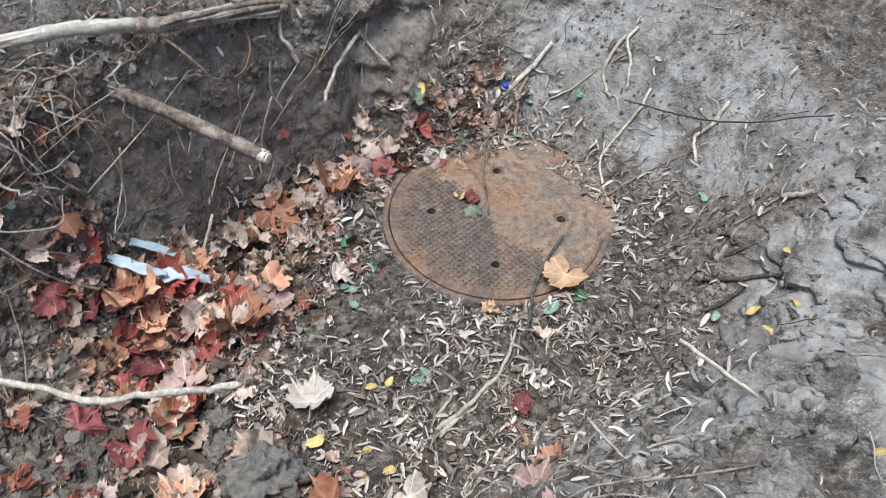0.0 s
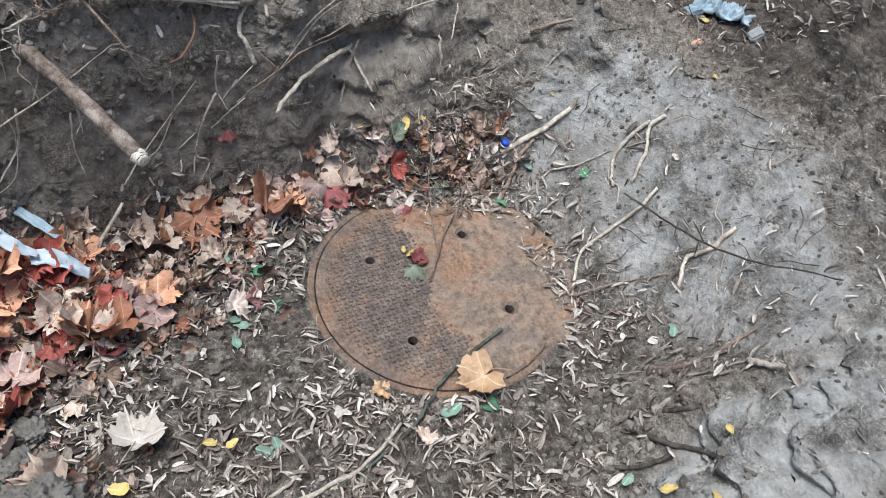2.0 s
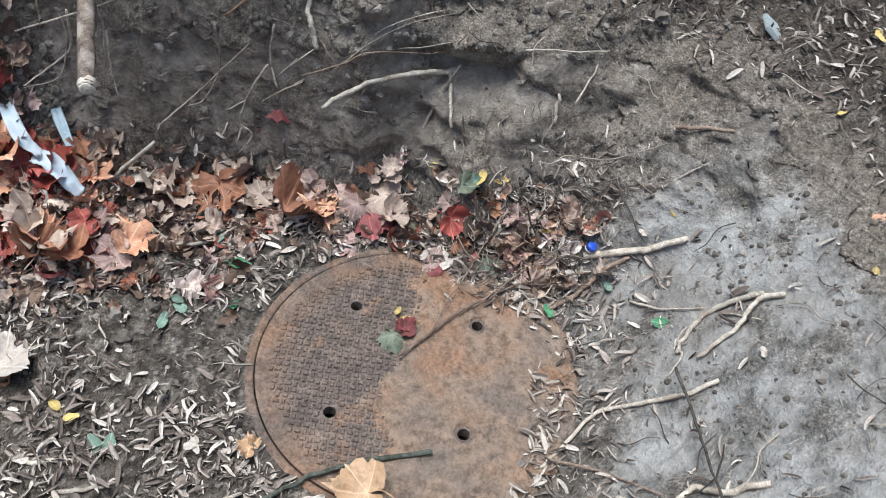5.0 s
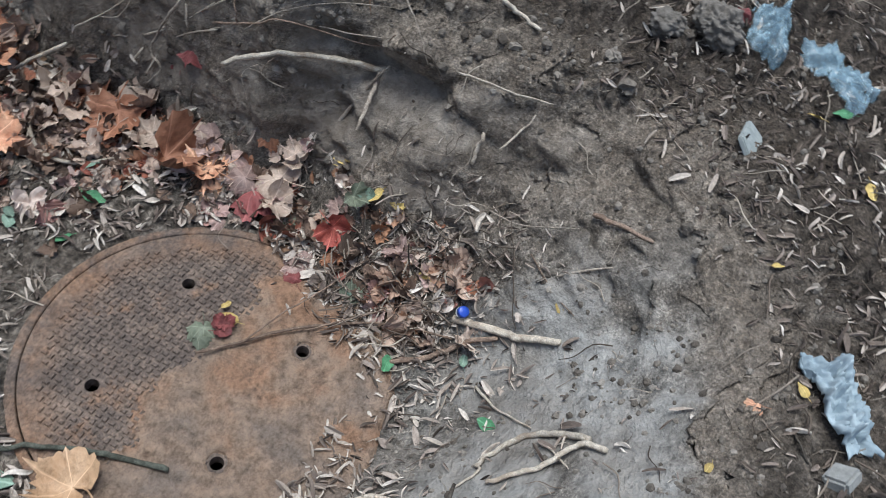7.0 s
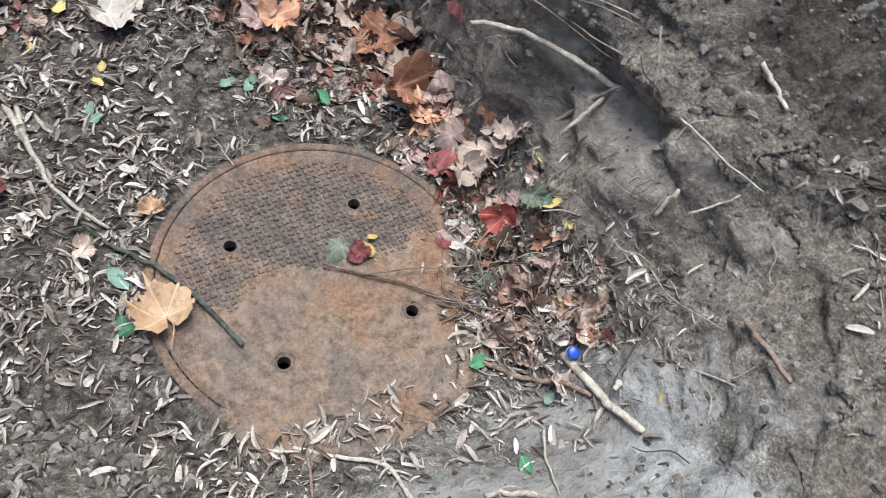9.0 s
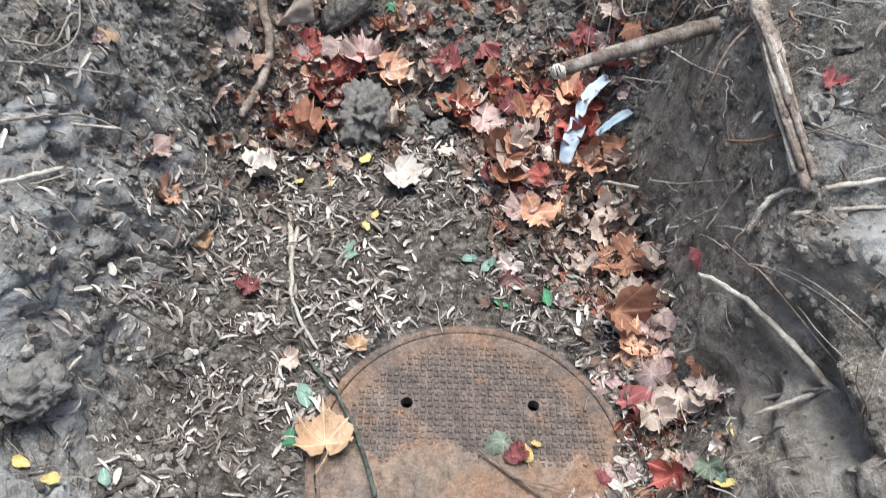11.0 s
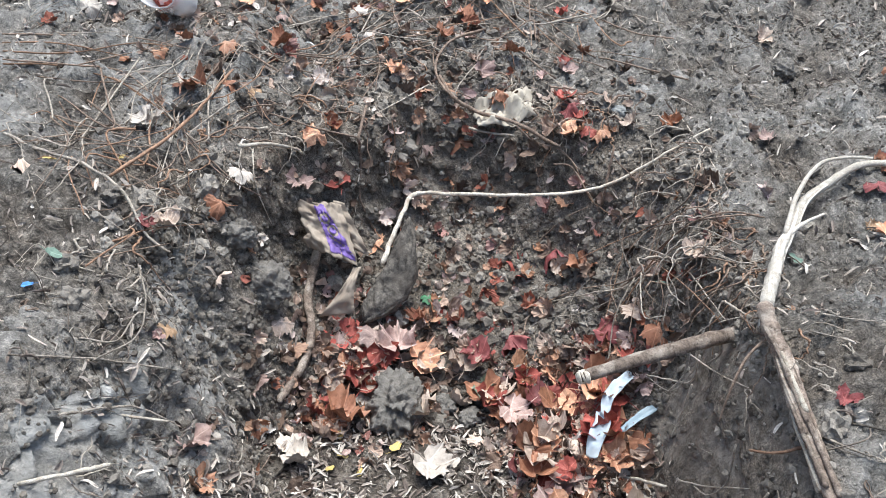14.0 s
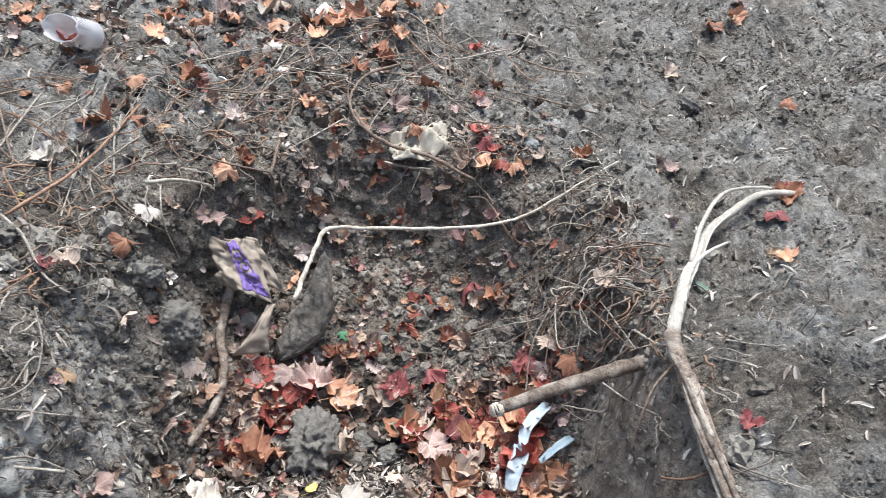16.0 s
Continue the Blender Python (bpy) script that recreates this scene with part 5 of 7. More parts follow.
maple_leaf(0.316, 1.691, 0.659, 0.074, "orange")
maple_leaf(-0.676, 0.878, 0.023, 0.084, "rust")
maple_leaf(-0.526, 1.223, 0.082, 0.081, "maroon")
maple_leaf(0.415, -0.057, 0.037, 0.093, "red")
maple_leaf(0.375, 0.300, 0.025, 0.124, "orange")
maple_leaf(0.444, 0.330, 0.040, 0.086, "pink")
maple_leaf(0.474, 0.517, 0.013, 0.124, "pink")
maple_leaf(0.478, 0.415, 0.050, 0.07, "tan")
maple_leaf(0.429, 0.659, 0.002, 0.086, "rust")
maple_leaf(-0.522, 0.440, -0.001, 0.066, "maroon")
maple_leaf(-0.255, 0.293, 0.000, 0.054, "ochre")
maple_leaf(0.322, 0.603, 0.005, 0.076, "pink")
maple_leaf(0.508, 0.138, 0.077, 0.067, "tan")
maple_leaf(0.489, 0.200, 0.117, 0.059, "rust")
maple_leaf(0.298, 0.188, -0.000, 0.053, "pink")
maple_leaf(0.316, -0.003, 0.000, 0.057, "pink")
maple_leaf(0.442, -0.027, 0.060, 0.057, "pink")
maple_leaf(-0.401, 0.231, 0.001, 0.059, "tan")
maple_leaf(-0.714, 0.557, 0.163, 0.086, "ochre")
maple_leaf(-0.652, 0.529, 0.054, 0.081, "ochre")
maple_leaf(-0.318, 0.062, 0.000, 0.13, "ochre")
maple_leaf(0.055, 0.033, 0.000, 0.058, "olive")
maple_leaf(0.096, 0.016, 0.000, 0.044, "maroon")
maple_leaf(0.287, -0.021, 0.004, 0.056, "pink")
maple_leaf(0.342, -0.033, 0.000, 0.056, "pink")
maple_leaf(0.399, 0.071, 0.004, 0.065, "olive")
maple_leaf(0.319, -0.152, 0.006, 0.062, "olive")
maple_leaf(0.463, -0.068, 0.123, 0.067, "olive")
maple_leaf(-0.896, 1.705, 0.725, 0.09, "rust")
maple_leaf(-0.975, 1.660, 0.718, 0.09, "rust")
maple_leaf(-0.932, 1.898, 0.781, 0.09, "orange")
maple_leaf(-0.786, 1.956, 0.761, 0.09, "rust")
maple_leaf(-0.813, 1.692, 0.699, 0.085, "ochre")
maple_leaf(0.228, 2.438, 0.805, 0.068, "red")
maple_leaf(0.198, 2.057, 0.731, 0.084, "pink")
maple_leaf(0.208, 1.905, 0.681, 0.09, "pink")
maple_leaf(0.217, 1.755, 0.650, 0.09, "orange")
maple_leaf(0.260, 1.704, 0.646, 0.074, "red")
maple_leaf(-1.108, 1.513, 0.678, 0.09, "cream")
maple_leaf(-0.958, 1.030, 0.610, 0.069, "maroon")
maple_leaf(-1.166, 2.190, 0.846, 0.09, "orange")
maple_leaf(-1.206, 2.078, 0.815, 0.09, "red")
maple_leaf(-1.336, 2.127, 0.867, 0.09, "rust")
maple_leaf(-0.336, 2.450, 0.858, 0.09, "orange")
maple_leaf(-0.426, 2.487, 0.827, 0.09, "rust")
maple_leaf(-0.273, 2.536, 0.870, 0.09, "rust")
maple_leaf(-0.088, 2.448, 0.827, 0.083, "orange")
maple_leaf(-0.497, 2.404, 0.818, 0.090, "tan")
maple_leaf(-0.726, 2.462, 0.853, 0.09, "orange")
maple_leaf(-0.620, 2.505, 0.850, 0.09, "cream")
maple_leaf(-0.827, 2.354, 0.866, 0.09, "rust")
maple_leaf(-0.971, 2.191, 0.842, 0.09, "orange")
maple_leaf(-0.936, 2.313, 0.862, 0.09, "rust")
maple_leaf(1.225, 2.630, 0.935, 0.09, "rust")
maple_leaf(1.344, 2.679, 0.948, 0.090, "orange")
maple_leaf(0.790, 1.589, 0.738, 0.059, "pink")
maple_leaf(0.968, 1.187, 0.672, 0.050, "ochre")
maple_leaf(0.541, 1.284, 0.658, 0.057, "pink")
maple_leaf(1.021, 1.314, 0.740, 0.081, "maroon")
maple_leaf(-1.331, 1.182, 0.663, 0.077, "tan")
maple_leaf(-1.438, 2.039, 0.828, 0.09, "cream")
maple_leaf(-1.557, 2.089, 0.883, 0.09, "orange")
maple_leaf(-1.773, 2.155, 0.851, 0.09, "rust")
maple_leaf(-0.568, 2.274, 0.807, 0.09, "cream")
maple_leaf(1.300, 1.934, 0.852, 0.075, "rust")
maple_leaf(1.133, 1.483, 0.744, 0.065, "red")
maple_leaf(0.948, 2.292, 0.819, 0.080, "tan")
maple_leaf(1.003, -0.591, 0.597, 0.044, "maroon")
maple_leaf(0.246, -0.886, 0.439, 0.039, "orange")
maple_leaf(0.480, 0.501, 0.042, 0.124, "tan")
maple_leaf(0.368, 0.277, 0.030, 0.124, "orange")
maple_leaf(0.452, 0.322, 0.038, 0.085, "pink")
maple_leaf(0.441, 0.662, 0.006, 0.124, "rust")
maple_leaf(0.430, 0.809, 0.058, 0.124, "tan")
maple_leaf(0.380, 0.832, 0.041, 0.124, "rust")
maple_leaf(0.367, 0.756, 0.026, 0.124, "cream")
maple_leaf(0.357, 0.676, 0.011, 0.083, "rust")
maple_leaf(0.445, 0.115, 0.018, 0.075, "tan")
maple_leaf(0.513, 0.137, 0.108, 0.067, "tan")
maple_leaf(0.529, 0.463, 0.178, 0.063, "maroon")
maple_leaf(0.425, -0.191, 0.071, 0.063, "pink")
maple_leaf(0.285, -0.025, 0.004, 0.064, "maroon")
maple_leaf(0.095, 0.013, 0.000, 0.054, "maroon")
maple_leaf(0.054, 0.037, 0.000, 0.074, "olive")
maple_leaf(0.426, 0.867, 0.078, 0.104, "rust")
maple_leaf(-0.848, 0.787, 0.450, 0.066, "ochre")
maple_leaf(0.390, 0.301, 0.033, 0.124, "orange")
maple_leaf(0.476, 0.347, 0.061, 0.06, "tan")
maple_leaf(0.485, 0.520, 0.049, 0.087, "tan")
maple_leaf(-0.555, 0.800, -0.004, 0.104, "cream")
maple_leaf(-0.322, 1.228, 0.037, 0.104, "orange")
maple_leaf(-0.330, 1.292, 0.078, 0.087, "orange")
maple_leaf(-0.402, 1.139, 0.006, 0.090, "tan")
maple_leaf(0.151, 1.384, 0.137, 0.099, "tan")
maple_leaf(0.032, 1.325, 0.094, 0.096, "maroon")
maple_leaf(-0.009, 1.253, 0.055, 0.081, "red")
maple_leaf(-0.037, 1.439, 0.110, 0.094, "rust")
maple_leaf(-0.331, 1.118, -0.002, 0.084, "rust")
maple_leaf(0.017, 1.120, 0.010, 0.124, "tan")
maple_leaf(-1.404, 2.222, 0.866, 0.09, "orange")
maple_leaf(-0.814, 2.402, 0.877, 0.09, "orange")
maple_leaf(-0.718, 2.547, 0.869, 0.09, "pink")
maple_leaf(-0.369, 2.567, 0.892, 0.09, "cream")
maple_leaf(-0.318, 2.501, 0.858, 0.09, "orange")
maple_leaf(0.075, 2.737, 0.891, 0.09, "orange")
maple_leaf(-1.019, 1.659, 0.722, 0.09, "rust")
maple_leaf(-0.408, 2.372, 0.838, 0.09, "orange")
maple_leaf(-0.552, 2.572, 0.887, 0.09, "tan")
maple_leaf(-0.639, 2.577, 0.874, 0.09, "orange")
maple_leaf(-0.879, 2.294, 0.830, 0.088, "pink")
maple_leaf(1.389, 2.753, 1.000, 0.09, "pink")
maple_leaf(0.984, 1.149, 0.682, 0.065, "orange")
maple_leaf(-0.119, 2.643, 0.916, 0.09, "orange")
maple_leaf(-0.025, 2.619, 0.895, 0.09, "rust")
maple_leaf(-0.234, 2.630, 0.887, 0.09, "rust")
maple_leaf(-1.168, 1.870, 0.745, 0.09, "orange")
maple_leaf(-1.094, 1.861, 0.803, 0.082, "rust")
maple_leaf(0.200, 1.813, 0.678, 0.087, "maroon")
maple_leaf(1.095, 1.408, 0.731, 0.09, "rust")
maple_leaf(-1.068, 1.495, 0.676, 0.082, "cream")

small_leaf(0.197, 0.422, 0.003, 0.062, "green")
small_leaf(0.076, 0.426, -0.009, 0.056, "green")
small_leaf(0.016, 0.551, -0.003, 0.052, "sage")
small_leaf(0.063, 0.535, 0.004, 0.043, "sage")
small_leaf(-0.286, 0.551, -0.003, 0.055, "sage")
small_leaf(0.274, 0.510, 0.003, 0.052, "sage")
small_leaf(-0.360, 0.129, -0.001, 0.054, "sage")
small_leaf(-0.389, 0.058, -0.001, 0.046, "green")
small_leaf(-0.098, 0.851, 0.004, 0.057, "cream")
small_leaf(-0.413, 0.851, -0.001, 0.048, "yellow")
small_leaf(-0.443, 0.800, 0.002, 0.041, "yellow")
small_leaf(-0.434, 0.912, -0.000, 0.042, "yellow")
small_leaf(-0.232, 0.689, 0.002, 0.042, "yellow")
small_leaf(-0.268, 0.892, 0.001, 0.058, "yellow")
small_leaf(-0.406, 0.858, -0.000, 0.041, "pink")
small_leaf(0.485, -0.143, 0.144, 0.040, "yellow")
small_leaf(0.407, -0.270, 0.072, 0.035, "yellow")
small_leaf(0.411, -0.554, 0.204, 0.035, "yellow")
small_leaf(0.531, 0.014, 0.128, 0.034, "yellow")
small_leaf(0.474, -0.071, 0.135, 0.055, "sage")
small_leaf(0.325, -0.160, 0.007, 0.043, "sage")
small_leaf(0.149, -0.538, 0.101, 0.051, "green")
small_leaf(0.200, -0.305, 0.004, 0.060, "green")
small_leaf(0.953, -0.863, 0.532, 0.047, "green")
small_leaf(0.522, -0.856, 0.471, 0.029, "yellow")
small_leaf(0.301, -0.945, 0.464, 0.040, "yellow")
small_leaf(0.931, -0.819, 0.509, 0.047, "yellow")
small_leaf(0.055, 0.533, 0.002, 0.054, "sage")
small_leaf(0.738, -0.955, 0.542, 0.053, "yellow")
small_leaf(0.102, -0.856, 0.421, 0.028, "yellow")
small_leaf(0.294, -0.439, 0.037, 0.041, "sage")
small_leaf(0.280, 0.504, 0.003, 0.042, "sage")
small_leaf(-0.839, -0.103, 0.178, 0.050, "yellow")
small_leaf(-0.850, -0.164, 0.256, 0.038, "yellow")
small_leaf(-0.439, -0.424, 0.135, 0.058, "sage")
small_leaf(-0.393, 0.034, -0.001, 0.051, "green")
small_leaf(0.117, 0.029, 0.004, 0.052, "yellow")
small_leaf(0.528, 0.038, 0.124, 0.056, "yellow")
small_leaf(0.471, -0.098, 0.144, 0.052, "yellow")
small_leaf(-1.185, 0.312, 0.557, 0.038, "yellow")
small_leaf(-0.365, 0.135, -0.002, 0.078, "sage")
small_leaf(-0.297, 0.585, -0.000, 0.058, "sage")
small_leaf(-0.255, 0.635, 0.004, 0.043, "yellow")
small_leaf(-0.365, 0.792, -0.006, 0.036, "yellow")
small_leaf(-0.787, -0.136, 0.180, 0.051, "yellow")
small_leaf(-0.761, -0.262, 0.287, 0.031, "yellow")
small_leaf(-0.715, -0.091, 0.111, 0.046, "sage")
small_leaf(0.490, -0.150, 0.149, 0.040, "yellow")
small_leaf(0.534, 0.008, 0.132, 0.040, "yellow")
small_leaf(0.141, 0.043, 0.004, 0.032, "yellow")
small_leaf(0.456, 1.161, 0.451, 0.043, "sage")
small_leaf(0.742, 1.054, 0.624, 0.065, "sage")
small_leaf(-1.148, 0.771, 0.577, 0.036, "blue")
small_leaf(-1.099, 0.842, 0.618, 0.060, "sage")
small_leaf(-1.270, 1.203, 0.674, 0.041, "yellow")
small_leaf(-1.125, 1.329, 0.622, 0.042, "yellow")


def heap_leaves():
    """More leaves lying over one another in the heap, along the foot of the banks and on the upper ground."""
    rnd = random.Random(21)
    for cx, cy, sx, sy, count, tones in (
            (0.24, 0.92, 0.10, 0.08, 46, ("rust", "red", "orange", "pink", "tan", "red", "red", "tan", "orange")), (0.40, 0.55, 0.06, 0.14, 12, ("tan", "pink", "tan", "rust", "pink")),
            (0.42, 0.12, 0.05, 0.10, 12, ("pink", "maroon", "tan", "tan", "pink")), (-0.42, 1.12, 0.12, 0.09, 14, ("pink", "orange", "tan", "red", "cream")),
            (0.05, 1.15, 0.16, 0.12, 12, ("rust", "tan", "maroon", "rust")), (-0.7, 2.5, 0.5, 0.25, 30, ("orange", "tan", "rust", "pink", "orange")), (0.1, 1.95, 0.2, 0.1, 8, ("rust", "pink", "red", "tan"))):
        for _ in range(count):
            x, y = rnd.gauss(cx, sx), rnd.gauss(cy, sy)
            bare = x > 0.40 and y < 1.0 and on_ground(x, y)[1].z < 0.8
            if math.hypot(x, y) > LID_R + 0.06 and not bare:
                maple_leaf(x, y, on_ground(x, y)[0].z + rnd.uniform(0, 0.018), rnd.uniform(0.08, 0.145) * (0.65 if cy > 1.8 else 1.0), rnd.choice(tones))


heap_leaves()

# ---- litter and rubbish ----
def sheet(name, surface, nu, nv, material, parent=None, holes=None):
    """A thin two-sided sheet over a surface given for u, v from 0 to 1."""
    verts = [surface(i / nu, j / nv) for i in range(nu + 1) for j in range(nv + 1)]
    faces = [(i * (nv + 1) + j, (i + 1) * (nv + 1) + j, (i + 1) * (nv + 1) + j + 1, i * (nv + 1) + j + 1) for i in range(nu) for j in range(nv)]
    if holes:
        faces = [f for f in faces if not holes((f[0] // (nv + 1) + 0.5) / nu, (f[0] % (nv + 1) + 0.5) / nv)]
    ob = mesh_of(name, verts, faces, material)
    thick = ob.modifiers.new("thickness", "SOLIDIFY")
    thick.thickness = 0.0008
    ob.parent = parent
    return ob


PAPER = plain("brown_paper", (0.24, 0.19, 0.145), (0.42, 0.35, 0.28), 14, 0.8, 0.3, 0.4, 0.004)
PALEPAPER = plain("pale_paper", (0.36, 0.31, 0.245), (0.56, 0.5, 0.41), 14, 0.8, 0.3, 0.4, 0.004)
PURPLE = plain("purple_print", (0.12, 0.075, 0.25), (0.22, 0.14, 0.38), 30, 0.6, 0.3, 0.2, 0.002)
TISSUE = plain("pale_blue_tissue", (0.23, 0.30, 0.35), (0.38, 0.45, 0.49), 22, 0.85, 0.25, 0.6, 0.006)
MASKCLOTH = plain("white_blue_cloth", (0.4, 0.47, 0.53), (0.54, 0.59, 0.62), 30, 0.8, 0.3, 0.3, 0.003)
BLUE = plain("blue_plastic", (0.02, 0.06, 0.4), (0.04, 0.11, 0.55), 20, 0.35, 0.5, 0.05, 0.001)
WHITEPLASTIC = plain("white_plastic", (0.6, 0.6, 0.58), (0.78, 0.78, 0.76), 20, 0.4, 0.5, 0.05, 0.001)
BARK = wood("old_grey_bark", (0.035, 0.03, 0.026), (0.2, 0.178, 0.155), (0.07, 0.06, 0.052), 60)
CLOD = plain("dry_clod", (0.11, 0.098, 0.085), (0.24, 0.22, 0.195), 45, 0.95, 0.2, 1.0, 0.012)
STONE = plain("grey_stone", (0.2, 0.2, 0.19), (0.36, 0.36, 0.34), 60, 0.9, 0.3, 0.5, 0.003)
SLATE = plain("pale_slate", (0.24, 0.27, 0.26), (0.38, 0.41, 0.4), 60, 0.8, 0.3, 0.4, 0.002)


def clear_plastic(name, tint, alpha):
    m = Mat(name, 0.25, 0.5)
    m.colour(m.ramp(m.noise(18, 4), (0.3, tuple(v * 0.85 for v in tint)), (0.7, tint)))
    m.b.inputs["Alpha"].default_value = alpha
    m.bump(m.noise(25, 3), 0.5, 0.006)
    return m.m


FILM, CUPPLASTIC = clear_plastic("thin_blue_film", (0.36, 0.52, 0.62), 0.3), clear_plastic("clear_cup_plastic", (0.85, 0.83, 0.83), 0.42)


def crumpled(cx, cy, cz, ax, ay, h, seed, turn=0.0, ragged=0.2):
    """A crumpled sheet's surface: half sizes ax, ay and height h round a middle."""
    c, s = math.cos(turn), math.sin(turn)

    def surface(u, v):
        a, b = 2 * u - 1, 2 * v - 1
        e = 1 + ragged * fbm(a * 1.7 + seed, b * 1.7, seed, 3)
        x, y = a * ax * e, b * ay * e
        z = h * (0.45 + 0.9 * fbm(a * 1.6 + seed, b * 1.6, 1.0, 3) + 0.8 * abs(fbm(a * 4 + seed, b * 4, 4.0, 4))) * (1.1 - 0.7 * max(abs(a), abs(b)) ** 3)
        px, py = cx + c * x - s * y, cy + s * x + c * y
        return Vector((px, py, max(on_ground(px, py)[0].z + 0.004, cz - 0.03) + max(0.0, z)))
    return surface


def paper_bag():
    top = tagged(new("paper_bag"), "torn crumpled brown paper bag with purple print", "paper bag")
    a, b, c, d = Vector((-0.646, 1.47, 0.446)), Vector((-0.505, 1.47, 0.45)), Vector((-0.600, 1.381, 0.343)), Vector((-0.438, 1.348, 0.306))

    def face(u, v):
        p = a.lerp(b, u).lerp(c.lerp(d, u), v)
        p += Vector((0, -0.6, 0.5)) * (0.03 * math.sin(math.pi * u) * (0.5 + v) + 0.035 * fbm(u * 3, v * 3, 3, 3) + 0.02 * abs(fbm(u * 8, v * 8, 1, 2)))
        e = 0.10 * fbm(u * 4 + 9, v * 4, 6, 3)
        return p + (b - a) * e * (abs(u - 0.5) * 2) + (c - a) * e * (abs(v - 0.5) * 2)
    sheet("bag_front", face, 26, 26, PAPER, top)

    def back(u, v):
        p = face(u, v)
        return p + Vector((0.02, 0.07, -0.015)) * (0.3 + v)
    sheet("bag_back", back, 18, 18, PAPER, top)

    def tail(u, v):
        p = Vector((-0.44, 1.345, 0.305)).lerp(Vector((-0.49, 1.25, 0.185)), v)
        w = 0.025 + 0.085 * v * v
        return p + Vector((1, 0.3, 0)) * w * (u - 0.5) + Vector((0, -0.6, 0.4)) * (0.02 * fbm(u * 3, v * 5, 8, 3) + 0.03 * math.sin(math.pi * v))
    sheet("torn_strip", tail, 8, 20, PAPER, top)

    def spot(u, v):
        return face(0.30 + 0.68 * u, 0.03 + 0.9 * v) + Vector((0, -0.75, 0.65)) * 0.0025

    def unprinted(u, v):
        # a slanting printed field with two pale loops and a bar left out of it
        loop = min(abs(math.hypot((u - a) / 0.13, (v - b) / 0.09) - 1) for a, b in ((0.36, 0.30), (0.52, 0.52)))
        bar = abs(v - 0.72 - 0.25 * (u - 0.6)) < 0.02 and 0.35 < u < 0.8
        return u < 0.08 + 0.25 * v or u > 0.42 + 0.62 * v or loop < 0.28 or bar
    sheet("print", spot, 44, 44, PURPLE, top, unprinted)


def bark_slab():
    outline = [(0.047, 0.17), (0.071, 0.095), (0.081, -0.02), (0.05, -0.095), (-0.017, -0.15), (-0.085, -0.175), (-0.093, -0.127), (-0.06, -0.053), (-0.017, 0.01), (0.008, 0.095)]
    bm = bmesh.new()
    n, layers = len(outline), []
    for k, (s, z) in enumerate(((0.94, -0.016), (1.03, -0.008), (1.0, 0.008), (0.9, 0.016))):
        layers.append([bm.verts.new((x * s, y * s, z + 0.006 * fbm(x * 20, y * 20, k, 2))) for x, y in outline])
    for lo, hi in zip(layers, layers[1:]):
        for k in range(n):
            bm.faces.new((lo[k], lo[(k + 1) % n], hi[(k + 1) % n], hi[k]))
    bm.faces.new(layers[0][::-1])
    bm.faces.new(layers[-1])
    bmesh.ops.triangulate(bm, faces=[f for f in bm.faces if len(f.verts) > 4])
    bmesh.ops.subdivide_edges(bm, edges=bm.edges[:], cuts=6, use_grid_fill=True)
    for v in bm.verts:
        v.co.z += 0.022 * fbm(v.co.x * 60, v.co.y * 14, 2, 5)
        v.co.x += 0.006 * fbm(v.co.y * 60, v.co.z * 60, 5, 3)
    ob = part("bark_slab", bm, BARK)
    tagged(ob, "weathered grey slab of bark leaning in the pit", "bark")
    ob.matrix_world = Matrix.Translation((-0.335, 1.40, 0.27)) @ Euler((radians(48), radians(-8), radians(-6))).to_matrix().to_4x4()


def lump(name, x, y, size, seed, material, label, flat=0.8, rough=0.55, lift=0.5, category="clod"):
    bm = bmesh.new()
    bmesh.ops.create_icosphere(bm, subdivisions=5, radius=1.0)
    for v in bm.verts:
        p = v.co * 1.1
        k = 1 + rough * (0.6 * fbm(p.x + seed, p.y, p.z, 2) + 0.4 * fbm(p.x * 3.5, p.y * 3.5 + seed, p.z * 3.5, 4) + 0.25 * abs(fbm(p.x * 9, p.y * 9 + seed, p.z * 9, 3)))
        v.co = Vector((v.co.x * k, v.co.y * k * 0.9, v.co.z * k * flat)) * size
    ob = part(name, bm, material)
    ob.location = on_ground(x, y)[0] + Vector((0, 0, size * flat * lift))
    ob.rotation_euler.z = seed
    return tagged(ob, label, category)


def ribbon(name, points, width, material, parent=None):
    line = smooth_line(points, 6)

    def surface(u, v):
        k = u * (len(line) - 1)
        n = min(int(k), len(line) - 2)
        p = line[n].lerp(line[n + 1], k - n)
        way = (line[n + 1] - line[n]).normalized()
        side = way.cross(Vector((0, 0, 1))).normalized()
        w = width * (0.75 + 0.35 * math.sin(math.pi * u))
        return p + side * w * (v - 0.5) + Vector((0, 0, 0.3 * width * abs(v - 0.5) + 0.35 * width * fbm(u * 4, v * 2.5, width * 90, 4)))
    return sheet(name, surface, 24, 5, material, parent)


def face_mask():
    top = tagged(new("face_mask"), "torn pale blue disposable mask among red leaves", "face mask")
    ribbon("cloth", [(0.268, 0.83, 0.085), (0.278, 0.865, 0.125), (0.298, 0.905, 0.15), (0.30, 0.945, 0.15)], 0.042, MASKCLOTH, top)
    ribbon("fold", [(0.305, 0.925, 0.155), (0.315, 0.965, 0.185), (0.355, 1.005, 0.215), (0.40, 1.04, 0.22)], 0.032, MASKCLOTH, top)
    ribbon("strap", [(0.345, 0.872, 0.155), (0.40, 0.915, 0.172), (0.44, 0.945, 0.178), (0.475, 0.972, 0.185)], 0.024, TISSUE, top)


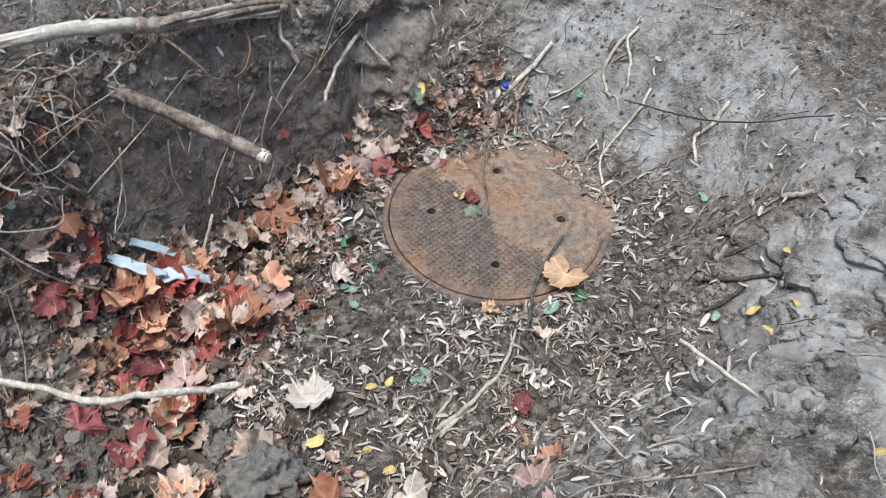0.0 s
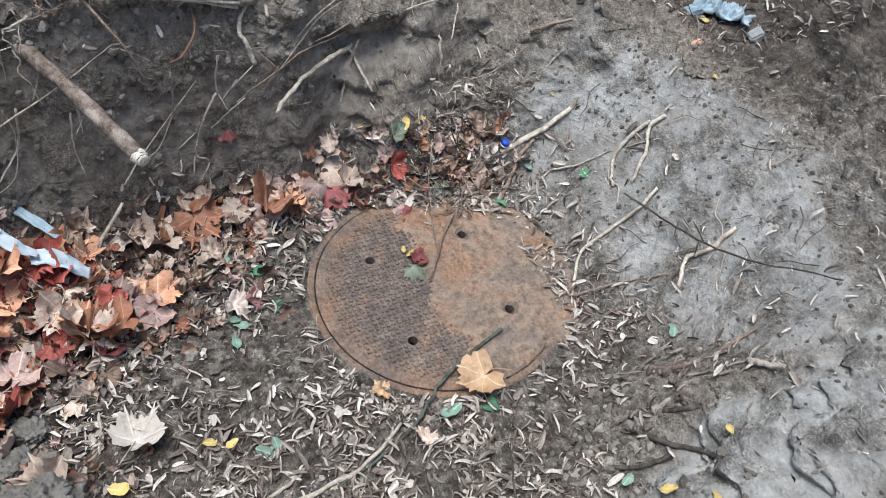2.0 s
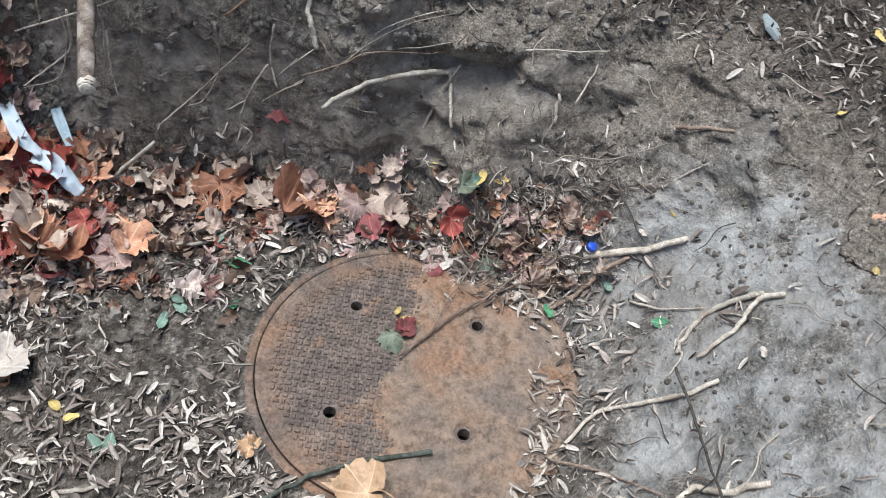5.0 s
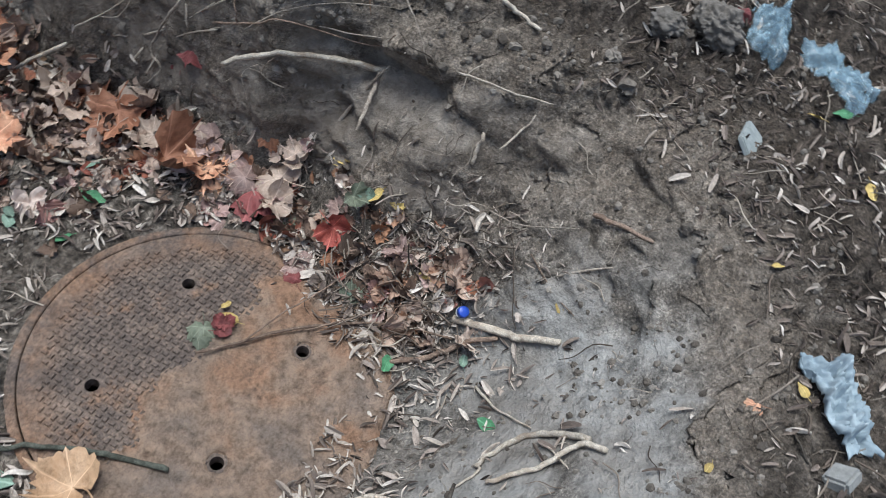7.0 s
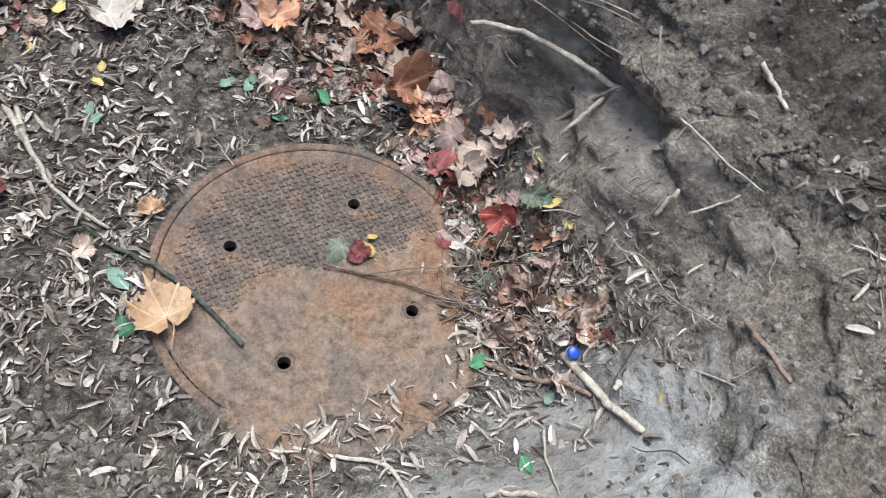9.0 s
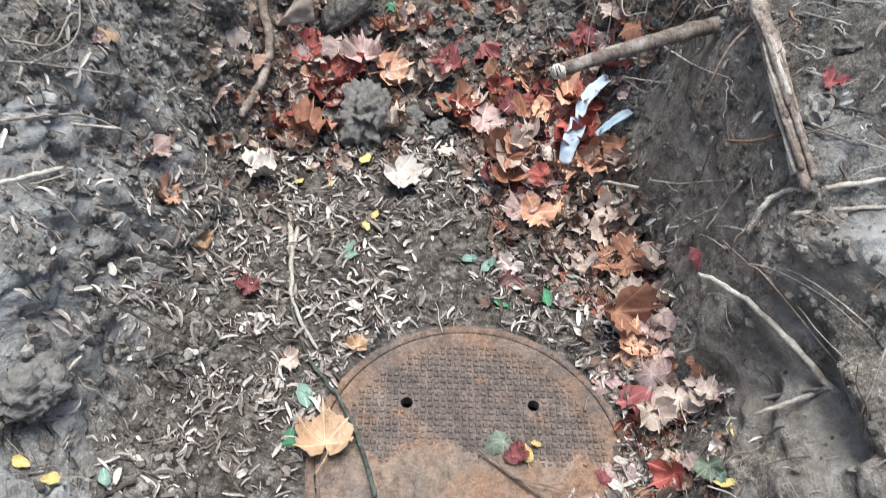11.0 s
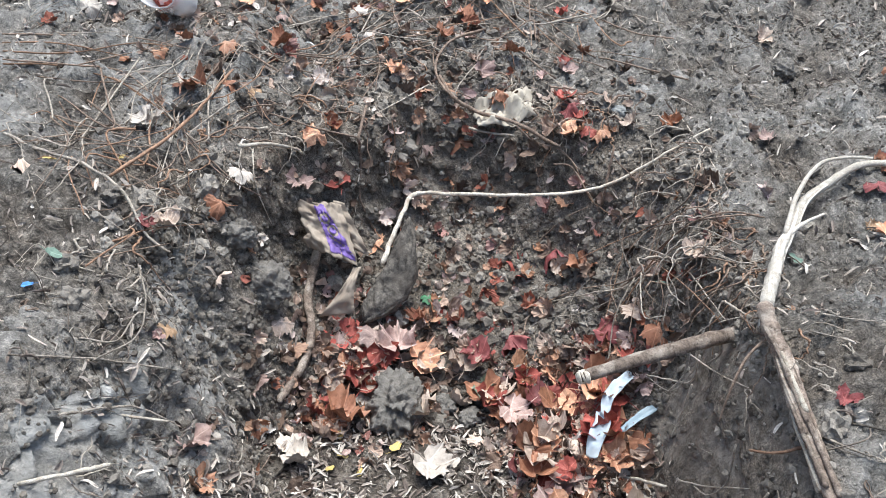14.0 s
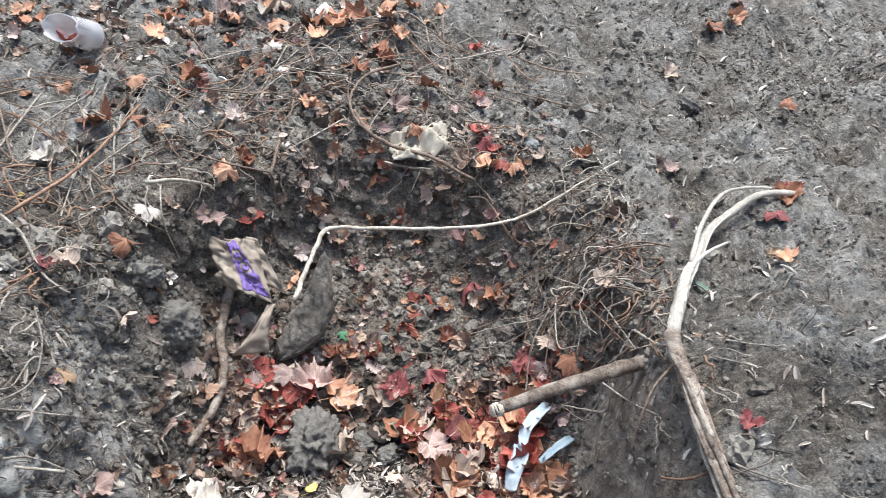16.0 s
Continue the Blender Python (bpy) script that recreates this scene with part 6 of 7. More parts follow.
def bottle_cap(x, y, z):
    top = tagged(new("bottle_cap"), "blue plastic bottle cap lying in the litter", "bottle cap")
    for name, profile, mat in (("cap", [(0.0, 0.014), (0.012, 0.014), (0.0145, 0.012), (0.015, 0.0), (0.0135, 0.0), (0.013, 0.011), (0.0, 0.0115)], BLUE), ("ring", [(0.0152, -0.001), (0.0156, -0.001), (0.0156, -0.005), (0.0142, -0.005), (0.0142, -0.001)], WHITEPLASTIC)):
        bm = bmesh.new()
        n = 28
        rings = [[bm.verts.new((r * math.cos(a) * (1 + 0.015 * (k % 2)), r * math.sin(a), h)) for r, h in profile] for k, a in ((k, 2 * math.pi * k / n) for k in range(n))]
        for k in range(n):
            for a, b, c, d in zip(rings[k], rings[k][1:], rings[(k + 1) % n][1:], rings[(k + 1) % n]):
                bm.faces.new((a, b, c, d))
        bmesh.ops.remove_doubles(bm, verts=bm.verts[:], dist=1e-5)
        bmesh.ops.recalc_face_normals(bm, faces=bm.faces[:])
        part(name, bm, mat, top)
    top.matrix_world = Matrix.Translation((x, y, z)) @ Euler((radians(18), radians(-12), 0)).to_matrix().to_4x4() @ Matrix.Scale(0.85, 4)


def plastic_cup(x, y, z):
    top = tagged(new("plastic_cup"), "crushed clear plastic cup lying on its side", "cup")
    bm = bmesh.new()
    n, profile = 36, [(0.0, 0.003), (0.038, 0.003), (0.040, 0.0), (0.0415, 0.004), (0.046, 0.05), (0.052, 0.115), (0.055, 0.118), (0.055, 0.121), (0.051, 0.121), (0.0445, 0.05), (0.039, 0.006), (0.0, 0.006)]
    rings = [[bm.verts.new((r * math.cos(a), r * math.sin(a) * (1 - 0.35 * h / 0.12), h + 0.01 * fbm(math.cos(a) * 2, math.sin(a) * 2, h * 20, 2) * (h > 0.04))) for r, h in profile] for a in (2 * math.pi * k / n for k in range(n))]
    for k in range(n):
        for a, b, c, d in zip(rings[k], rings[k][1:], rings[(k + 1) % n][1:], rings[(k + 1) % n]):
            bm.faces.new((a, b, c, d))
    bmesh.ops.remove_doubles(bm, verts=bm.verts[:], dist=1e-5)
    bmesh.ops.recalc_face_normals(bm, faces=bm.faces[:])
    part("cup_wall", bm, CUPPLASTIC, top)
    top.matrix_world = Matrix.Translation((x, y, z + 0.045)) @ Euler((radians(66), radians(0), radians(-20))).to_matrix().to_4x4() @ Matrix.Scale(1.3, 4)


def shard(name, x, y, outline, thick, material, label, category, turn=0.0, tilt=0.1):
    bm = bmesh.new()
    low = [bm.verts.new((a, b, 0)) for a, b in outline]
    f = bm.faces.new(low)
    made = bmesh.ops.extrude_face_region(bm, geom=[f])
    bmesh.ops.translate(bm, vec=(0, 0, thick), verts=[v for v in made["geom"] if isinstance(v, bmesh.types.BMVert)])
    bmesh.ops.recalc_face_normals(bm, faces=bm.faces[:])
    bmesh.ops.bevel(bm, geom=bm.edges[:], offset=thick * 0.2, segments=2, affect="EDGES")
    ob = part(name, bm, material, smooth=False)
    p, normal = on_ground(x, y)
    ob.matrix_world = Matrix.Translation(p) @ normal.to_track_quat("Z", "Y").to_matrix().to_4x4() @ Euler((tilt, tilt, turn)).to_matrix().to_4x4()
    return tagged(ob, label, category)


paper_bag()
bark_slab()
lump("soil_clod", -0.275, 1.035, 0.078, 1.3, CLOD, "large dry rough clod of soil on the leaf heap", 0.9, 0.8, 0.55)
lump("soil_clod", -0.135, 1.07, 0.036, 2.7, CLOD, "smaller brown clod beside the large one")
lump("soil_clod", -0.06, 1.03, 0.034, 4.1, CLOD, "smaller brown clod beside the large one", 0.6)
lump("soil_clod", -0.690, 1.20, 0.070, 5.2, CLOD, "crumbling clod stuck to the western bank")
lump("soil_clod", -0.77, 1.22, 0.05, 6.6, CLOD, "crumbling clod stuck to the western bank")
lump("soil_clod", 0.97, -0.56, 0.05, 7.7, CLOD, "brown clod on the upper ground")
lump("soil_clod", 0.93, -0.47, 0.035, 8.3, CLOD, "brown clod on the upper ground")
lump("soil_clod", 0.99, 2.1, 0.05, 9.1, CLOD, "brown clod among crumbs on the upper ground")
lump("soil_clod", -0.86, 0.03, 0.07, 3.4, CLOD, "dark clod bulging from the clay slope", 0.7, 0.5, 0.2)
lump("stone", 0.374, 1.798, 0.028, 2.2, STONE, "small smooth grey stone", 0.7, 0.25, 0.4, "stone")
lump("stone", 0.11, -0.24, 0.012, 5.5, STONE, "small round grey pebble beside the cover", 0.8, 0.2, 0.4, "stone")
face_mask()
bottle_cap(0.362, -0.386, on_ground(0.362, -0.386)[0].z + 0.022)
plastic_cup(-1.15, 2.12, 0.80)
tagged(sheet("tissue", crumpled(0.30, -1.00, 0.46, 0.09, 0.034, 0.045, 3.1, 0.45, 0.35), 60, 34, TISSUE), "crumpled pale blue tissue on the ground", "tissue")
tagged(sheet("plastic_bag", crumpled(1.03, -0.66, 0.55, 0.052, 0.042, 0.035, 7.7, 0.3), 26, 24, FILM), "crumpled thin blue plastic bag", "plastic bag")
tagged(sheet("plastic_bag", crumpled(1.06, -0.83, 0.53, 0.08, 0.05, 0.03, 9.4, 0.9, 0.35), 28, 24, FILM), "torn thin blue plastic bag on the ground", "plastic bag")
tagged(sheet("crumpled_paper", crumpled(0.0, 1.87, 0.63, 0.10, 0.055, 0.035, 5.1, 0.2), 28, 22, PALEPAPER), "crumpled pale paper caught among roots", "paper")
shard("stone_chip", 0.763, -0.72, [(-0.045, -0.03), (0.035, -0.035), (0.05, 0.01), (-0.01, 0.045), (-0.04, 0.02)], 0.012, SLATE, "flat pale grey stone chip", "stone", 0.6)
shard("block_piece", 0.16, -1.03, [(-0.022, -0.02), (0.022, -0.022), (0.026, 0.018), (-0.022, 0.022)], 0.024, STONE, "small broken corner of a grey block", "stone", 0.3)
shard("plastic_disc", -0.712, 2.115, [(0.03 * math.cos(k * 0.52), 0.026 * math.sin(k * 0.52)) for k in range(12)], 0.006, WHITEPLASTIC, "small white plastic lid on the rim", "lid", 0.0, 0.5)


# ---- loose soil and leaf litter ----
def lump_shape(seed, flat=0.8, rough=0.6, level=1):
    bm = bmesh.new()
    bmesh.ops.create_icosphere(bm, subdivisions=level, radius=1.0)
    jit = random.Random(seed)
    for v in bm.verts:
        k = 1 + rough * (0.5 * noise.noise(v.co * 1.5 + Vector((seed * 7.1, 0, 0))) + jit.uniform(-0.32, 0.28))
        v.co = Vector((v.co.x * k, v.co.y * k * 0.85, v.co.z * k * flat))
    bm.verts.ensure_lookup_table()
    out = [v.co.copy() for v in bm.verts], [tuple(v.index for v in f.verts) for f in bm.faces]
    bm.free()
    return out


LUMPS = [lump_shape(s) for s in range(10)]


def leaflet_shape(seed):
    """A narrow curled leaflet, one metre long."""
    rnd = random.Random(seed)
    arch, twist, fold, wide = rnd.uniform(-0.25, 0.5), rnd.uniform(-1.6, 1.6), rnd.uniform(0.4, 1.5), rnd.uniform(0.10, 0.19)
    verts, faces = [], []
    for n in range(6):
        t = n / 5
        w = wide * math.sin(math.pi * (0.06 + 0.88 * t)) ** 0.5
        for s in (-1, 0, 1):
            up = arch * 4 * t * (1 - t) * 0.4 + abs(s) * w * fold
            a = twist * (t - 0.5)
            y, z = s * w * math.cos(fold * 0.8), up
            verts.append(Vector((t - 0.5, y * math.cos(a) - z * math.sin(a), y * math.sin(a) + z * math.cos(a))))
    for n in range(5):
        for s in range(2):
            a = n * 3 + s
            faces.append((a, a + 1, a + 4, a + 3))
    return verts, faces


LEAFLETS = [leaflet_shape(s) for s in range(14)]


def scatter(name, shapes, material, density, count, sizes, rnd, region, sink=0.2, tilt=0.3, label="", category="", smooth=False):
    """Joins many small pieces that lie on the ground, as many in a place as density(x, y) says."""
    verts, faces = [], []
    x0, y0, x1, y1 = region
    while count > 0:
        x, y = rnd.uniform(x0, x1), rnd.uniform(y0, y1)
        if rnd.random() > density(x, y):
            count -= 0.25
            continue
        count -= 1
        place, normal = on_ground(x, y)
        if math.hypot(x, y) < LID_R + 0.03:
            place = Vector((x, y, 0.006))
            normal = Vector((0, 0, 1))
        size = sizes[0] * (sizes[1] / sizes[0]) ** (rnd.random() ** 1.7)
        m = Matrix.Translation(place + normal * size * (0.5 - sink) * 0.5) @ normal.to_track_quat("Z", "Y").to_matrix().to_4x4()
        m = m @ Euler((rnd.gauss(0, tilt), rnd.gauss(0, tilt), rnd.uniform(0, 6.28))).to_matrix().to_4x4() @ Matrix.Scale(size, 4)
        vs, fs = rnd.choice(shapes)
        b = len(verts)
        verts += [m @ v for v in vs]
        faces += [tuple(b + k for k in f) for f in fs]
    ob = mesh_of(name, verts, faces, material, smooth)
    return tagged(ob, label, category, kind="stuff")


def blob(x, y, cx, cy, r):
    return math.exp(-((x - cx) ** 2 + (y - cy) ** 2) / (r * r))


def litter_density(x, y):
    """Thick round the cover and along the banks, thin on bare patches and on the slopes."""
    d = math.hypot(x, y)
    edge = LID_R + 0.03 - (0.075 + 0.05 * fbm(x * 10, y * 10, 2, 2)) * float(ease((0.5 * x - 0.8 * y - 0.05) / 0.15))
    if d < edge:
        return 0.0
    k = 0.95 * math.exp(-max(0, d - 0.36) / 0.13)
    k += 0.9 * blob(x, y, 0.42, 0.25, 0.28) + 0.8 * blob(x, y, 0.40, -0.25, 0.2)
    k += 0.9 * blob(x, y, -0.55, 0.45, 0.25) + 0.6 * blob(x, y, -0.45, 0.75, 0.3) + 0.7 * blob(x, y, -0.1, 0.85, 0.3)
    k += 0.5 * blob(x, y, 0.35, 0.7, 0.3) + 0.5 * blob(x, y, -0.62, 0.1, 0.2) + 0.25 * blob(x, y, -0.4, -0.4, 0.2)
    k *= 1 - 0.75 * blob(x, y, -0.05, 0.58, 0.18)
    slope = float(ease((-0.38 - y) / 0.12)) * float(ease((0.3 - x) / 0.2))
    if x > 0.36:
        place, normal = on_ground(x, y)
        k *= float(ease((0.2 - place.z) / 0.06))
    k *= 0.3 + 0.7 * float(ease((fbm(x * 5.5, y * 5.5, 9, 3) + 0.2) / 0.35))
    return min(1.0, k) * (0.75 + 0.9 * fbm(x * 9, y * 9, 3, 2)) * (1 - 0.75 * slope)


rnd = random.Random(11)
PITBOX = (-1.1, -0.7, 0.8, 1.3)
scatter("leaflet_litter", LEAFLETS + [(vs, fs) for vs, fs, _ in OVALS[:1]], LEAFLET, litter_density, 16000, (0.014, 0.05), rnd, PITBOX, 0.1, 0.35,
        "pale dry narrow leaflets strewn over the pit floor", "leaf litter")
scatter("rotten_litter", LEAFLETS, DARKLEAFLET, litter_density, 5500, (0.012, 0.04), rnd, PITBOX, 0.3, 0.3,
        "brown rotting leaflets on the pit floor", "leaf litter")


def heap_density(x, y):
    """Broken leaves: a thick heap below the eastern bank, thinner up the northern slope."""
    k = 1.0 * blob(x, y, 0.28, 0.93, 0.22) + 0.8 * blob(x, y, 0.42, 0.55, 0.18) + 0.7 * blob(x, y, 0.45, 0.2, 0.16) + 0.7 * blob(x, y, 0.42, -0.1, 0.16)
    k += 0.8 * blob(x, y, -0.42, 1.1, 0.2) + 0.5 * blob(x, y, 0.0, 1.5, 0.45) + 0.4 * blob(x, y, -0.4, 2.3, 0.6) + 0.5 * blob(x, y, -1.2, 2.5, 0.4)
    k += 0.8 * blob(x, y, 0.38, -0.3, 0.13) + 0.2 * blob(x, y, -0.6, 0.6, 0.2)
    if x > 0.36 and y < 1.0:
        place, normal = on_ground(x, y)
        k *= float(ease((0.17 - place.z) / 0.05)) * (1.0 if normal.z > 0.75 else 0.25)
    return min(1, k) * (math.hypot(x, y) > 0.36)


FRAGMENT = pieces("leaf_fragment", [(0, (0.05, 0.036, 0.028)), (0.24, (0.17, 0.115, 0.085)), (0.44, (0.38, 0.275, 0.215)), (0.60, (0.56, 0.455, 0.38)), (0.74, (0.36, 0.19, 0.11)), (0.83, (0.30, 0.10, 0.07)), (0.89, (0.46, 0.32, 0.29)), (1, (0.7, 0.62, 0.55))], 0.75, 60, 0.5)
for count, box in ((1500, (0.0, 0.40, 0.62, 1.25)), (560, (-0.75, 0.85, -0.1, 1.4)), (520, (0.28, -0.42, 0.62, 0.42)), (1100, (-1.7, 0.4, 0.8, 3.2)), (420, (-0.75, 1.2, 0.6, 1.95)), (420, (-1.7, 1.6, -0.1, 2.9))):
    scatter("leaf_fragments", [s[:2] for s in MAPLES + OVALS], FRAGMENT, heap_density, count, (0.03, 0.085), rnd, box, 0.3, 0.4,
            "broken brown, tan and red leaves heaped below the banks", "leaf litter")
TWIGS = [tube_mesh([(-0.5, 0, 0.02), (-0.15, 0.06 * k, 0.05), (0.2, -0.04 * k, 0.03), (0.5, 0.03, 0.0)], 0.016, 0.008, 5, 3, 0.2) for k in (-1.5, -0.5, 0.6, 1.4)]
TWIGMAT = pieces("small_twig", [(0, (0.05, 0.04, 0.032)), (0.5, (0.16, 0.126, 0.1)), (1, (0.5, 0.44, 0.36))], 0.85, 120)


def twig_density(x, y):
    p, n = on_ground(x, y)
    k = 0.18 + 0.8 * blob(x, y, 0.7, -1.0, 0.5) + 0.8 * blob(x, y, -1.3, 1.0, 0.5) + 0.6 * blob(x, y, -1.2, 2.1, 0.5) + 1.0 * blob(x, y, 0.40, -0.24, 0.16)
    return min(1, k) * (math.hypot(x, y) > 0.36)


scatter("long_fibres", [tube_mesh([(-0.5, 0, 0.0), (-0.2, 0.17 * k, 0.04), (0.15, -0.12 * k, 0.02), (0.45, 0.16, 0.0)], 0.0075, 0.004, 4, 5, 0.2) for k in (-1.6, -0.8, 0.7, 1.5)], TWIGMAT,
        lambda x, y: min(1.0, 0.8 * blob(x, y, -1.2, 1.3, 0.5) + 0.9 * blob(x, y, -1.1, 2.1, 0.45) + 0.7 * blob(x, y, 0.45, 1.15, 0.25) + 0.5 * blob(x, y, 0.0, 2.0, 0.4) + 0.25 * blob(x, y, 0.8, 0.4, 0.4)),
        260, (0.10, 0.28), rnd, (-1.8, 0.1, 1.1, 2.6), 0.45, 0.08, "long thin brown root fibres lying over the soil", "roots")
scatter("small_twigs", TWIGS, TWIGMAT, twig_density, 2600, (0.03, 0.13), rnd, (-1.9, -1.6, 2.0, 2.8), 0.4, 0.12, "thin broken twigs and stems strewn over the soil", "twigs")
scatter("small_twigs", TWIGS, TWIGMAT, lambda x, y: blob(x, y, 0.40, -0.22, 0.13), 280, (0.05, 0.15), rnd, (0.22, -0.45, 0.58, 0.0), 0.2, 0.35, "tangle of thin twigs in the litter heap", "twigs")
scatter("leaflet_litter", LEAFLETS, LEAFLET, lambda x, y: blob(x, y, 0.40, -0.30, 0.16), 700, (0.014, 0.04), rnd, (0.18, -0.55, 0.6, 0.0), 0.1, 0.5, "pale dry leaflets in the litter heap", "leaf litter")
HAIRS = [tube_mesh([(0, 0, 0.1), (0.2, 0.1 * k, 0.05), (0.35, 0.22 * k, -0.35), (0.3 + 0.1 * k, 0.1, -0.9)], 0.009, 0.004, 4, 4, 0.2) for k in (-1.6, -0.7, 0.5, 1.5, 2.2)]


def hair_density(x, y):
    p, n = on_ground(x, y)
    return float(n.z < 0.8) * (0.1 if x > 0.2 and y < 0.95 else 0.35 + 0.65 * (y > 0.4))


scatter("fine_rootlets", HAIRS, TWIGMAT, hair_density, 1500, (0.03, 0.11), rnd, (-1.2, -0.4, 1.0, 2.3), 0.4, 0.5, "hair-fine roots hanging from the broken banks", "roots")


def plateau_litter(x, y):
    p, n = on_ground(x, y)
    k = (0.9 * blob(x, y, 0.75, -1.0, 0.5) + 0.7 * blob(x, y, 1.2, -0.7, 0.5) + 0.7 * blob(x, y, -1.35, 2.0, 0.45) + 0.6 * blob(x, y, 1.5, 2.4, 0.5) + 0.5 * blob(x, y, -1.1, 0.9, 0.4) + 0.5 * blob(x, y, 1.0, 0.9, 0.4) + 0.25) * float(ease((p.z - 0.43) / 0.05))
    return min(1, k) * (0.4 + 0.8 * fbm(x * 5, y * 5, 3, 2) + 0.2)


scatter("leaflet_litter", LEAFLETS, LEAFLET, plateau_litter, 13000, (0.014, 0.05), rnd, (-2.3, 0.4, 2.6, 3.6), 0.1, 0.3,
        "pale dry leaflets and chips strewn over the upper ground", "leaf litter")
scatter("leaflet_litter", LEAFLETS, LEAFLET, plateau_litter, 3300, (0.014, 0.042), rnd, (0.1, -1.7, 1.9, -0.35), 0.1, 0.3,
        "pale dry leaflets and chips strewn beside the pit", "leaf litter")
scatter("rotten_litter", LEAFLETS, DARKLEAFLET, plateau_litter, 5000, (0.012, 0.04), rnd, (0.1, -1.7, 1.9, -0.35), 0.25, 0.3,
        "brown rotting leaflets strewn beside the pit", "leaf litter")
scatter("small_twigs", TWIGS, TWIGMAT, plateau_litter, 1500, (0.02, 0.10), rnd, (0.1, -1.7, 1.9, -0.35), 0.4, 0.12, "thin broken twigs on the ground beside the pit", "twigs")

scatter("leaflet_litter", LEAFLETS, LEAFLET, lambda x, y: 0.25 + 0.75 * blob(x, y, -0.35, -0.45, 0.25), 420, (0.014, 0.045), rnd, (-0.95, -1.0, 0.25, -0.36), 0.1, 0.3, "pale leaflets thinly strewn over the clay slope", "leaf litter")
scatter("small_twigs", TWIGS, TWIGMAT, lambda x, y: 0.6, 170, (0.03, 0.12), rnd, (-1.0, -1.0, 0.45, -0.36), 0.4, 0.12, "thin broken twigs on the clay slope", "twigs")
scatter("soil_crumbs", LUMPS, CRUMB, lambda x, y: max(0.0, 0.3 + fbm(x * 5, y * 5, 2, 3)), 1500, (0.003, 0.010), rnd, (-1.0, -1.0, 0.6, -0.36), 0.35, 0.4, "small crumbs of soil on the clay slope", "soil")


def crumb_density(x, y):
    p, n = on_ground(x, y)
    k = 0.3 + 0.9 * blob(x, y, 0.0, 1.35, 0.4) + 0.7 * blob(x, y, 1.5, 2.3, 0.5) + 0.12 * blob(x, y, 0.95, -0.1, 0.45) + 0.6 * blob(x, y, -0.3, 2.3, 0.6)
    k *= 1 - 0.96 * float(ease((-0.25 - y) / 0.15)) * float(ease((0.5 - x) / 0.2)) * (p.z < 0.42)
    k *= 1 - 0.85 * float(ease((-0.62 - x) / 0.1)) * float(ease((1.0 - y) / 0.2)) * (p.z < 0.66)
    k *= 0.25 + 0.75 * float(ease((fbm(x * 2.6, y * 2.6, 6, 3) + 0.15) / 0.3))
    k *= 0.08 if 0.4 < x < 0.75 and -0.3 < y < 1.0 and n.z < 0.8 else 1.0
    return min(1, k) * (math.hypot(x, y) > 0.37)


scatter("soil_crumbs", LUMPS, CRUMB, crumb_density, 46000, (0.003, 0.0095), rnd, (-1.6, -1.2, 2.2, 3.0), 0.35, 0.5,
        "loose dark crumbs of dug soil", "soil")
scatter("soil_clods", [lump_shape(30 + s, 0.75, 1.15, 2) for s in range(8)], CRUMB, crumb_density, 1100, (0.007, 0.024), rnd, (-1.4, -0.6, 2.6, 3.2), 0.4, 0.5,
        "fist-sized and smaller clods of dark soil", "soil")

scatter("soil_clods", [lump_shape(70 + s, 0.8, 1.0, 2) for s in range(8)], CRUMB, lambda x, y: min(1.0, blob(x, y, 0.1, 1.35, 0.38) + 0.8 * blob(x, y, -0.35, 1.9, 0.4) + 0.25 * blob(x, y, 0.7, 2.2, 0.5)), 1300, (0.010, 0.030), rnd, (-0.9, 0.95, 1.3, 2.8), 0.3, 0.6,
        "rounded lumps of dark soil fallen down the northern slope", "soil")


def rim_density(x, y):
    """Larger clods cling to the broken edge of the pit."""
    a = math.degrees(math.atan2(y - MID[1], x - MID[0]))
    rf, rr, h, steep, cut, rise = pit_at(a)
    off = math.hypot(x - MID[0], y - MID[1]) - rr
    return math.exp(-(off / 0.10) ** 2) * (1.0 if 40 < a < 158 else 0.25 if a > 0 else 0.12 if -60 < a < 8 else 0.0) * (0.6 + 0.8 * fbm(x * 6, y * 6, 2, 2))


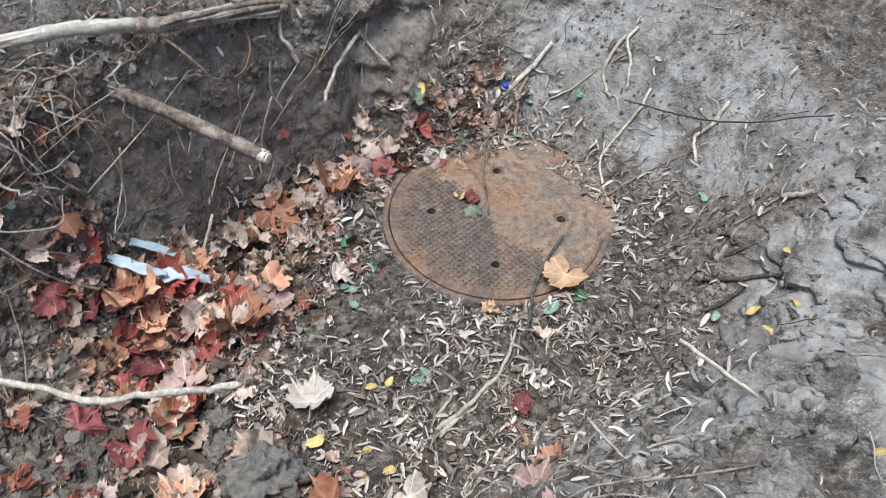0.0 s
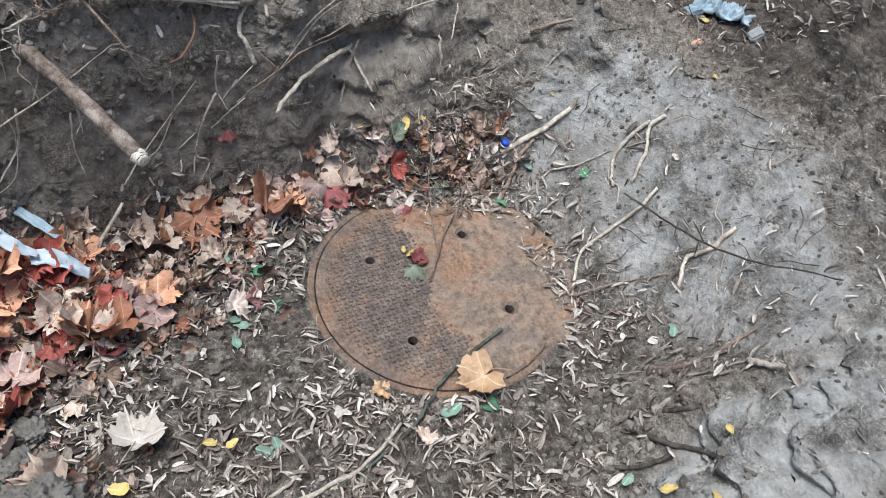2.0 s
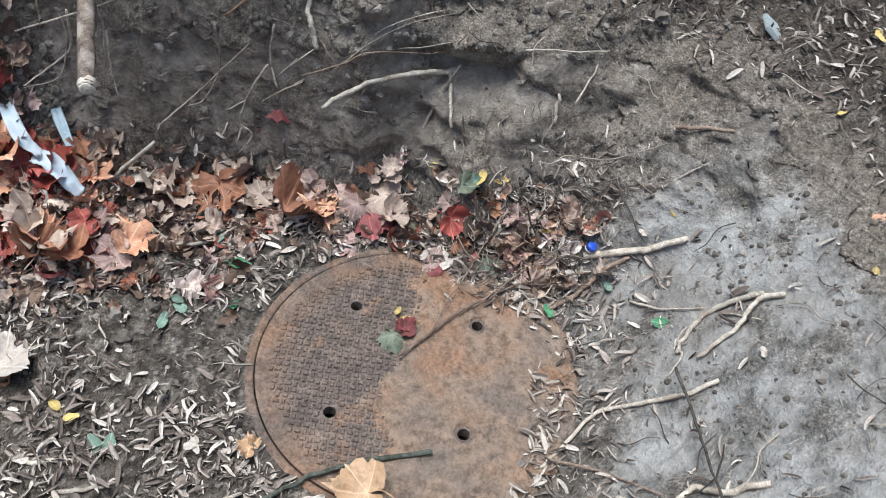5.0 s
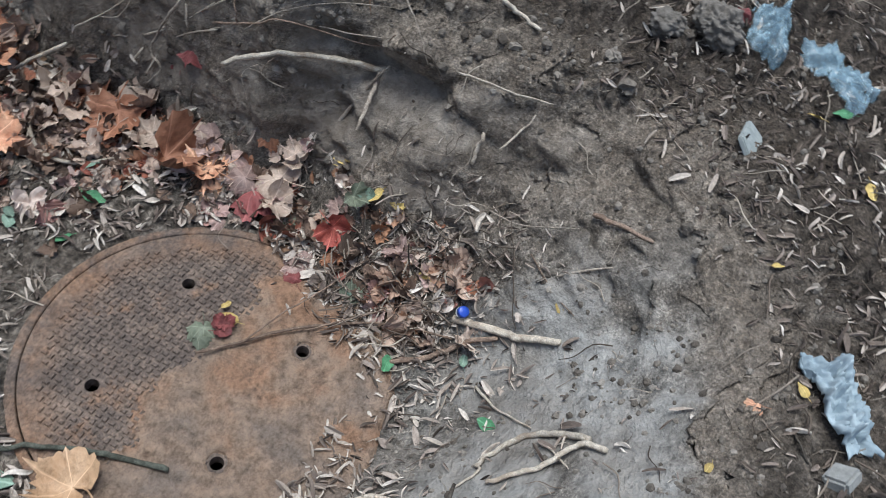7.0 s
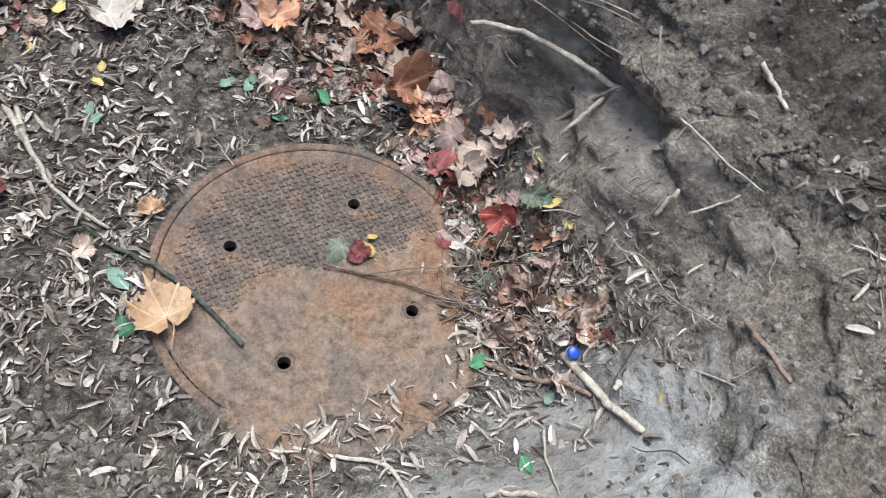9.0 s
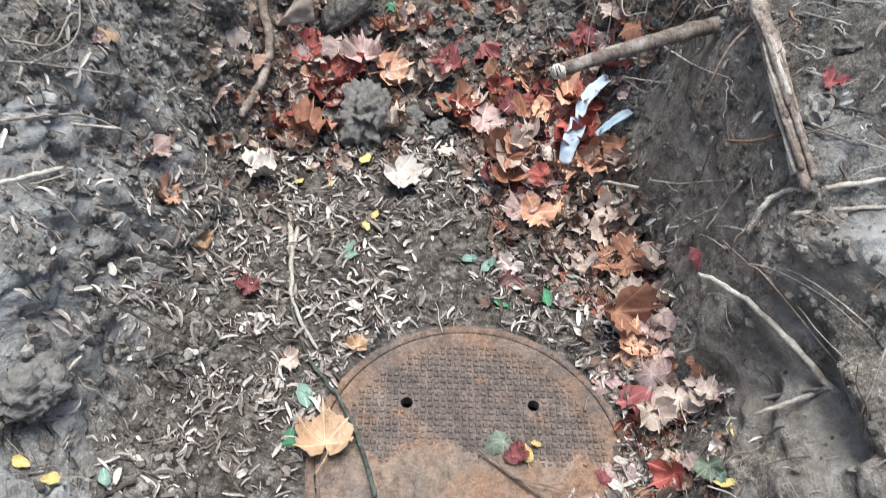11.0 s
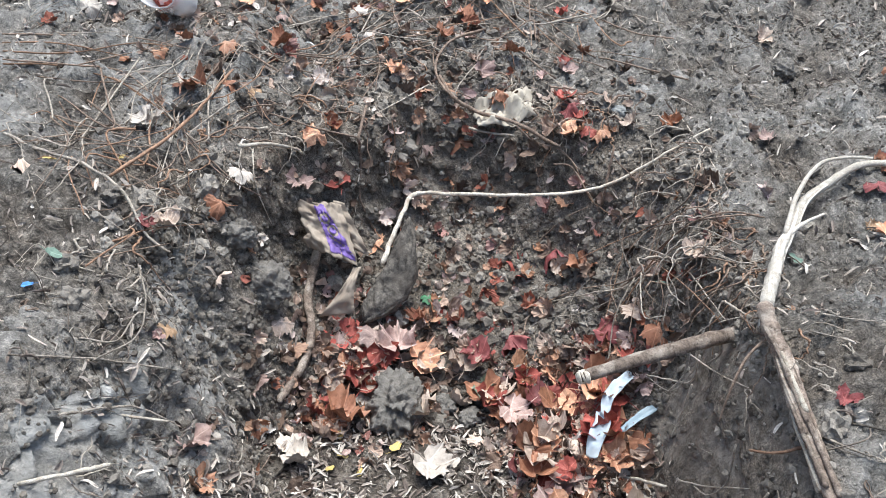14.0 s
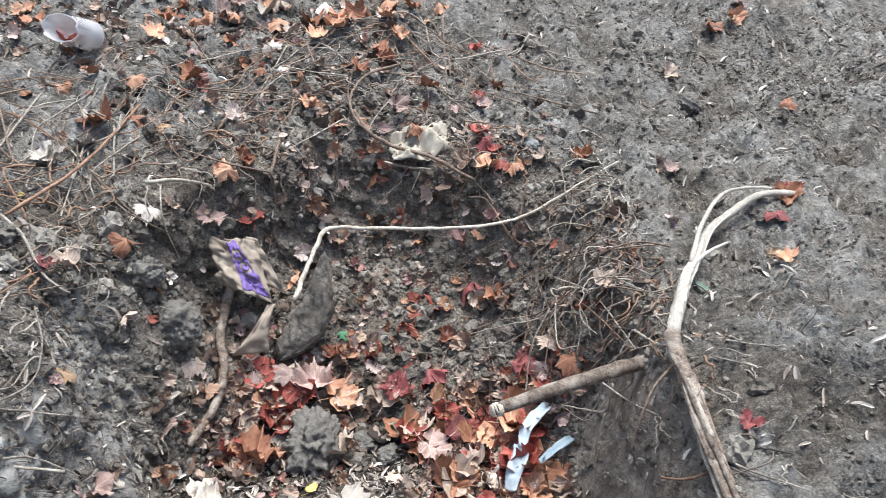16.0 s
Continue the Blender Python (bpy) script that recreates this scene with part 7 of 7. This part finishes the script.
scatter("rim_clods", [lump_shape(50 + s, 0.8, 0.9, 3) for s in range(7)], CRUMB, rim_density, 560, (0.014, 0.045), rnd, (-1.3, -0.5, 1.1, 2.3), 0.45, 0.6,
        "clods of dark soil clinging to the pit's broken edge", "soil")


def on_walls(name, shapes, material, count, sizes, rnd, keep, sink, label, category, hang=False):
    """Pieces stuck in the pit's walls, or hanging from them."""
    verts, faces = [], []
    mesh = ground_ob.data
    band = range(680 * 78, 680 * 204)
    while count > 0:
        count -= 1
        v = mesh.vertices[rnd.choice(band)]
        x, y, z = v.co
        n = v.normal if v.normal.z > -0.5 else -v.normal
        if n.z > 0.86 or rnd.random() > keep(x, y, z):
            continue
        size = sizes[0] * (sizes[1] / sizes[0]) ** (rnd.random() ** 1.7)
        turn = Vector((n.x, n.y, 0.001)).to_track_quat("X", "Z") if hang else n.to_track_quat("Z", "Y")
        m = Matrix.Translation(v.co + n * size * (0.5 - sink) * 0.5) @ turn.to_matrix().to_4x4()
        m = m @ Euler((rnd.gauss(0, 0.4), rnd.gauss(0, 0.3), rnd.gauss(0, 0.8) if hang else rnd.uniform(0, 6.28))).to_matrix().to_4x4() @ Matrix.Scale(size, 4)
        vs, fs = rnd.choice(shapes)
        b = len(verts)
        verts += [m @ p for p in vs]
        faces += [tuple(b + k for k in f) for f in fs]
    tagged(mesh_of(name, verts, faces, material, smooth=False), label, category, kind="stuff")


def loam_wall(x, y, z):
    clay = float(ease((-0.2 - y) / 0.15)) * float(ease((0.5 - x) / 0.2)) + 0.8 * float(ease((-0.6 - x) / 0.1)) * float(ease((0.95 - y) / 0.2))
    return max(0.0, 1 - clay) * ((0.06 if z < 0.42 else 0.2) if x > 0.2 and y < 0.95 else 1.0)


on_walls("wall_crumbs", LUMPS, CRUMB, 26000, (0.004, 0.016), rnd, loam_wall, 0.3, "crumbs of soil standing out from the pit's walls", "soil")
on_walls("wall_rootlets", HAIRS, TWIGMAT, 2600, (0.03, 0.12), rnd, lambda x, y, z: 0.9 * (z > 0.2) * (0.06 if x > 0.2 and y < 0.95 else 0.25 + 0.75 * (y > 0.45)), 0.4, "hair-fine roots hanging out of the pit's walls", "roots", True)
